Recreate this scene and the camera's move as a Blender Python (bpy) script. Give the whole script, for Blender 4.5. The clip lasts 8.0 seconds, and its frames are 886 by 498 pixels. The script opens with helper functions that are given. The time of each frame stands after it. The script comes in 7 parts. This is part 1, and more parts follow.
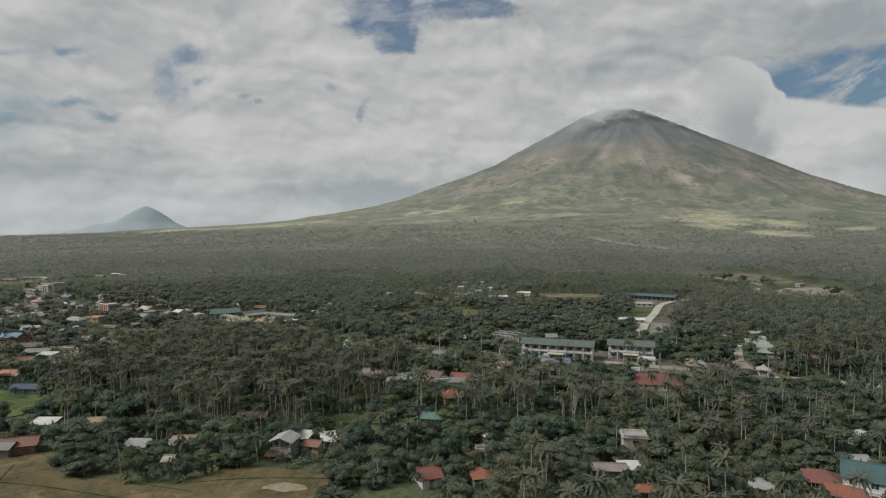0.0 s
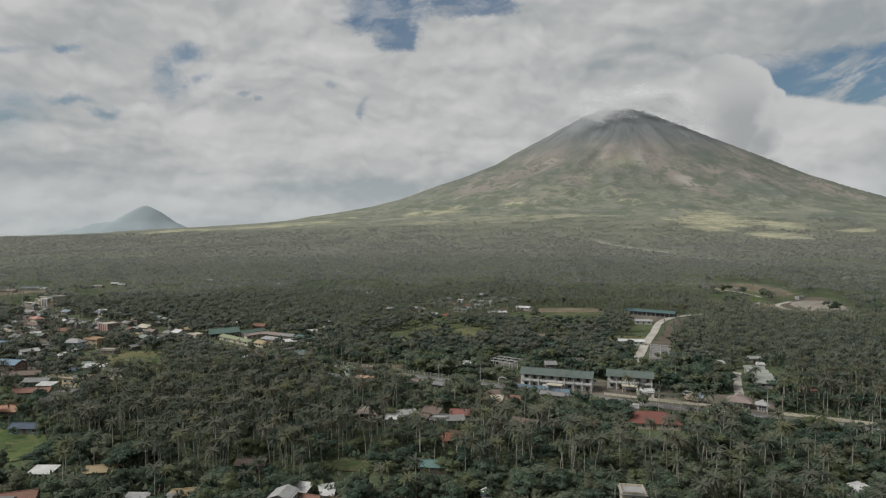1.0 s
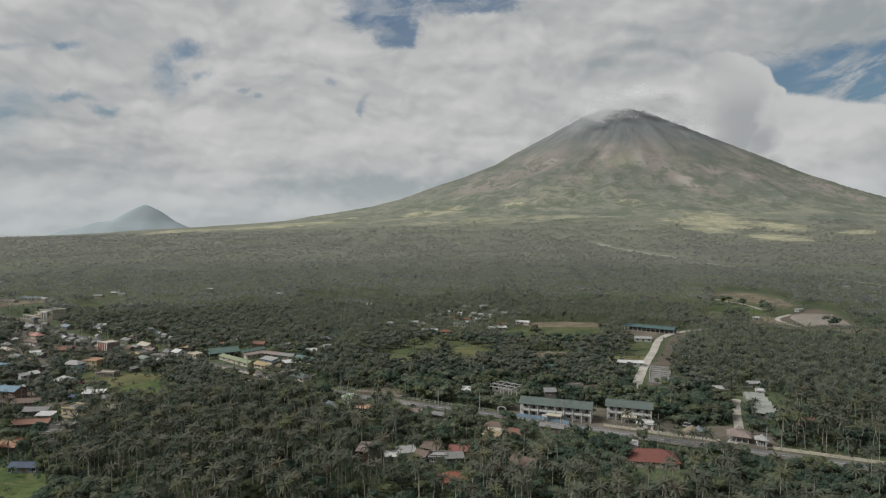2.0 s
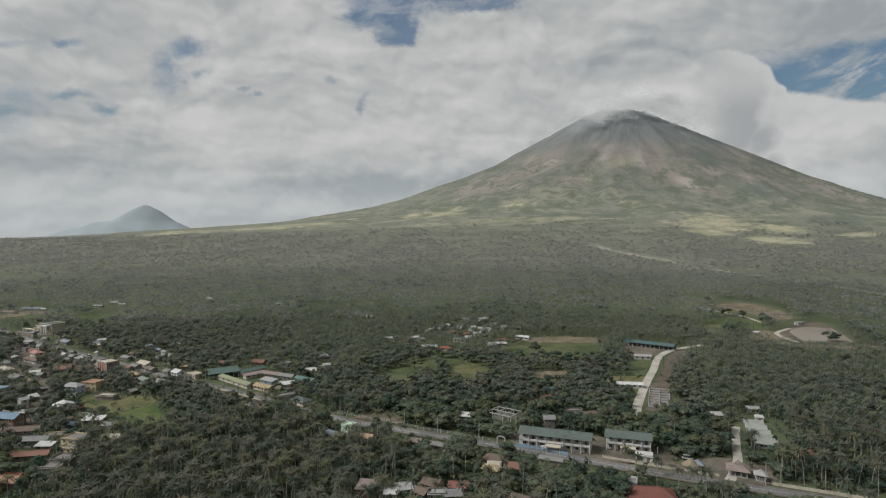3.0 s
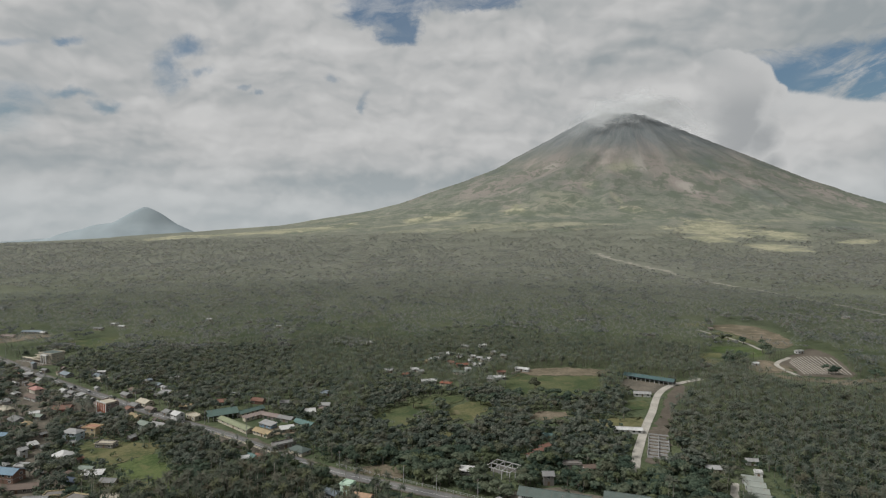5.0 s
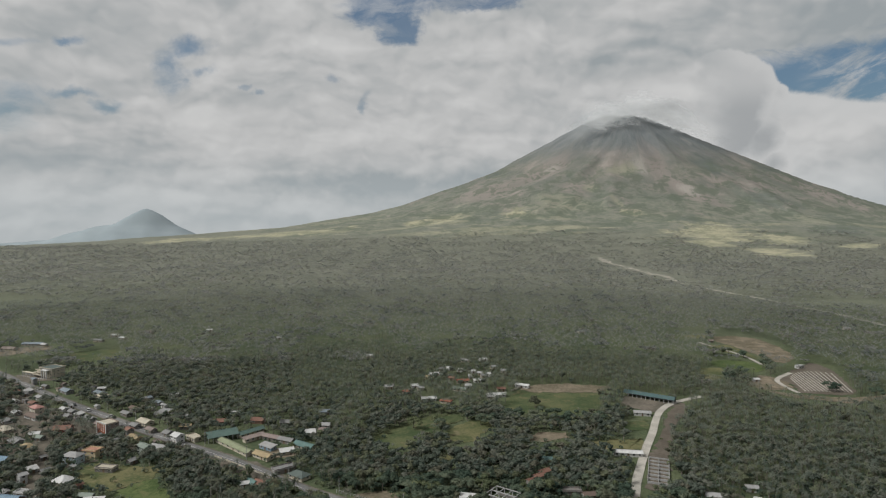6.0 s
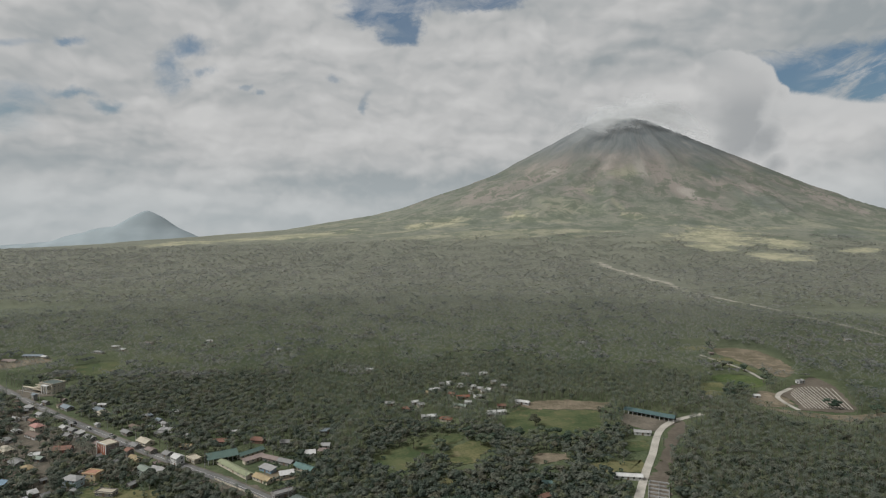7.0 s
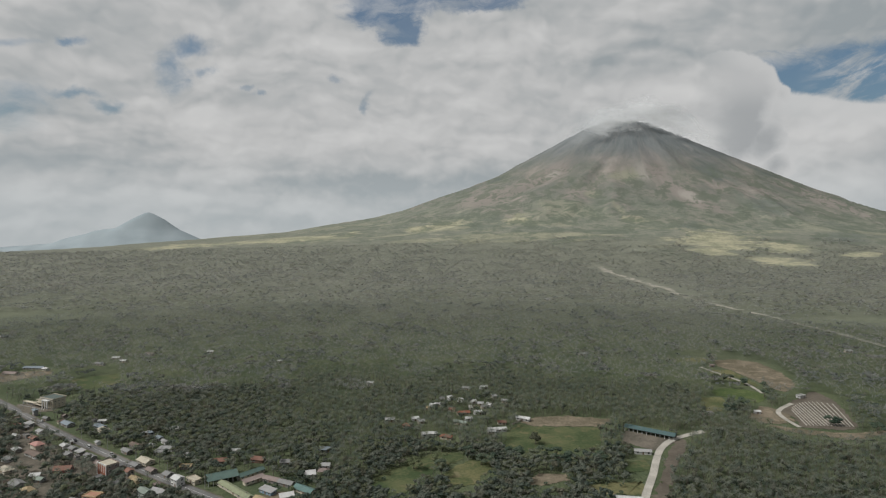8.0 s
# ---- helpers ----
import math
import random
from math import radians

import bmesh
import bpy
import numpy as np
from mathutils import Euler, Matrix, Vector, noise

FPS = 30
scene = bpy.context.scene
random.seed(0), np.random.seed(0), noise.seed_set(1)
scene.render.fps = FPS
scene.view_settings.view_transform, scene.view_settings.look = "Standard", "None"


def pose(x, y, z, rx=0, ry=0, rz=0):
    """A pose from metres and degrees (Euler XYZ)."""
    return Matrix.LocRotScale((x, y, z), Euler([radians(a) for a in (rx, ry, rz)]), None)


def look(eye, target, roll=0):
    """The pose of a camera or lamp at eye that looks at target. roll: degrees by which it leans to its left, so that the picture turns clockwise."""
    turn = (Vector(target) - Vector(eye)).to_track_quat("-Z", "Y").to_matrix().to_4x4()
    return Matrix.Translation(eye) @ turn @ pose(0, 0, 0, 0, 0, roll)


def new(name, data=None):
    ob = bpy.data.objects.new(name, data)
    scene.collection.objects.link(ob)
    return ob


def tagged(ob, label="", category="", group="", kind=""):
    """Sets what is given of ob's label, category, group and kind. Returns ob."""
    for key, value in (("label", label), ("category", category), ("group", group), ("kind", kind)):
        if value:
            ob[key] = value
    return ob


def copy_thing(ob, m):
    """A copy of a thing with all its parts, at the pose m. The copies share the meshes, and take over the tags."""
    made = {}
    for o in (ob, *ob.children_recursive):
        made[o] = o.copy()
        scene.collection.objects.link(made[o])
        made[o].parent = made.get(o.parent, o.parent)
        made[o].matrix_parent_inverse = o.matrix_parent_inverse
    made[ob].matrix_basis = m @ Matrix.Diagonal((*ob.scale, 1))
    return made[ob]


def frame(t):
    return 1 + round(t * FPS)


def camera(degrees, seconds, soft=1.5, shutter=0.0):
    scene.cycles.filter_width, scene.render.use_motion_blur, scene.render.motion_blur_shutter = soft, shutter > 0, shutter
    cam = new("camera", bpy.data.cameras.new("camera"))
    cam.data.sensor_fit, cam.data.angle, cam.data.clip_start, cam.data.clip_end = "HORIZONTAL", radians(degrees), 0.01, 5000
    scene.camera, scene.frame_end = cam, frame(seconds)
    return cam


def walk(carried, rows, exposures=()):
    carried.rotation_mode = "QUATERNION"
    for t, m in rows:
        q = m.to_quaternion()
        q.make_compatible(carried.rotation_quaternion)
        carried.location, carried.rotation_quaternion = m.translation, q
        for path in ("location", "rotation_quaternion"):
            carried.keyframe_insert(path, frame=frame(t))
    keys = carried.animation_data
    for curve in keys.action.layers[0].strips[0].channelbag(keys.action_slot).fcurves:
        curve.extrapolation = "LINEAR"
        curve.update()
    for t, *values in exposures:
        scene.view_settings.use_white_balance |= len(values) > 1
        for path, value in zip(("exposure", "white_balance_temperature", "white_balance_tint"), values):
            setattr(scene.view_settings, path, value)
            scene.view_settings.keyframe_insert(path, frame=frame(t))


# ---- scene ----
# The camera rises straight up over the edge of the village.
cam = camera(73.0, 8.0, soft=1.2)
PATH = [
    (0.0, 0.00, 0.00, 60.00, -1.396, -0.000, -0.003),
    (0.5, 0.12, 0.35, 67.74, -1.497, -0.026, -0.013),
    (1.0, 0.24, 0.70, 75.46, -1.618, -0.051, -0.036),
    (1.5, 0.37, 1.04, 83.13, -1.741, -0.077, -0.033),
    (3.0, 0.73, 2.09, 105.98, -2.013, -0.153, -0.030),
    (3.5, 0.85, 2.43, 113.52, -2.064, -0.179, -0.026),
    (4.0, 0.98, 2.78, 121.04, -2.106, -0.204, -0.022),
    (4.5, 1.10, 3.13, 128.52, -2.120, -0.230, -0.007),
    (6.0, 1.46, 4.17, 150.78, -2.112, -0.307, 0.078),
    (6.5, 1.59, 4.52, 158.13, -2.095, -0.332, 0.113),
    (7.0, 1.71, 4.87, 165.45, -2.079, -0.358, 0.142),
    (7.5, 1.83, 5.22, 172.74, -2.070, -0.383, 0.176),
    (8.0, 1.95, 5.56, 180.00, -2.057, -0.409, 0.224),
]
walk(cam, [(t, pose(x, y, z, 90 + pitch, roll, yaw)) for t, x, y, z, pitch, roll, yaw in PATH])

# ---- sky and light ----
SUN_UP, SUN_ROUND = 46.0, -104.0
world = bpy.data.worlds.new("sky")
scene.world = world
world.use_nodes = True


class Nodes:
    """Short spelling for node trees."""

    def __init__(self, tree):
        self.tree = tree
        tree.nodes.clear()

    def add(self, kind, operation="", **inputs):
        node = self.tree.nodes.new(kind)
        if operation:
            node.operation = operation
        for key, value in inputs.items():
            self.put(node.inputs[int(key[1:])], value)
        return node

    def put(self, socket, value):
        if isinstance(value, bpy.types.NodeSocket):
            self.tree.links.new(value, socket)
        else:
            socket.default_value = value

    def math(self, op, a, b=0.0, clamp=False):
        node = self.add("ShaderNodeMath", op, i0=a, i1=b)
        node.use_clamp = clamp
        return node.outputs[0]

    def vec(self, op, a, b):
        node = self.add("ShaderNodeVectorMath", op, i0=a, i1=b)
        return node.outputs["Value"] if op in ("DOT_PRODUCT", "LENGTH", "DISTANCE") else node.outputs[0]

    def noise(self, where, scale, detail=4.0, rough=0.55, warp=0.0, colour=False):
        node = self.add("ShaderNodeTexNoise", i0=where)
        node.inputs["Scale"].default_value = scale
        node.inputs["Detail"].default_value = detail
        node.inputs["Roughness"].default_value = rough
        node.inputs["Distortion"].default_value = warp
        return node.outputs[1 if colour else 0]

    def span(self, v, a, b, lo=0.0, hi=1.0, smooth=True):
        node = self.add("ShaderNodeMapRange", i0=v)
        node.interpolation_type = "SMOOTHSTEP" if smooth else "LINEAR"
        for k, value in zip((1, 2, 3, 4), (a, b, lo, hi)):
            self.put(node.inputs[k], value)
        return node.outputs[0]

    def mix(self, factor, a, b, blend="MIX"):
        node = self.add("ShaderNodeMix")
        node.data_type, node.blend_type = "RGBA", blend
        self.put(node.inputs[0], factor)
        for k, value in ((6, a), (7, b)):
            self.put(node.inputs[k], value if isinstance(value, bpy.types.NodeSocket) else (*value, 1.0))
        return node.outputs[2]

    def ramp(self, factor, stops):
        node = self.add("ShaderNodeValToRGB", i0=factor)
        e = node.color_ramp.elements
        while len(e) < len(stops):
            e.new(0.5)
        for el, (at, colour) in zip(e, stops):
            el.position, el.color = at, (*colour, 1.0)
        return node.outputs[0]


def build_sky(n):
    at = n.add("ShaderNodeTexCoord").outputs["Generated"]
    x, y, height = n.add("ShaderNodeSeparateXYZ", i0=at).outputs
    blue = n.add("ShaderNodeTexSky")
    blue.sky_type, blue.sun_disc = "NISHITA", False
    blue.sun_elevation, blue.sun_rotation = radians(SUN_UP), radians(SUN_ROUND)
    blue.air_density, blue.dust_density = 1.3, 2.0
    clear = n.mix(1.0, blue.outputs[0], (0.044, 0.054, 0.062), "MULTIPLY")
    # sideways and upward slope of the direction, for the clouds ahead
    ahead = n.math("MAXIMUM", y, 0.08)
    front = n.span(y, 0.05, 0.3)
    u = n.math("ADD", n.math("DIVIDE", x, ahead), n.math("MULTIPLY", n.math("SUBTRACT", 1.0, front), 9.0))
    v = n.math("DIVIDE", height, ahead)
    plane = n.add("ShaderNodeCombineXYZ", i0=u, i1=v).outputs[0]

    def jitter(scale, detail, size, shift=(0.0, 0.0, 0.0)):
        return n.vec("MULTIPLY", n.vec("SUBTRACT", n.noise(n.vec("ADD", at, shift), scale, detail, 0.6, colour=True), (0.5, 0.5, 0.5)), size)

    curls = jitter(30.0, 4, (0.03, 0.022, 0.0), (3.0, 1.0, 7.0))
    crisp = n.vec("ADD", plane, curls)
    soft = n.vec("ADD", n.vec("ADD", plane, curls), jitter(8.0, 4, (0.11, 0.06, 0.0)))
    ruffled = n.vec("ADD", crisp, jitter(22.0, 4, (0.06, 0.035, 0.0), (1.0, 6.0, 2.0)))
    # billows, flattened sideways; the same billows a little towards the sun give them a lit and a shaded side
    flat = n.vec("MULTIPLY", at, (1.0, 1.0, 2.1))
    flat = n.vec("ADD", flat, jitter(5.0, 4, (0.16, 0.16, 0.16), (9.0, 2.0, 5.0)))
    banks, banks_lit = n.noise(flat, 2.8, 7, 0.5), n.noise(n.vec("ADD", flat, (-0.03, 0.0, 0.06)), 2.8, 7, 0.5)

    def puffs(where):
        node = n.add("ShaderNodeTexVoronoi", i0=where)
        node.feature = "SMOOTH_F1"
        node.inputs["Scale"].default_value = 7.5
        node.inputs["Detail"].default_value = 2.6
        node.inputs["Roughness"].default_value = 0.6
        node.inputs["Smoothness"].default_value = 0.6
        return n.math("SUBTRACT", 1.0, node.outputs["Distance"])

    heads = puffs(flat)
    heads_lit = puffs(n.vec("ADD", flat, (-0.012, 0.0, 0.025)))
    relief = n.math("ADD", n.math("MULTIPLY", n.math("SUBTRACT", banks, banks_lit), 0.27), n.math("MULTIPLY", n.math("SUBTRACT", heads, heads_lit), 0.18))
    body = n.math("ADD", n.math("ADD", n.math("MULTIPLY", banks, 0.22), n.math("MULTIPLY", heads, 0.08)), n.math("ADD", relief, 0.4))
    for (cu, cv, wide, high, amount) in BANKS:
        off = n.vec("MULTIPLY", n.vec("SUBTRACT", soft, (cu, cv, 0.0)), (1 / wide, 1 / high, 0.0))
        body = n.math("ADD", body, n.span(n.vec("LENGTH", off, (0, 0, 0)), 0.0, 1.15, amount, 0.0))
    tone = n.ramp(body, [(0.34, (0.31, 0.34, 0.355)), (0.44, (0.405, 0.42, 0.425)), (0.52, (0.485, 0.49, 0.49)), (0.6, (0.545, 0.548, 0.546)), (0.68, (0.59, 0.59, 0.585))])
    # grey veil low over the horizon
    low = n.span(height, 0.0, 0.14, 0.5, 0.0)
    tone = n.mix(low, tone, (0.43, 0.48, 0.5))
    # rifts in the cover, torn at the edge
    torn = n.math("MULTIPLY", n.math("SUBTRACT", n.noise(flat, 14.0, 8, 0.62), 0.5), 1.5)
    wisps = n.noise(n.vec("MULTIPLY", crisp, (9.0, 26.0, 0.0)), 1.0, 6, 0.62, 0.6)
    rift = 0.0
    for (cu, cv, wide, high, depth) in RIFTS:
        off = n.vec("MULTIPLY", n.vec("SUBTRACT", soft if wide > 0.05 else ruffled, (cu, cv, 0.0)), (1 / wide, 1 / high, 0.0))
        away = n.math("ADD", n.vec("LENGTH", off, (0, 0, 0)), torn)
        rift = n.math("MAXIMUM", rift, n.span(away, 0.6 if depth > 0.8 else 0.1, 1.1 if depth > 0.8 else 1.3, depth, 0.0))
    rift = n.math("MULTIPLY", rift, n.span(wisps, 0.42, 0.66, 1.0, 0.55))
    # the wide opening beside the peak: a sharp bank below it, streaks of high cloud across it
    edge = n.add("ShaderNodeSeparateXYZ", i0=crisp).outputs
    sill = n.math("SUBTRACT", edge[1], n.math("SUBTRACT", 0.221, n.math("MULTIPLY", n.math("SUBTRACT", u, 0.571), 0.1)))
    lintel = n.math("SUBTRACT", n.math("ADD", 0.284, n.math("MULTIPLY", n.math("SUBTRACT", u, 0.519), 0.2)), n.math("ADD", edge[1], n.math("MULTIPLY", n.math("SUBTRACT", wisps, 0.5), 0.09)))
    slant = n.add("ShaderNodeCombineXYZ", i0=n.math("ADD", n.math("MULTIPLY", u, 9.0), n.math("MULTIPLY", v, 4.0)), i1=n.math("SUBTRACT", n.math("MULTIPLY", v, 34.0), n.math("MULTIPLY", u, 13.0))).outputs[0]
    streaks = n.math("MULTIPLY", n.span(n.noise(slant, 1.0, 6, 0.62, 0.5), 0.4, 0.68, 0.0, 0.85), n.span(u, 0.57, 0.66))
    opening = n.math("MULTIPLY", n.math("MULTIPLY", n.span(sill, 0.0, 0.012), n.span(lintel, -0.012, 0.03)), n.math("MULTIPLY", n.span(u, 0.47, 0.53), n.math("SUBTRACT", 0.95, streaks)))
    rift = n.math("MAXIMUM", rift, opening)
    crest = n.math("MULTIPLY", n.math("MULTIPLY", n.span(sill, -0.07, -0.004), n.span(sill, 0.012, 0.0)), n.span(u, 0.5, 0.58, 0.0, 0.7))
    tone = n.mix(crest, tone, (0.56, 0.565, 0.565))
    elsewhere = n.math("MULTIPLY", n.span(banks, 0.36, 0.30, 0.0, 0.7), n.span(height, 0.4, 0.5))
    rift = n.math("MAXIMUM", rift, elsewhere)
    colour = n.mix(rift, tone, clear)
    # the heaped cloud that leans over the peak: pale rim, grey heart
    deep = -1.0
    for (cu, cv, radius) in HEADS:
        away = n.math("DIVIDE", n.vec("DISTANCE", crisp, (cu, cv, 0.0)), radius)
        deep = n.math("MAXIMUM", deep, n.math("MULTIPLY", n.math("SUBTRACT", 1.0, away), radius))
    heart = n.math("ADD", n.span(deep, 0.003, 0.035), n.math("MULTIPLY", n.math("SUBTRACT", n.noise(n.vec("ADD", crisp, (4.0, 4.0, 0.0)), 13.0, 6, 0.5, 0.3), 0.5), 1.5))
    heap = n.ramp(heart, [(0.0, (0.535, 0.54, 0.54)), (0.35, (0.47, 0.478, 0.48)), (0.75, (0.395, 0.408, 0.415)), (1.0, (0.35, 0.363, 0.372))])
    heap = n.mix(n.span(v, 0.19, 0.25, 0.0, 0.75), heap, (0.5, 0.505, 0.505))
    colour = n.mix(n.math("MULTIPLY", n.span(deep, 0.0, 0.006), n.span(u, 0.4, 0.5)), colour, heap)
    back = n.add("ShaderNodeBackground", i0=colour, i1=1.0)
    n.tree.links.new(back.outputs[0], n.add("ShaderNodeOutputWorld").inputs[0])


# broad light and dark banks of cloud: sideways and upward slope, width, height, amount
BANKS = [
    (-0.079, 0.161, 0.142, 0.085, 0.075),
    (-0.229, 0.131, 0.071, 0.04, 0.07),
    (-0.37, 0.146, 0.061, 0.04, 0.05),
    (0.09, 0.138, 0.094, 0.066, 0.05),
    (0.416, 0.237, 0.142, 0.032, 0.06),
    (0.286, 0.223, 0.151, 0.028, 0.04),
    (0.634, 0.159, 0.123, 0.057, 0.07),
    (0.664, 0.07, 0.123, 0.042, 0.126),
    (-0.681, 0.051, 0.094, 0.025, 0.112),
    (-0.545, 0.052, 0.057, 0.019, 0.112),
    (-0.432, 0.047, 0.052, 0.017, 0.112),
    (-0.23, 0.027, 0.123, 0.021, 0.126),
    (-0.454, 0.187, 0.113, 0.038, 0.03),
    (-0.6, 0.1, 0.36, 0.1, -0.07),
    (-0.211, 0.071, 0.264, 0.025, -0.168),
    (-0.06, 0.063, 0.132, 0.038, -0.098),
    (-0.68, 0.121, 0.198, 0.071, -0.06),
    (0.303, 0.32, 0.302, 0.085, -0.045),
    (0.66, 0.345, 0.2, 0.08, -0.14),
    (0.248, 0.272, 0.179, 0.012, -0.06),
    (0.067, 0.082, 0.057, 0.047, -0.126),
    (-0.638, 0.335, 0.208, 0.052, -0.05),
    (-0.427, 0.102, 0.123, 0.011, -0.07),
    (0.387, 0.297, 0.151, 0.015, -0.05),
    (0.07, 0.264, 0.132, 0.013, -0.03),
    (-0.266, 0.285, 0.189, 0.009, -0.035),
    (-0.286, 0.104, 0.057, 0.019, -0.056),
]
# openings of blue between the clouds: sideways and upward slope, width, height, depth
RIFTS = [
    (-0.089, 0.366, 0.094, 0.042, 0.9),
    (-0.078, 0.334, 0.045, 0.036, 0.85),
    (0.046, 0.374, 0.094, 0.028, 0.85),
    (-0.453, 0.26, 0.0264, 0.0414, 0.8),
    (-0.426, 0.293, 0.0391, 0.0172, 0.8),
    (-0.409, 0.256, 0.0242, 0.0115, 0.58),
    (-0.622, 0.303, 0.0299, 0.0092, 0.8),
    (-0.614, 0.22, 0.0437, 0.0092, 0.72),
    (-0.558, 0.2, 0.0287, 0.0126, 0.72),
    (-0.717, 0.2, 0.0678, 0.0437, 0.8),
    (-0.73, 0.17, 0.0655, 0.0287, 0.51),
    (-0.332, 0.232, 0.0138, 0.0057, 0.65),
    (-0.311, 0.22, 0.0115, 0.0057, 0.65),
    (-0.182, 0.246, 0.0126, 0.0069, 0.51),
    (-0.134, 0.206, 0.0092, 0.0149, 0.58),
    (-0.713, 0.301, 0.0598, 0.0092, 0.51),
]
# the heads of the cloud beside the peak: sideways and upward slope, radius
HEADS = [
    (0.468, 0.219, 0.0802),
    (0.517, 0.236, 0.0415),
    (0.53, 0.249, 0.0227),
    (0.484, 0.158, 0.0585),
    (0.527, 0.144, 0.0434),
    (0.55, 0.109, 0.034),
    (0.555, 0.224, 0.017),
]
build_sky(Nodes(world.node_tree))

sun = new("sun", bpy.data.lights.new("sun", "SUN"))
sun.data.energy, sun.data.angle, sun.data.color = 4.3, radians(28), (1.0, 0.985, 0.965)
a, b = radians(SUN_UP), radians(SUN_ROUND)
sun.matrix_world = look((Vector((math.sin(b) * math.cos(a), math.cos(b) * math.cos(a), math.sin(a))) * 900), (0, 0, 0))


# ---- the lie of the land ----
PEAK = (1222.0, 4100.0)
SQUEEZE = 1.35


def ramp(table, v):
    return np.interp(v, [a for a, b in table], [b for a, b in table])


FRONT = ((0, 905), (150, 885), (300, 800), (763, 503), (1110, 355), (1475, 235), (1587, 203), (1940, 137), (2300, 85), (2749, 40), (3300, 25), (3900, 16), (4500, 8), (5200, 1), (6000, 0))
LEFT = ((0, 905), (150, 890), (290, 850), (561, 695), (871, 523), (1142, 419), (1529, 280), (1716, 231), (2266, 149), (2519, 125), (2924, 101), (3488, 68), (3720, 60), (4200, 38), (5000, 10), (6000, 0))
RIGHT = ((0, 905), (150, 884), (406, 783), (794, 626), (1181, 452), (1762, 250), (2400, 150), (3000, 95), (4000, 50), (5000, 15), (6000, 0))


def land(x, y):
    """Height of the ground, for numbers or arrays."""
    dx, dy = np.asarray(x, float) - PEAK[0], (np.asarray(y, float) - PEAK[1]) * SQUEEZE
    r = np.hypot(dx, dy) + 1e-6
    side = dx / r
    wl, wr = np.clip(-side, 0, 1) ** 2.2, np.clip(side, 0, 1) ** 2.2
    z = ramp(FRONT, r) * (1 - wl - wr) + ramp(LEFT, r) * wl + ramp(RIGHT, r) * wr
    z = z - 85 * np.clip((-850 - np.asarray(x, float)) / 900, 0, 1) * np.clip((np.asarray(y, float) - 2800 - 1.1 * (np.asarray(x, float) + 2000)) / 1400, 0, 1)
    turn = np.arctan2(dx, -dy)
    steep = np.clip((z - 60) / 260, 0, 1) * np.clip(r / 350, 0, 1)
    sway = turn + 0.10 * np.sin(r / 310 + 3 * turn) + 0.05 * np.sin(r / 140 + 9 * turn)
    gully = np.zeros_like(z)
    for count, size, phase in ((13, 1.5, 0.4), (22, 1.0, 2.1), (37, 0.75, 4.4), (61, 0.5, 1.2), (97, 0.35, 3.3)):
        gully = gully + size * (1 - 2 * np.abs(np.sin(sway * count * 0.5 + phase + 0.9 * np.sin(turn * count * 0.23 + r / (90 + 9000 / count))))) * (0.55 + 0.45 * np.sin(turn * 5.3 + count))
    z = z + steep * np.clip(r / 700, 0.35, 1) * gully * 8.0
    z = z + np.clip(1.3 - r / 260, 0, 1) * np.clip(r / 60, 0, 1) * (9 * np.sin(5 * turn + 1) + 7 * np.sin(13 * turn + r / 31) + 5 * np.sin(23 * turn))
    far = np.clip((np.hypot(x, y) - 900) / 800, 0, 1)
    z = z + far * (1 - steep) * (2.5 * np.sin(np.asarray(x) / 130 + np.sin(np.asarray(y) / 170)) + 2.0 * np.sin(np.asarray(y) / 110 + 1.7 * np.sin(np.asarray(x) / 210)))
    return z

# ---- materials ----
def paint(name, build, rough=0.85, metal=0.0, bump=None, gloss=0.3):
    """A material: build(n, where) gives the colour socket, bump(n, where) a height and its strength in metres."""
    mat = bpy.data.materials.new(name)
    mat.use_nodes = True
    n = Nodes(mat.node_tree)
    where = n.add("ShaderNodeNewGeometry").outputs["Position"]
    shader = n.add("ShaderNodeBsdfPrincipled")
    n.put(shader.inputs["Base Color"], build(n, where))
    n.put(shader.inputs["Roughness"], rough(n, where) if callable(rough) else rough)
    shader.inputs["Metallic"].default_value = metal
    shader.inputs["Specular IOR Level"].default_value = gloss
    if bump:
        height, size = bump(n, where)
        node = n.add("ShaderNodeBump")
        node.inputs["Distance"].default_value = size
        n.put(node.inputs["Height"], height)
        n.tree.links.new(node.outputs[0], shader.inputs["Normal"])
    n.tree.links.new(shader.outputs[0], n.add("ShaderNodeOutputMaterial").inputs[0])
    return mat


def two(n, where, a, b, big, small, lo=0.35, hi=0.65):
    """Two tints mixed by a coarse and a fine noise."""
    f = n.math("ADD", n.math("MULTIPLY", n.noise(where, big, 5, 0.6), 0.6), n.math("MULTIPLY", n.noise(where, small, 3, 0.6), 0.4))
    return n.mix(n.span(f, lo, hi), a, b)


def tufts(n, where, dark, mid, pale):
    """Open ground: coarse patches, fine tufts and odd bare spots."""
    base = two(n, where, dark, mid, 0.045, 0.5, 0.4, 0.6)
    bare = n.noise(n.vec("ADD", where, (53.0, 17.0, 0.0)), 0.09, 6, 0.65, 0.4)
    base = n.mix(n.math("MULTIPLY", n.span(bare, 0.53, 0.66), 0.75), base, pale)
    return n.mix(n.math("MULTIPLY", n.span(bare, 0.42, 0.3), 0.6), base, tuple(v * 0.75 for v in dark))


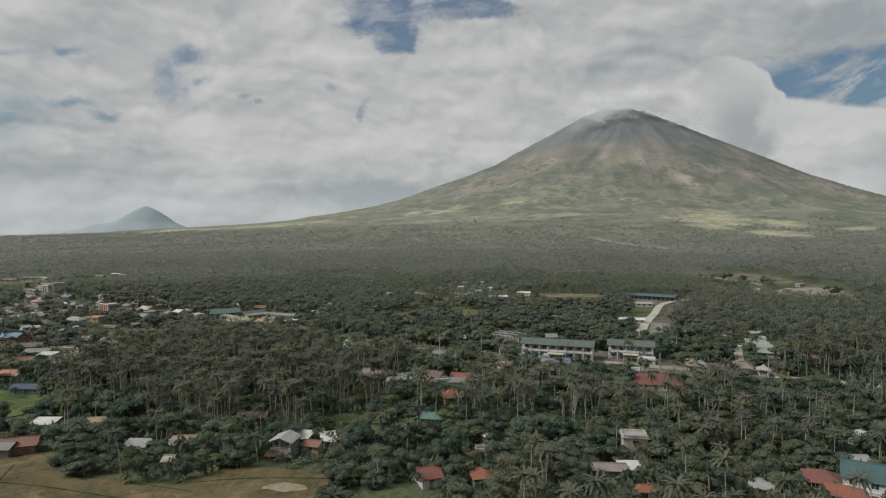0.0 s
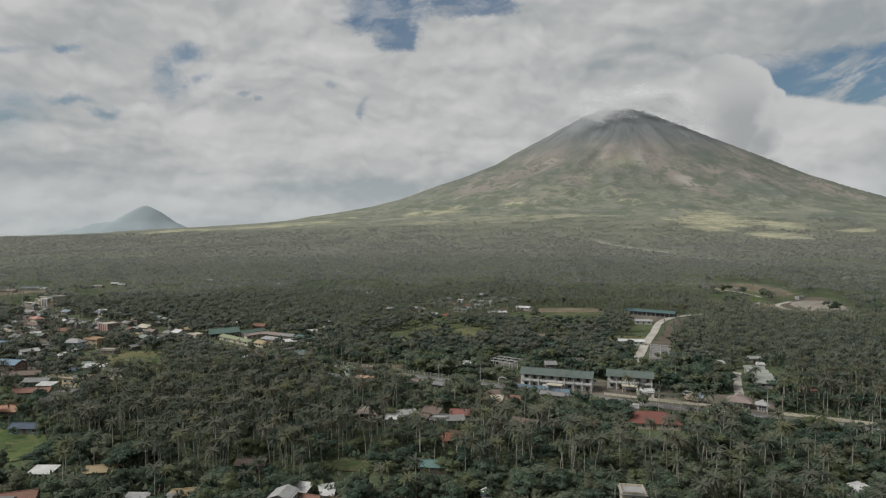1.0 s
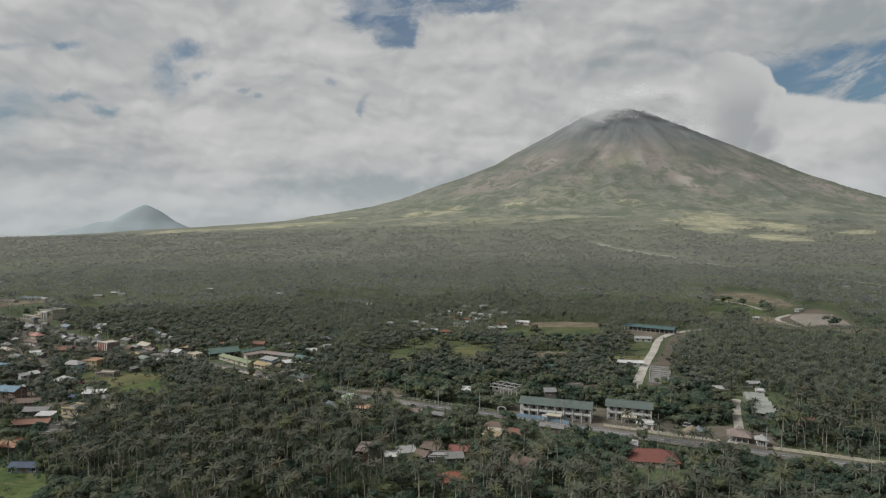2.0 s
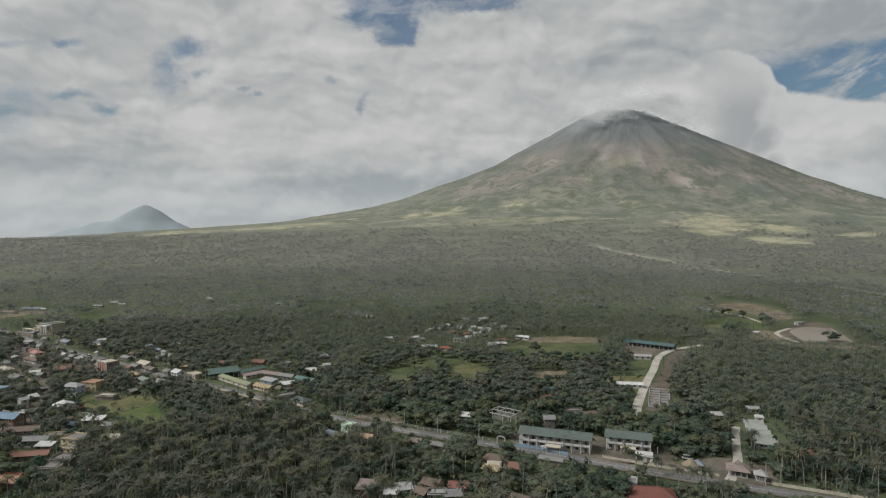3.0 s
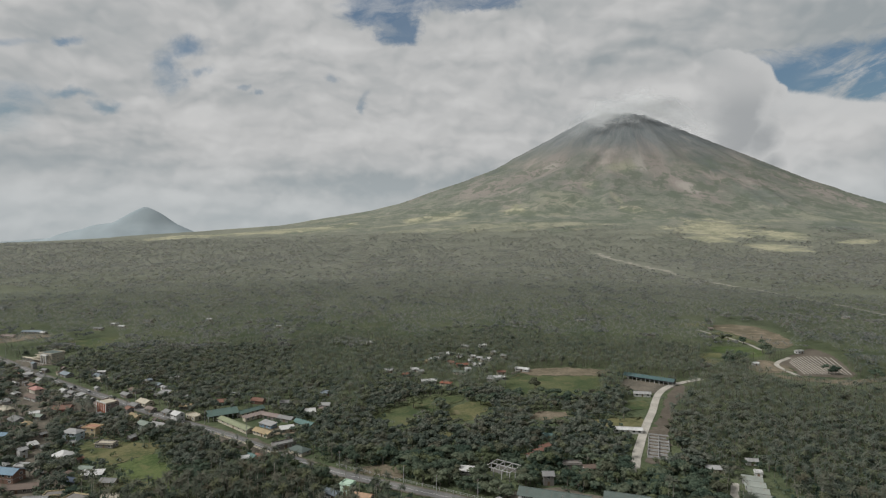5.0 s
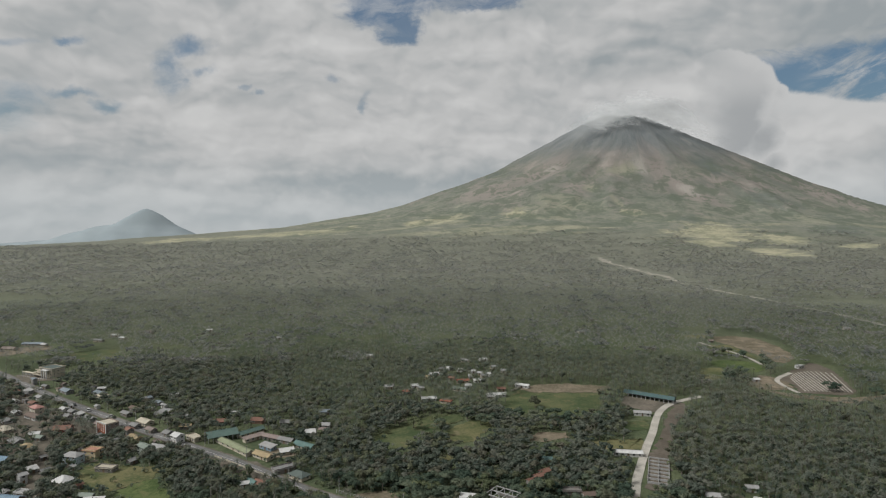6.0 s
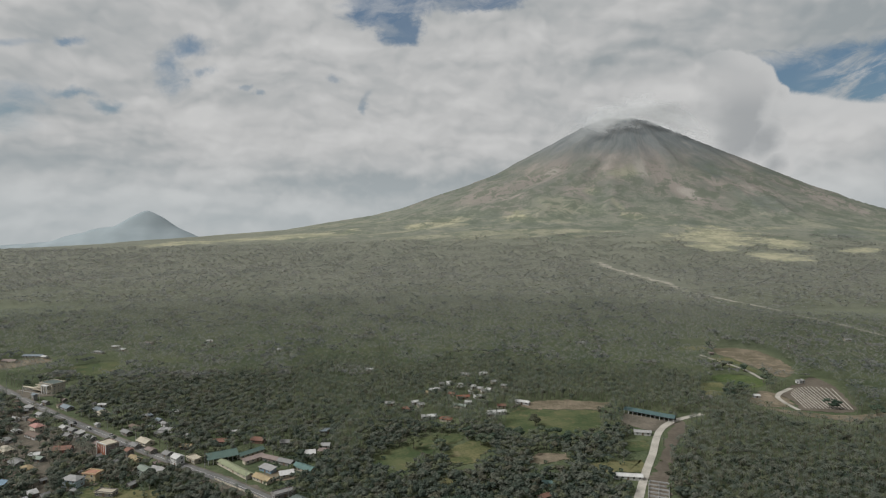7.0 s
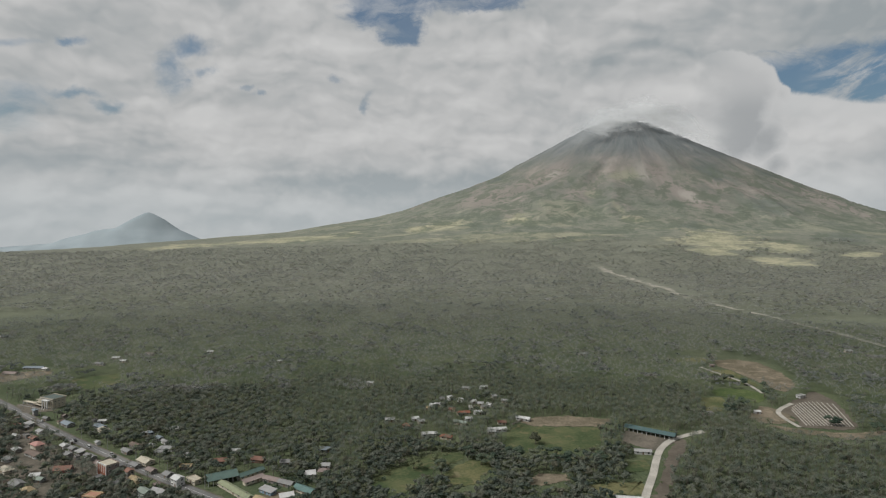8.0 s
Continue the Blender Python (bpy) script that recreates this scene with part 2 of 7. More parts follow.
def foliage(name, dark, mid, pale, leaf_random=0.35):
    """Leaves: each tree has its own tint, and each leaf differs a little."""
    def build(n, where):
        own = n.add("ShaderNodeAttribute")
        own.attribute_name = "tree_tint"
        tree = n.math("FRACT", n.math("ADD", own.outputs["Fac"], n.add("ShaderNodeObjectInfo").outputs["Random"]))
        stand = n.noise(where, 0.006, 4, 0.6)
        f = n.math("ADD", n.math("MULTIPLY", n.math("SUBTRACT", tree, 0.5), 0.75), n.math("ADD", 0.5, n.math("MULTIPLY", n.math("SUBTRACT", stand, 0.5), 1.1)))
        rnd = n.add("ShaderNodeNewGeometry").outputs["Random Per Island"]
        f = n.math("ADD", f, n.math("MULTIPLY", n.math("SUBTRACT", rnd, 0.5), leaf_random))
        green = n.ramp(f, [(0.15, dark), (0.5, mid), (0.9, pale)])
        # here and there a browning or a yellow-green crown
        odd = n.add("ShaderNodeTexWhiteNoise")
        odd.noise_dimensions = "1D"
        n.put(odd.inputs["W"], n.math("MULTIPLY", tree, 317.0))
        odd = odd.outputs["Value"]
        brown = tuple(0.5 * m + 0.5 * c for m, c in zip(mid, (0.17, 0.12, 0.07)))
        lime = tuple(0.55 * m + 0.45 * c for m, c in zip(pale, (0.15, 0.17, 0.05)))
        green = n.mix(n.span(odd, 0.9, 0.93, 0.0, 0.6), green, brown)
        return n.mix(n.span(odd, 0.16, 0.12, 0.0, 0.75), green, lime)
    mat = paint(name, build, 0.75, gloss=0.07)
    # light shines through the leaves
    n = mat.node_tree
    shader, out = [k for k in n.nodes if k.type == "BSDF_PRINCIPLED"][0], [k for k in n.nodes if k.type == "OUTPUT_MATERIAL"][0]
    glow = n.nodes.new("ShaderNodeBsdfTranslucent")
    both = n.nodes.new("ShaderNodeMixShader")
    both.inputs[0].default_value = 0.5
    n.links.new(shader.inputs["Base Color"].links[0].from_socket, glow.inputs[0])
    n.links.new(shader.outputs[0], both.inputs[1])
    n.links.new(glow.outputs[0], both.inputs[2])
    n.links.new(both.outputs[0], out.inputs[0])
    return mat


# pale meadows at the foot of the cone: place, half length, half width and turn
MEADOWS = [
    (1194, 2654, 162, 212, -24),
    (1432, 2533, 123, 118, -46),
    (1244, 2233, 104, 111, -28),
    (951, 3006, 64, 53, -40),
    (-150, 3133, 88, 72, 19),
    (17, 3167, 124, 96, 14),
    (378, 3110, 100, 91, -1),
    (-480, 3119, 62, 58, 18),
    (-821, 3062, 359, 145, -5),
    (-1231, 2876, 241, 123, 32),
    (1661, 2391, 45, 120, -62),
    (1083, 2423, 93, 104, -15),
]
# scree, lava, ash, grass and painted shade on the cone: place, half length, half width, turn, tint and amount
PINK, PALE, DARK, ASH, OLIVE = (0.212, 0.186, 0.168), (0.3, 0.282, 0.25), (0.09, 0.105, 0.096), (0.11, 0.122, 0.124), (0.208, 0.206, 0.152)
FLOWS = [
    (1250, 3629, 242, 82, -89, PINK, 0.7),
    (1356, 3279, 245, 90, -62, PINK, 0.75),
    (1351, 3314, 64, 52, -46, PALE, 0.6),
    (1156, 3562, 102, 44, -87, PALE, 0.5),
    (602, 3668, 231, 102, -155, PINK, 0.7),
    (232, 3549, 196, 149, -165, PINK, 0.6),
    (648, 3655, 62, 28, -151, PALE, 0.5),
    (2172, 3476, 157, 123, -52, PINK, 0.75),
    (2283, 3290, 160, 47, -78, PINK, 0.75),
    (1820, 3435, 198, 98, -68, PINK, 0.35),
    (1538, 3821, 49, 26, -73, PALE, 0.9),
    # right flank: shade painted in as dark ellipses, lava at the foot
    (1918, 3736, 190, 14, -35, DARK, 0.55),
    (1571, 3587, 186, 96, -101, DARK, 0.6),
    (1750, 3212, 204, 130, -88, DARK, 0.5),
    (1842, 2734, 122, 163, -72, DARK, 0.5),
    (1059, 3831, 168, 144, -54, ASH, 0.5),
    (1040, 3532, 77, 109, -61, OLIVE, 0.7),
    (821, 3376, 54, 54, -70, OLIVE, 0.6),
    (910, 3137, 116, 27, -87, OLIVE, 0.7),
    (640, 3234, 153, 107, -28, OLIVE, 0.4),
    (1787, 2917, 102, 91, -60, OLIVE, 0.45),
    (1191, 2901, 109, 81, -19, DARK, 0.4),
    (577, 3160, 249, 68, -24, OLIVE, 0.4),
]


def land_colour(n, where):
    split = n.add("ShaderNodeSeparateXYZ", i0=where)
    x, y, z = split.outputs
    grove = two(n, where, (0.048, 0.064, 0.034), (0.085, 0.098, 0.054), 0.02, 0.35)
    # far woods seen as a mottled carpet, haze painted in as paler with distance
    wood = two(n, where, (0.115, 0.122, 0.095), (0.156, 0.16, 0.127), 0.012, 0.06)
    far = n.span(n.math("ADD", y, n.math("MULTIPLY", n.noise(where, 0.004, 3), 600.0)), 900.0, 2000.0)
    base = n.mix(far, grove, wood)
    # polar place on the cone, for streaks that run downhill
    turn = n.math("ARCTAN2", n.math("SUBTRACT", x, PEAK[0]), n.math("MULTIPLY", n.math("SUBTRACT", PEAK[1], y), SQUEEZE))
    bend = n.math("MULTIPLY", n.math("SUBTRACT", n.noise(where, 0.003, 4), 0.5), 0.35)
    turn = n.math("ADD", turn, bend)
    streak = n.add("ShaderNodeCombineXYZ", i0=n.math("MULTIPLY", turn, 9.0), i1=n.math("MULTIPLY", z, 0.004), i2=0.0).outputs[0]
    runs = n.noise(streak, 1.1, 9, 0.66, 0.9)
    blot = n.noise(where, 0.0045, 7, 0.65, 0.4)
    # scrub and grass on the lower slopes
    scrub = two(n, where, (0.105, 0.119, 0.096), (0.17, 0.171, 0.138), 0.007, 0.035)
    edge = n.math("ADD", z, n.math("MULTIPLY", n.math("SUBTRACT", n.noise(where, 0.0035, 5, 0.6), 0.5), 170.0))
    base = n.mix(n.span(edge, 95.0, 185.0), base, scrub)
    # bright meadow patches at the foot
    spot = n.noise(n.vec("MULTIPLY", where, (0.0022, 0.006, 0.004)), 1.0, 6, 0.65, 0.8)
    belt = n.math("MULTIPLY", 0.45, n.math("MULTIPLY", n.span(z, 90.0, 120.0), n.span(z, 150.0, 260.0, 1.0, 0.0)))
    meadow = two(n, where, (0.19, 0.192, 0.132), (0.305, 0.288, 0.198), 0.012, 0.06, 0.42, 0.58)
    base = n.mix(n.math("MULTIPLY", n.span(spot, 0.5, 0.57), belt), base, meadow)
    rags = n.math("MULTIPLY", n.math("SUBTRACT", n.noise(n.vec("MULTIPLY", where, (0.6, 1.0, 1.0)), 0.016, 8, 0.75), 0.5), 4.2)

    def lens(cx, cy, ru, rv, angle):
        c, s = math.cos(math.radians(angle)), math.sin(math.radians(angle))
        off = n.vec("SUBTRACT", where, (cx, cy, 0.0))
        away = n.add("ShaderNodeCombineXYZ", i0=n.vec("DOT_PRODUCT", off, (c / ru, s / ru, 0.0)), i1=n.vec("DOT_PRODUCT", off, (-s / rv, c / rv, 0.0))).outputs[0]
        return n.vec("LENGTH", away, (0, 0, 0))

    for (cx, cy, ru, rv, angle) in MEADOWS:
        base = n.mix(n.span(n.math("ADD", lens(cx, cy, ru, rv, angle), rags), 0.55, 1.15, 0.9, 0.0), base, meadow)
    # bare slopes: ash, red scree and green ribs
    rock = n.ramp(n.math("ADD", n.math("MULTIPLY", runs, 0.35), n.math("MULTIPLY", blot, 0.65)), [(0.36, (0.085, 0.098, 0.086)), (0.45, (0.118, 0.124, 0.107)), (0.52, (0.15, 0.145, 0.127)), (0.6, (0.196, 0.178, 0.157)), (0.7, (0.258, 0.23, 0.205))])
    high = n.math("ADD", n.math("ADD", z, n.math("MULTIPLY", n.math("SUBTRACT", runs, 0.5), 380.0)), n.math("MULTIPLY", n.math("SUBTRACT", blot, 0.5), 420.0))
    base = n.mix(n.span(high, 200.0, 420.0), base, rock)
    frayed = n.math("ADD", n.math("MULTIPLY", n.math("SUBTRACT", runs, 0.5), 2.0), n.math("MULTIPLY", n.math("SUBTRACT", blot, 0.5), 2.0))
    for (cx, cy, ru, rv, angle, tint, amount) in FLOWS:
        base = n.mix(n.span(n.math("ADD", lens(cx, cy, ru, rv, angle), frayed), 0.3, 1.25, amount, 0.0), base, tint)
    # thickets in the gullies of the lower slopes, thinning upward
    thick = n.noise(n.vec("MULTIPLY", where, (1.0, 1.0, 0.5)), 0.011, 9, 0.72, 0.5)
    climb = n.math("ADD", z, n.math("MULTIPLY", n.math("SUBTRACT", blot, 0.5), 500.0))
    green = n.math("MULTIPLY", n.span(n.math("ADD", thick, n.math("MULTIPLY", n.math("SUBTRACT", runs, 0.5), 0.35)), 0.48, 0.57, 0.0, 0.75), n.math("MULTIPLY", n.span(climb, 90.0, 160.0), n.span(climb, 430.0, 640.0, 1.0, 0.0)))
    base = n.mix(green, base, (0.088, 0.104, 0.078))
    bright = n.math("MULTIPLY", n.span(thick, 0.42, 0.34, 0.0, 0.38), n.math("MULTIPLY", n.span(z, 110.0, 150.0), n.span(z, 240.0, 420.0, 1.0, 0.0)))
    base = n.mix(bright, base, (0.27, 0.268, 0.2))
    ash = two(n, streak, (0.1, 0.113, 0.118), (0.142, 0.15, 0.148), 1.6, 5.0)
    base = n.mix(n.span(n.math("ADD", z, n.math("MULTIPLY", runs, 260.0)), 640.0, 900.0), base, ash)
    return base


def land_bump(n, where):
    return n.noise(where, 0.045, 7, 0.68), 5.5


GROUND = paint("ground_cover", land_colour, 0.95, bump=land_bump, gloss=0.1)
# the far mountain's base colour carries the blue-grey of the haze
FAR_HAZED_ROCK = paint("far_mountain_haze_tint", lambda n, w: two(n, w, (0.215, 0.25, 0.265), (0.24, 0.275, 0.288), 0.002, 0.01), 1.0, gloss=0.0)
GRASS = paint("meadow_grass", lambda n, w: tufts(n, w, (0.037, 0.054, 0.024), (0.076, 0.085, 0.041), (0.112, 0.099, 0.055)), 0.95, bump=lambda n, w: (n.noise(w, 0.8, 5), 0.4), gloss=0.1)
LUSH = paint("lush_grass", lambda n, w: tufts(n, w, (0.040, 0.061, 0.022), (0.081, 0.101, 0.040), (0.103, 0.104, 0.049)), 0.95, bump=lambda n, w: (n.noise(w, 0.8, 5), 0.4), gloss=0.1)
NURSERY = paint("nursery_soil", lambda n, w: two(n, w, (0.07, 0.06, 0.048), (0.115, 0.1, 0.08), 0.04, 0.4), 0.95, gloss=0.1)
RICE = paint("ripe_rice", lambda n, w: tufts(n, w, (0.05, 0.046, 0.023), (0.1, 0.081, 0.042), (0.145, 0.113, 0.062)), 0.95, bump=lambda n, w: (n.noise(w, 0.8, 5), 0.4), gloss=0.1)
SOIL = paint("bare_soil", lambda n, w: tufts(n, w, (0.085, 0.075, 0.05), (0.15, 0.125, 0.092), (0.2, 0.165, 0.12)), 0.95, bump=lambda n, w: (n.noise(w, 0.8, 5), 0.4), gloss=0.1)
DRY = paint("dry_grass", lambda n, w: tufts(n, w, (0.052, 0.065, 0.028), (0.112, 0.106, 0.053), (0.146, 0.126, 0.075)), 0.95, bump=lambda n, w: (n.noise(w, 0.8, 5), 0.4), gloss=0.1)
SAND = paint("bare_sand", lambda n, w: two(n, w, (0.14, 0.115, 0.075), (0.235, 0.195, 0.14), 0.25, 1.4), 0.95, gloss=0.1)
YARD = paint("trodden_yard", lambda n, w: two(n, w, (0.064, 0.060, 0.047), (0.132, 0.115, 0.093), 0.06, 0.5), 0.95, bump=lambda n, w: (n.noise(w, 1.0, 4), 0.15), gloss=0.1)
ASPHALT = paint("worn_asphalt", lambda n, w: two(n, w, (0.075, 0.075, 0.075), (0.14, 0.137, 0.13), 0.06, 0.9), 0.9)
CONCRETE = paint("pale_concrete", lambda n, w: two(n, w, (0.2, 0.19, 0.165), (0.34, 0.32, 0.28), 0.08, 1.1), 0.9)
GRAVEL = paint("river_gravel", lambda n, w: two(n, w, (0.11, 0.115, 0.088), (0.31, 0.285, 0.24), 0.03, 0.12, 0.42, 0.62), 0.95)
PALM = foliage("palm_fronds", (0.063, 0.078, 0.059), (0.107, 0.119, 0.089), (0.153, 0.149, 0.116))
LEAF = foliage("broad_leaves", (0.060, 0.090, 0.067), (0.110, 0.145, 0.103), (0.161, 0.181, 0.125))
# three steps of aerial haze painted into the leaf tints, palest farthest off
MID_HAZE_LEAF = foliage("plantation_leaves_hazed", (0.080, 0.104, 0.083), (0.131, 0.150, 0.121), (0.174, 0.182, 0.148))
OUTER_HAZE_LEAF = foliage("outer_leaves_hazed", (0.126, 0.143, 0.135), (0.181, 0.192, 0.180), (0.231, 0.229, 0.215))
FAR_HAZE_LEAF = foliage("far_leaves_hazed", (0.190, 0.203, 0.190), (0.237, 0.243, 0.224), (0.276, 0.275, 0.257), 0.2)
PALM_BARK = paint("pale_palm_bark", lambda n, w: two(n, w, (0.17, 0.155, 0.13), (0.33, 0.31, 0.27), 0.4, 3.0), 0.9)
BARK = paint("grey_bark", lambda n, w: two(n, w, (0.075, 0.068, 0.056), (0.16, 0.145, 0.12), 0.4, 3.0), 0.9)


# ---- mesh helpers ----
def mesh_of(name, verts, quads, material):
    """One mesh from arrays of corners and of faces that all have three or all have four corners."""
    me = bpy.data.meshes.new(name)
    verts, quads = np.asarray(verts, np.float32), np.asarray(quads, np.int32)
    me.vertices.add(len(verts))
    me.vertices.foreach_set("co", verts.ravel())
    me.loops.add(quads.size)
    me.loops.foreach_set("vertex_index", quads.ravel())
    me.polygons.add(len(quads))
    me.polygons.foreach_set("loop_start", np.arange(0, quads.size, quads.shape[1], dtype=np.int32))
    me.materials.append(material)
    me.update(calc_edges=True)
    return me


def part(name, bm, material, parent, label=""):
    """Links a bmesh as one mesh object under a thing or a part."""
    me = bpy.data.meshes.new(name)
    bm.to_mesh(me)
    bm.free()
    me.materials.append(material)
    ob = new(name, me)
    ob.parent = parent
    if label:
        ob["label"] = label
    return ob


def grid_faces(nx, ny):
    i = np.arange(nx - 1)[None, :] + nx * np.arange(ny - 1)[:, None]
    return np.stack([i, i + 1, i + nx + 1, i + nx], -1).reshape(-1, 4)


# ---- ground ----
gx, gy = np.meshgrid(np.arange(-3700, 4301, 25.0), np.arange(-600, 4941, 21.0))
rough_far = np.clip((np.hypot(gx, gy) - 1700) / 500, 0, 1) * np.clip((150 - land(gx, gy)) / 60, 0, 1)
rough_far = rough_far * np.where(gy < 2250, np.clip((np.abs(gx - 562) - 45) / 30, 0, 1), 1.0)
crowns = np.random.default_rng(4).random(gx.shape) * 3.0 * rough_far
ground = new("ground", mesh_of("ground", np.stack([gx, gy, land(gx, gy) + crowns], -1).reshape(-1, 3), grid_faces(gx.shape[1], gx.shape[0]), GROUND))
ground.data.polygons.foreach_set("use_smooth", np.ones(len(ground.data.polygons), dtype=bool))
tagged(ground, "wooded plain rising to a bare streaked volcanic cone", "ground", kind="structure")


def inside(poly, x, y):
    """Which of the places lie in the polygon."""
    p = np.asarray(poly, float)
    hit = np.zeros(np.shape(x), bool)
    for (x0, y0), (x1, y1) in zip(p, np.roll(p, -1, 0)):
        cross = ((y0 > y) != (y1 > y)) & (x < (x1 - x0) * (y - y0) / (y1 - y0 + 1e-9) + x0)
        hit ^= cross
    return hit


def smooth_ring(poly, seed, step=3.0, wobble=1.2):
    """The polygon's outline with softened corners and an uneven edge."""
    p = np.asarray(poly, float)
    out = []
    for a, b in zip(p, np.roll(p, -1, 0)):
        k = max(2, int(np.hypot(*(b - a)) / step))
        out += [a + (b - a) * i / k for i in range(k)]
    p = np.array(out)
    for _ in range(2):
        p = 0.5 * p + 0.25 * (np.roll(p, 1, 0) + np.roll(p, -1, 0))
    return p + np.random.default_rng(seed).normal(0, wobble * 0.5, p.shape)


PLOTS = []     # houses: place and clear radius
YARDS = []     # gardens before houses, with nothing taller than shrubs
OPEN = []      # ground kept free of trees


def patch(name, poly, material, label, category, lift=0.25, seed=1, wobble=2.2, clear=True):
    """A piece of open ground that follows the land."""
    ring = smooth_ring(poly, seed, wobble=wobble)
    if clear:
        OPEN.append(ring)
        if ring[:, 1].min() > 180:
            # low ground cover only on the near side of the clearing
            OPEN.append(ring * (1 - 11.0 / np.hypot(*ring.mean(0))))
        if ring[:, 1].min() > 400:
            OPEN.append(ring * (1 - 20.0 / np.hypot(*ring.mean(0))))
    bm = bmesh.new()
    face = bm.faces.new([bm.verts.new((x, y, 0)) for x, y in ring])
    bmesh.ops.triangulate(bm, faces=[face])
    bmesh.ops.subdivide_edges(bm, edges=[e for e in bm.edges if e.calc_length() > 14], cuts=2, use_grid_fill=True)
    for v in bm.verts:
        v.co.z = float(land(v.co.x, v.co.y)) + lift
    bmesh.ops.recalc_face_normals(bm, faces=bm.faces)
    if sum(f.normal.z for f in bm.faces) < 0:
        bmesh.ops.reverse_faces(bm, faces=bm.faces)
    me = bpy.data.meshes.new(name)
    bm.to_mesh(me)
    bm.free()
    me.materials.append(material)
    return tagged(new(name, me), label, category, kind="structure")


def smooth_line(points, step=6.0):
    p = np.asarray(points, float)
    for _ in range(2):
        q = [p[0]]
        for a, b in zip(p[:-1], p[1:]):
            q += [a * 0.75 + b * 0.25, a * 0.25 + b * 0.75]
        p = np.array(q + [p[-1]])
    return p


def strip(points, half, shift=0.0, lift=0.3, ragged=0.0):
    """Corners and faces of a band along a line."""
    p = smooth_line(points)
    d = np.gradient(p, axis=0)
    d /= np.linalg.norm(d, axis=1)[:, None]
    side = np.stack([-d[:, 1], d[:, 0]], 1)
    half = half * (1 + ragged * np.random.default_rng(7).uniform(-1, 1, (2, len(p), 1)))
    a, b = p + side * (shift + half[0]), p + side * (shift - half[1])
    rows = np.stack([b, a], 1).reshape(-1, 2)
    v = np.column_stack([rows, land(rows[:, 0], rows[:, 1]) + lift])
    return v, grid_faces(2, len(p))


LINES = []     # roads, for keeping trees off: points and half width
VERGES = []    # strips beside roads where only shrubs grow


def road(name, points, half, material, label, lift=0.3, free=1.5, category="road", ragged=0.06):
    v, q = strip(points, half, 0.0, lift, ragged)
    LINES.append((smooth_line(points), half + free))
    return tagged(new(name, mesh_of(name, v, q, material)), label, category, kind="structure")


patch("field_rice", [(-159, 162), (-121, 162), (-101, 159), (-93, 145), (-69, 139), (-61, 141), (-55, 151), (-26, 148), (-25, 133), (-23, 90), (-159, 90)], RICE, "ripe golden rice field beside the trees", "field", seed=2)
patch("field_grass", [(-22, 138), (-3, 135), (4, 90), (-20, 90)], GRASS, "green grassy plot beside the rice field", "field", seed=3)
patch("field_paddy", [(-181, 226), (-166, 224), (-146, 221), (-134, 203), (-137, 192), (-154, 192), (-190, 200)], LUSH, "bright green rice paddy among palms", "field", seed=4)
patch("field_common", [(-221, 369), (-211, 378), (-184, 368), (-172, 372), (-168, 352), (-179, 347), (-183, 334), (-196, 338), (-213, 351)], DRY, "yellowed grass common by the houses", "field", seed=5)
patch("field_pasture", [(-181, 331), (-178, 345), (-167, 351), (-152, 335), (-145, 316), (-160, 315)], LUSH, "green pasture at the edge of the palms", "field", seed=6)
patch("field_meadow", [(48, 484), (61, 521), (70, 540), (80, 530), (105, 531), (140, 531), (138, 519), (131, 489), (108, 474), (80, 467), (56, 476)], GRASS, "green meadow with a lone tree", "field", seed=7)
patch("field_tilled", [(71, 542), (86, 556), (116, 561), (136, 557), (157, 552), (142, 533), (105, 533), (82, 532)], SOIL, "tilled brown soil along the palm grove", "field", seed=8)
patch("field_grazing", [(-52, 410), (-37, 437), (-15, 461), (4, 474), (19, 467), (16, 455), (2, 446), (-8, 430), (-16, 418), (-23, 402), (-38, 400)], GRASS, "green grazing field between groves", "field", seed=9)
patch("field_dry", [(3, 431), (12, 447), (24, 458), (39, 456), (37, 440), (28, 426), (24, 413), (6, 414)], DRY, "dry yellow field among trees", "field", seed=10)
patch("field_fallow", [(357, 789), (388, 795), (408, 777), (409, 722), (397, 674), (373, 645), (361, 650), (358, 700), (355, 737), (345, 757)], SOIL, "fallow brown field ringed by palms", "field", seed=11)
patch("field_stubble", [(327, 738), (353, 735), (354, 698), (352, 665), (337, 671), (331, 694), (321, 713)], DRY, "pale stubble field below the fallow one", "field", seed=12)
patch("field_green", [(296, 655), (321, 657), (339, 643), (341, 626), (324, 607), (311, 604), (300, 622), (285, 632)], LUSH, "fresh green field beside a nursery", "field", seed=13)
patch("nursery_ground", [(354, 609), (383, 637), (401, 646), (402, 615), (386, 573), (371, 534), (353, 525), (342, 530), (320, 533), (329, 560), (326, 578)], NURSERY, "bare brown earth of a crop nursery", "field", seed=14)
patch("field_brown", [(317, 594), (328, 585), (331, 572), (323, 545), (292, 543), (284, 559)], SOIL, "bare brown plot beside the nursery", "field", seed=44)
patch("field_headland", [(292, 541), (311, 533), (328, 526), (354, 519), (380, 524), (420, 548), (420, 536), (390, 520), (345, 503), (305, 520)], SOIL, "brown unplanted strip below the nursery", "field", seed=45)
patch("field_farmyard", [(268, 622), (291, 624), (285, 600), (268, 578), (254, 576)], DRY, "dry grassy farmyard among the palms", "yard", seed=46)
patch("field_strip", [(298, 798), (350, 800), (345, 781), (296, 776)], DRY, "narrow dry field above the plantation", "field", seed=47)
patch("field_orchard", [(57, 416), (71, 432), (90, 433), (92, 421), (67, 412)], SOIL, "bare brown orchard floor between trees", "field", seed=48)
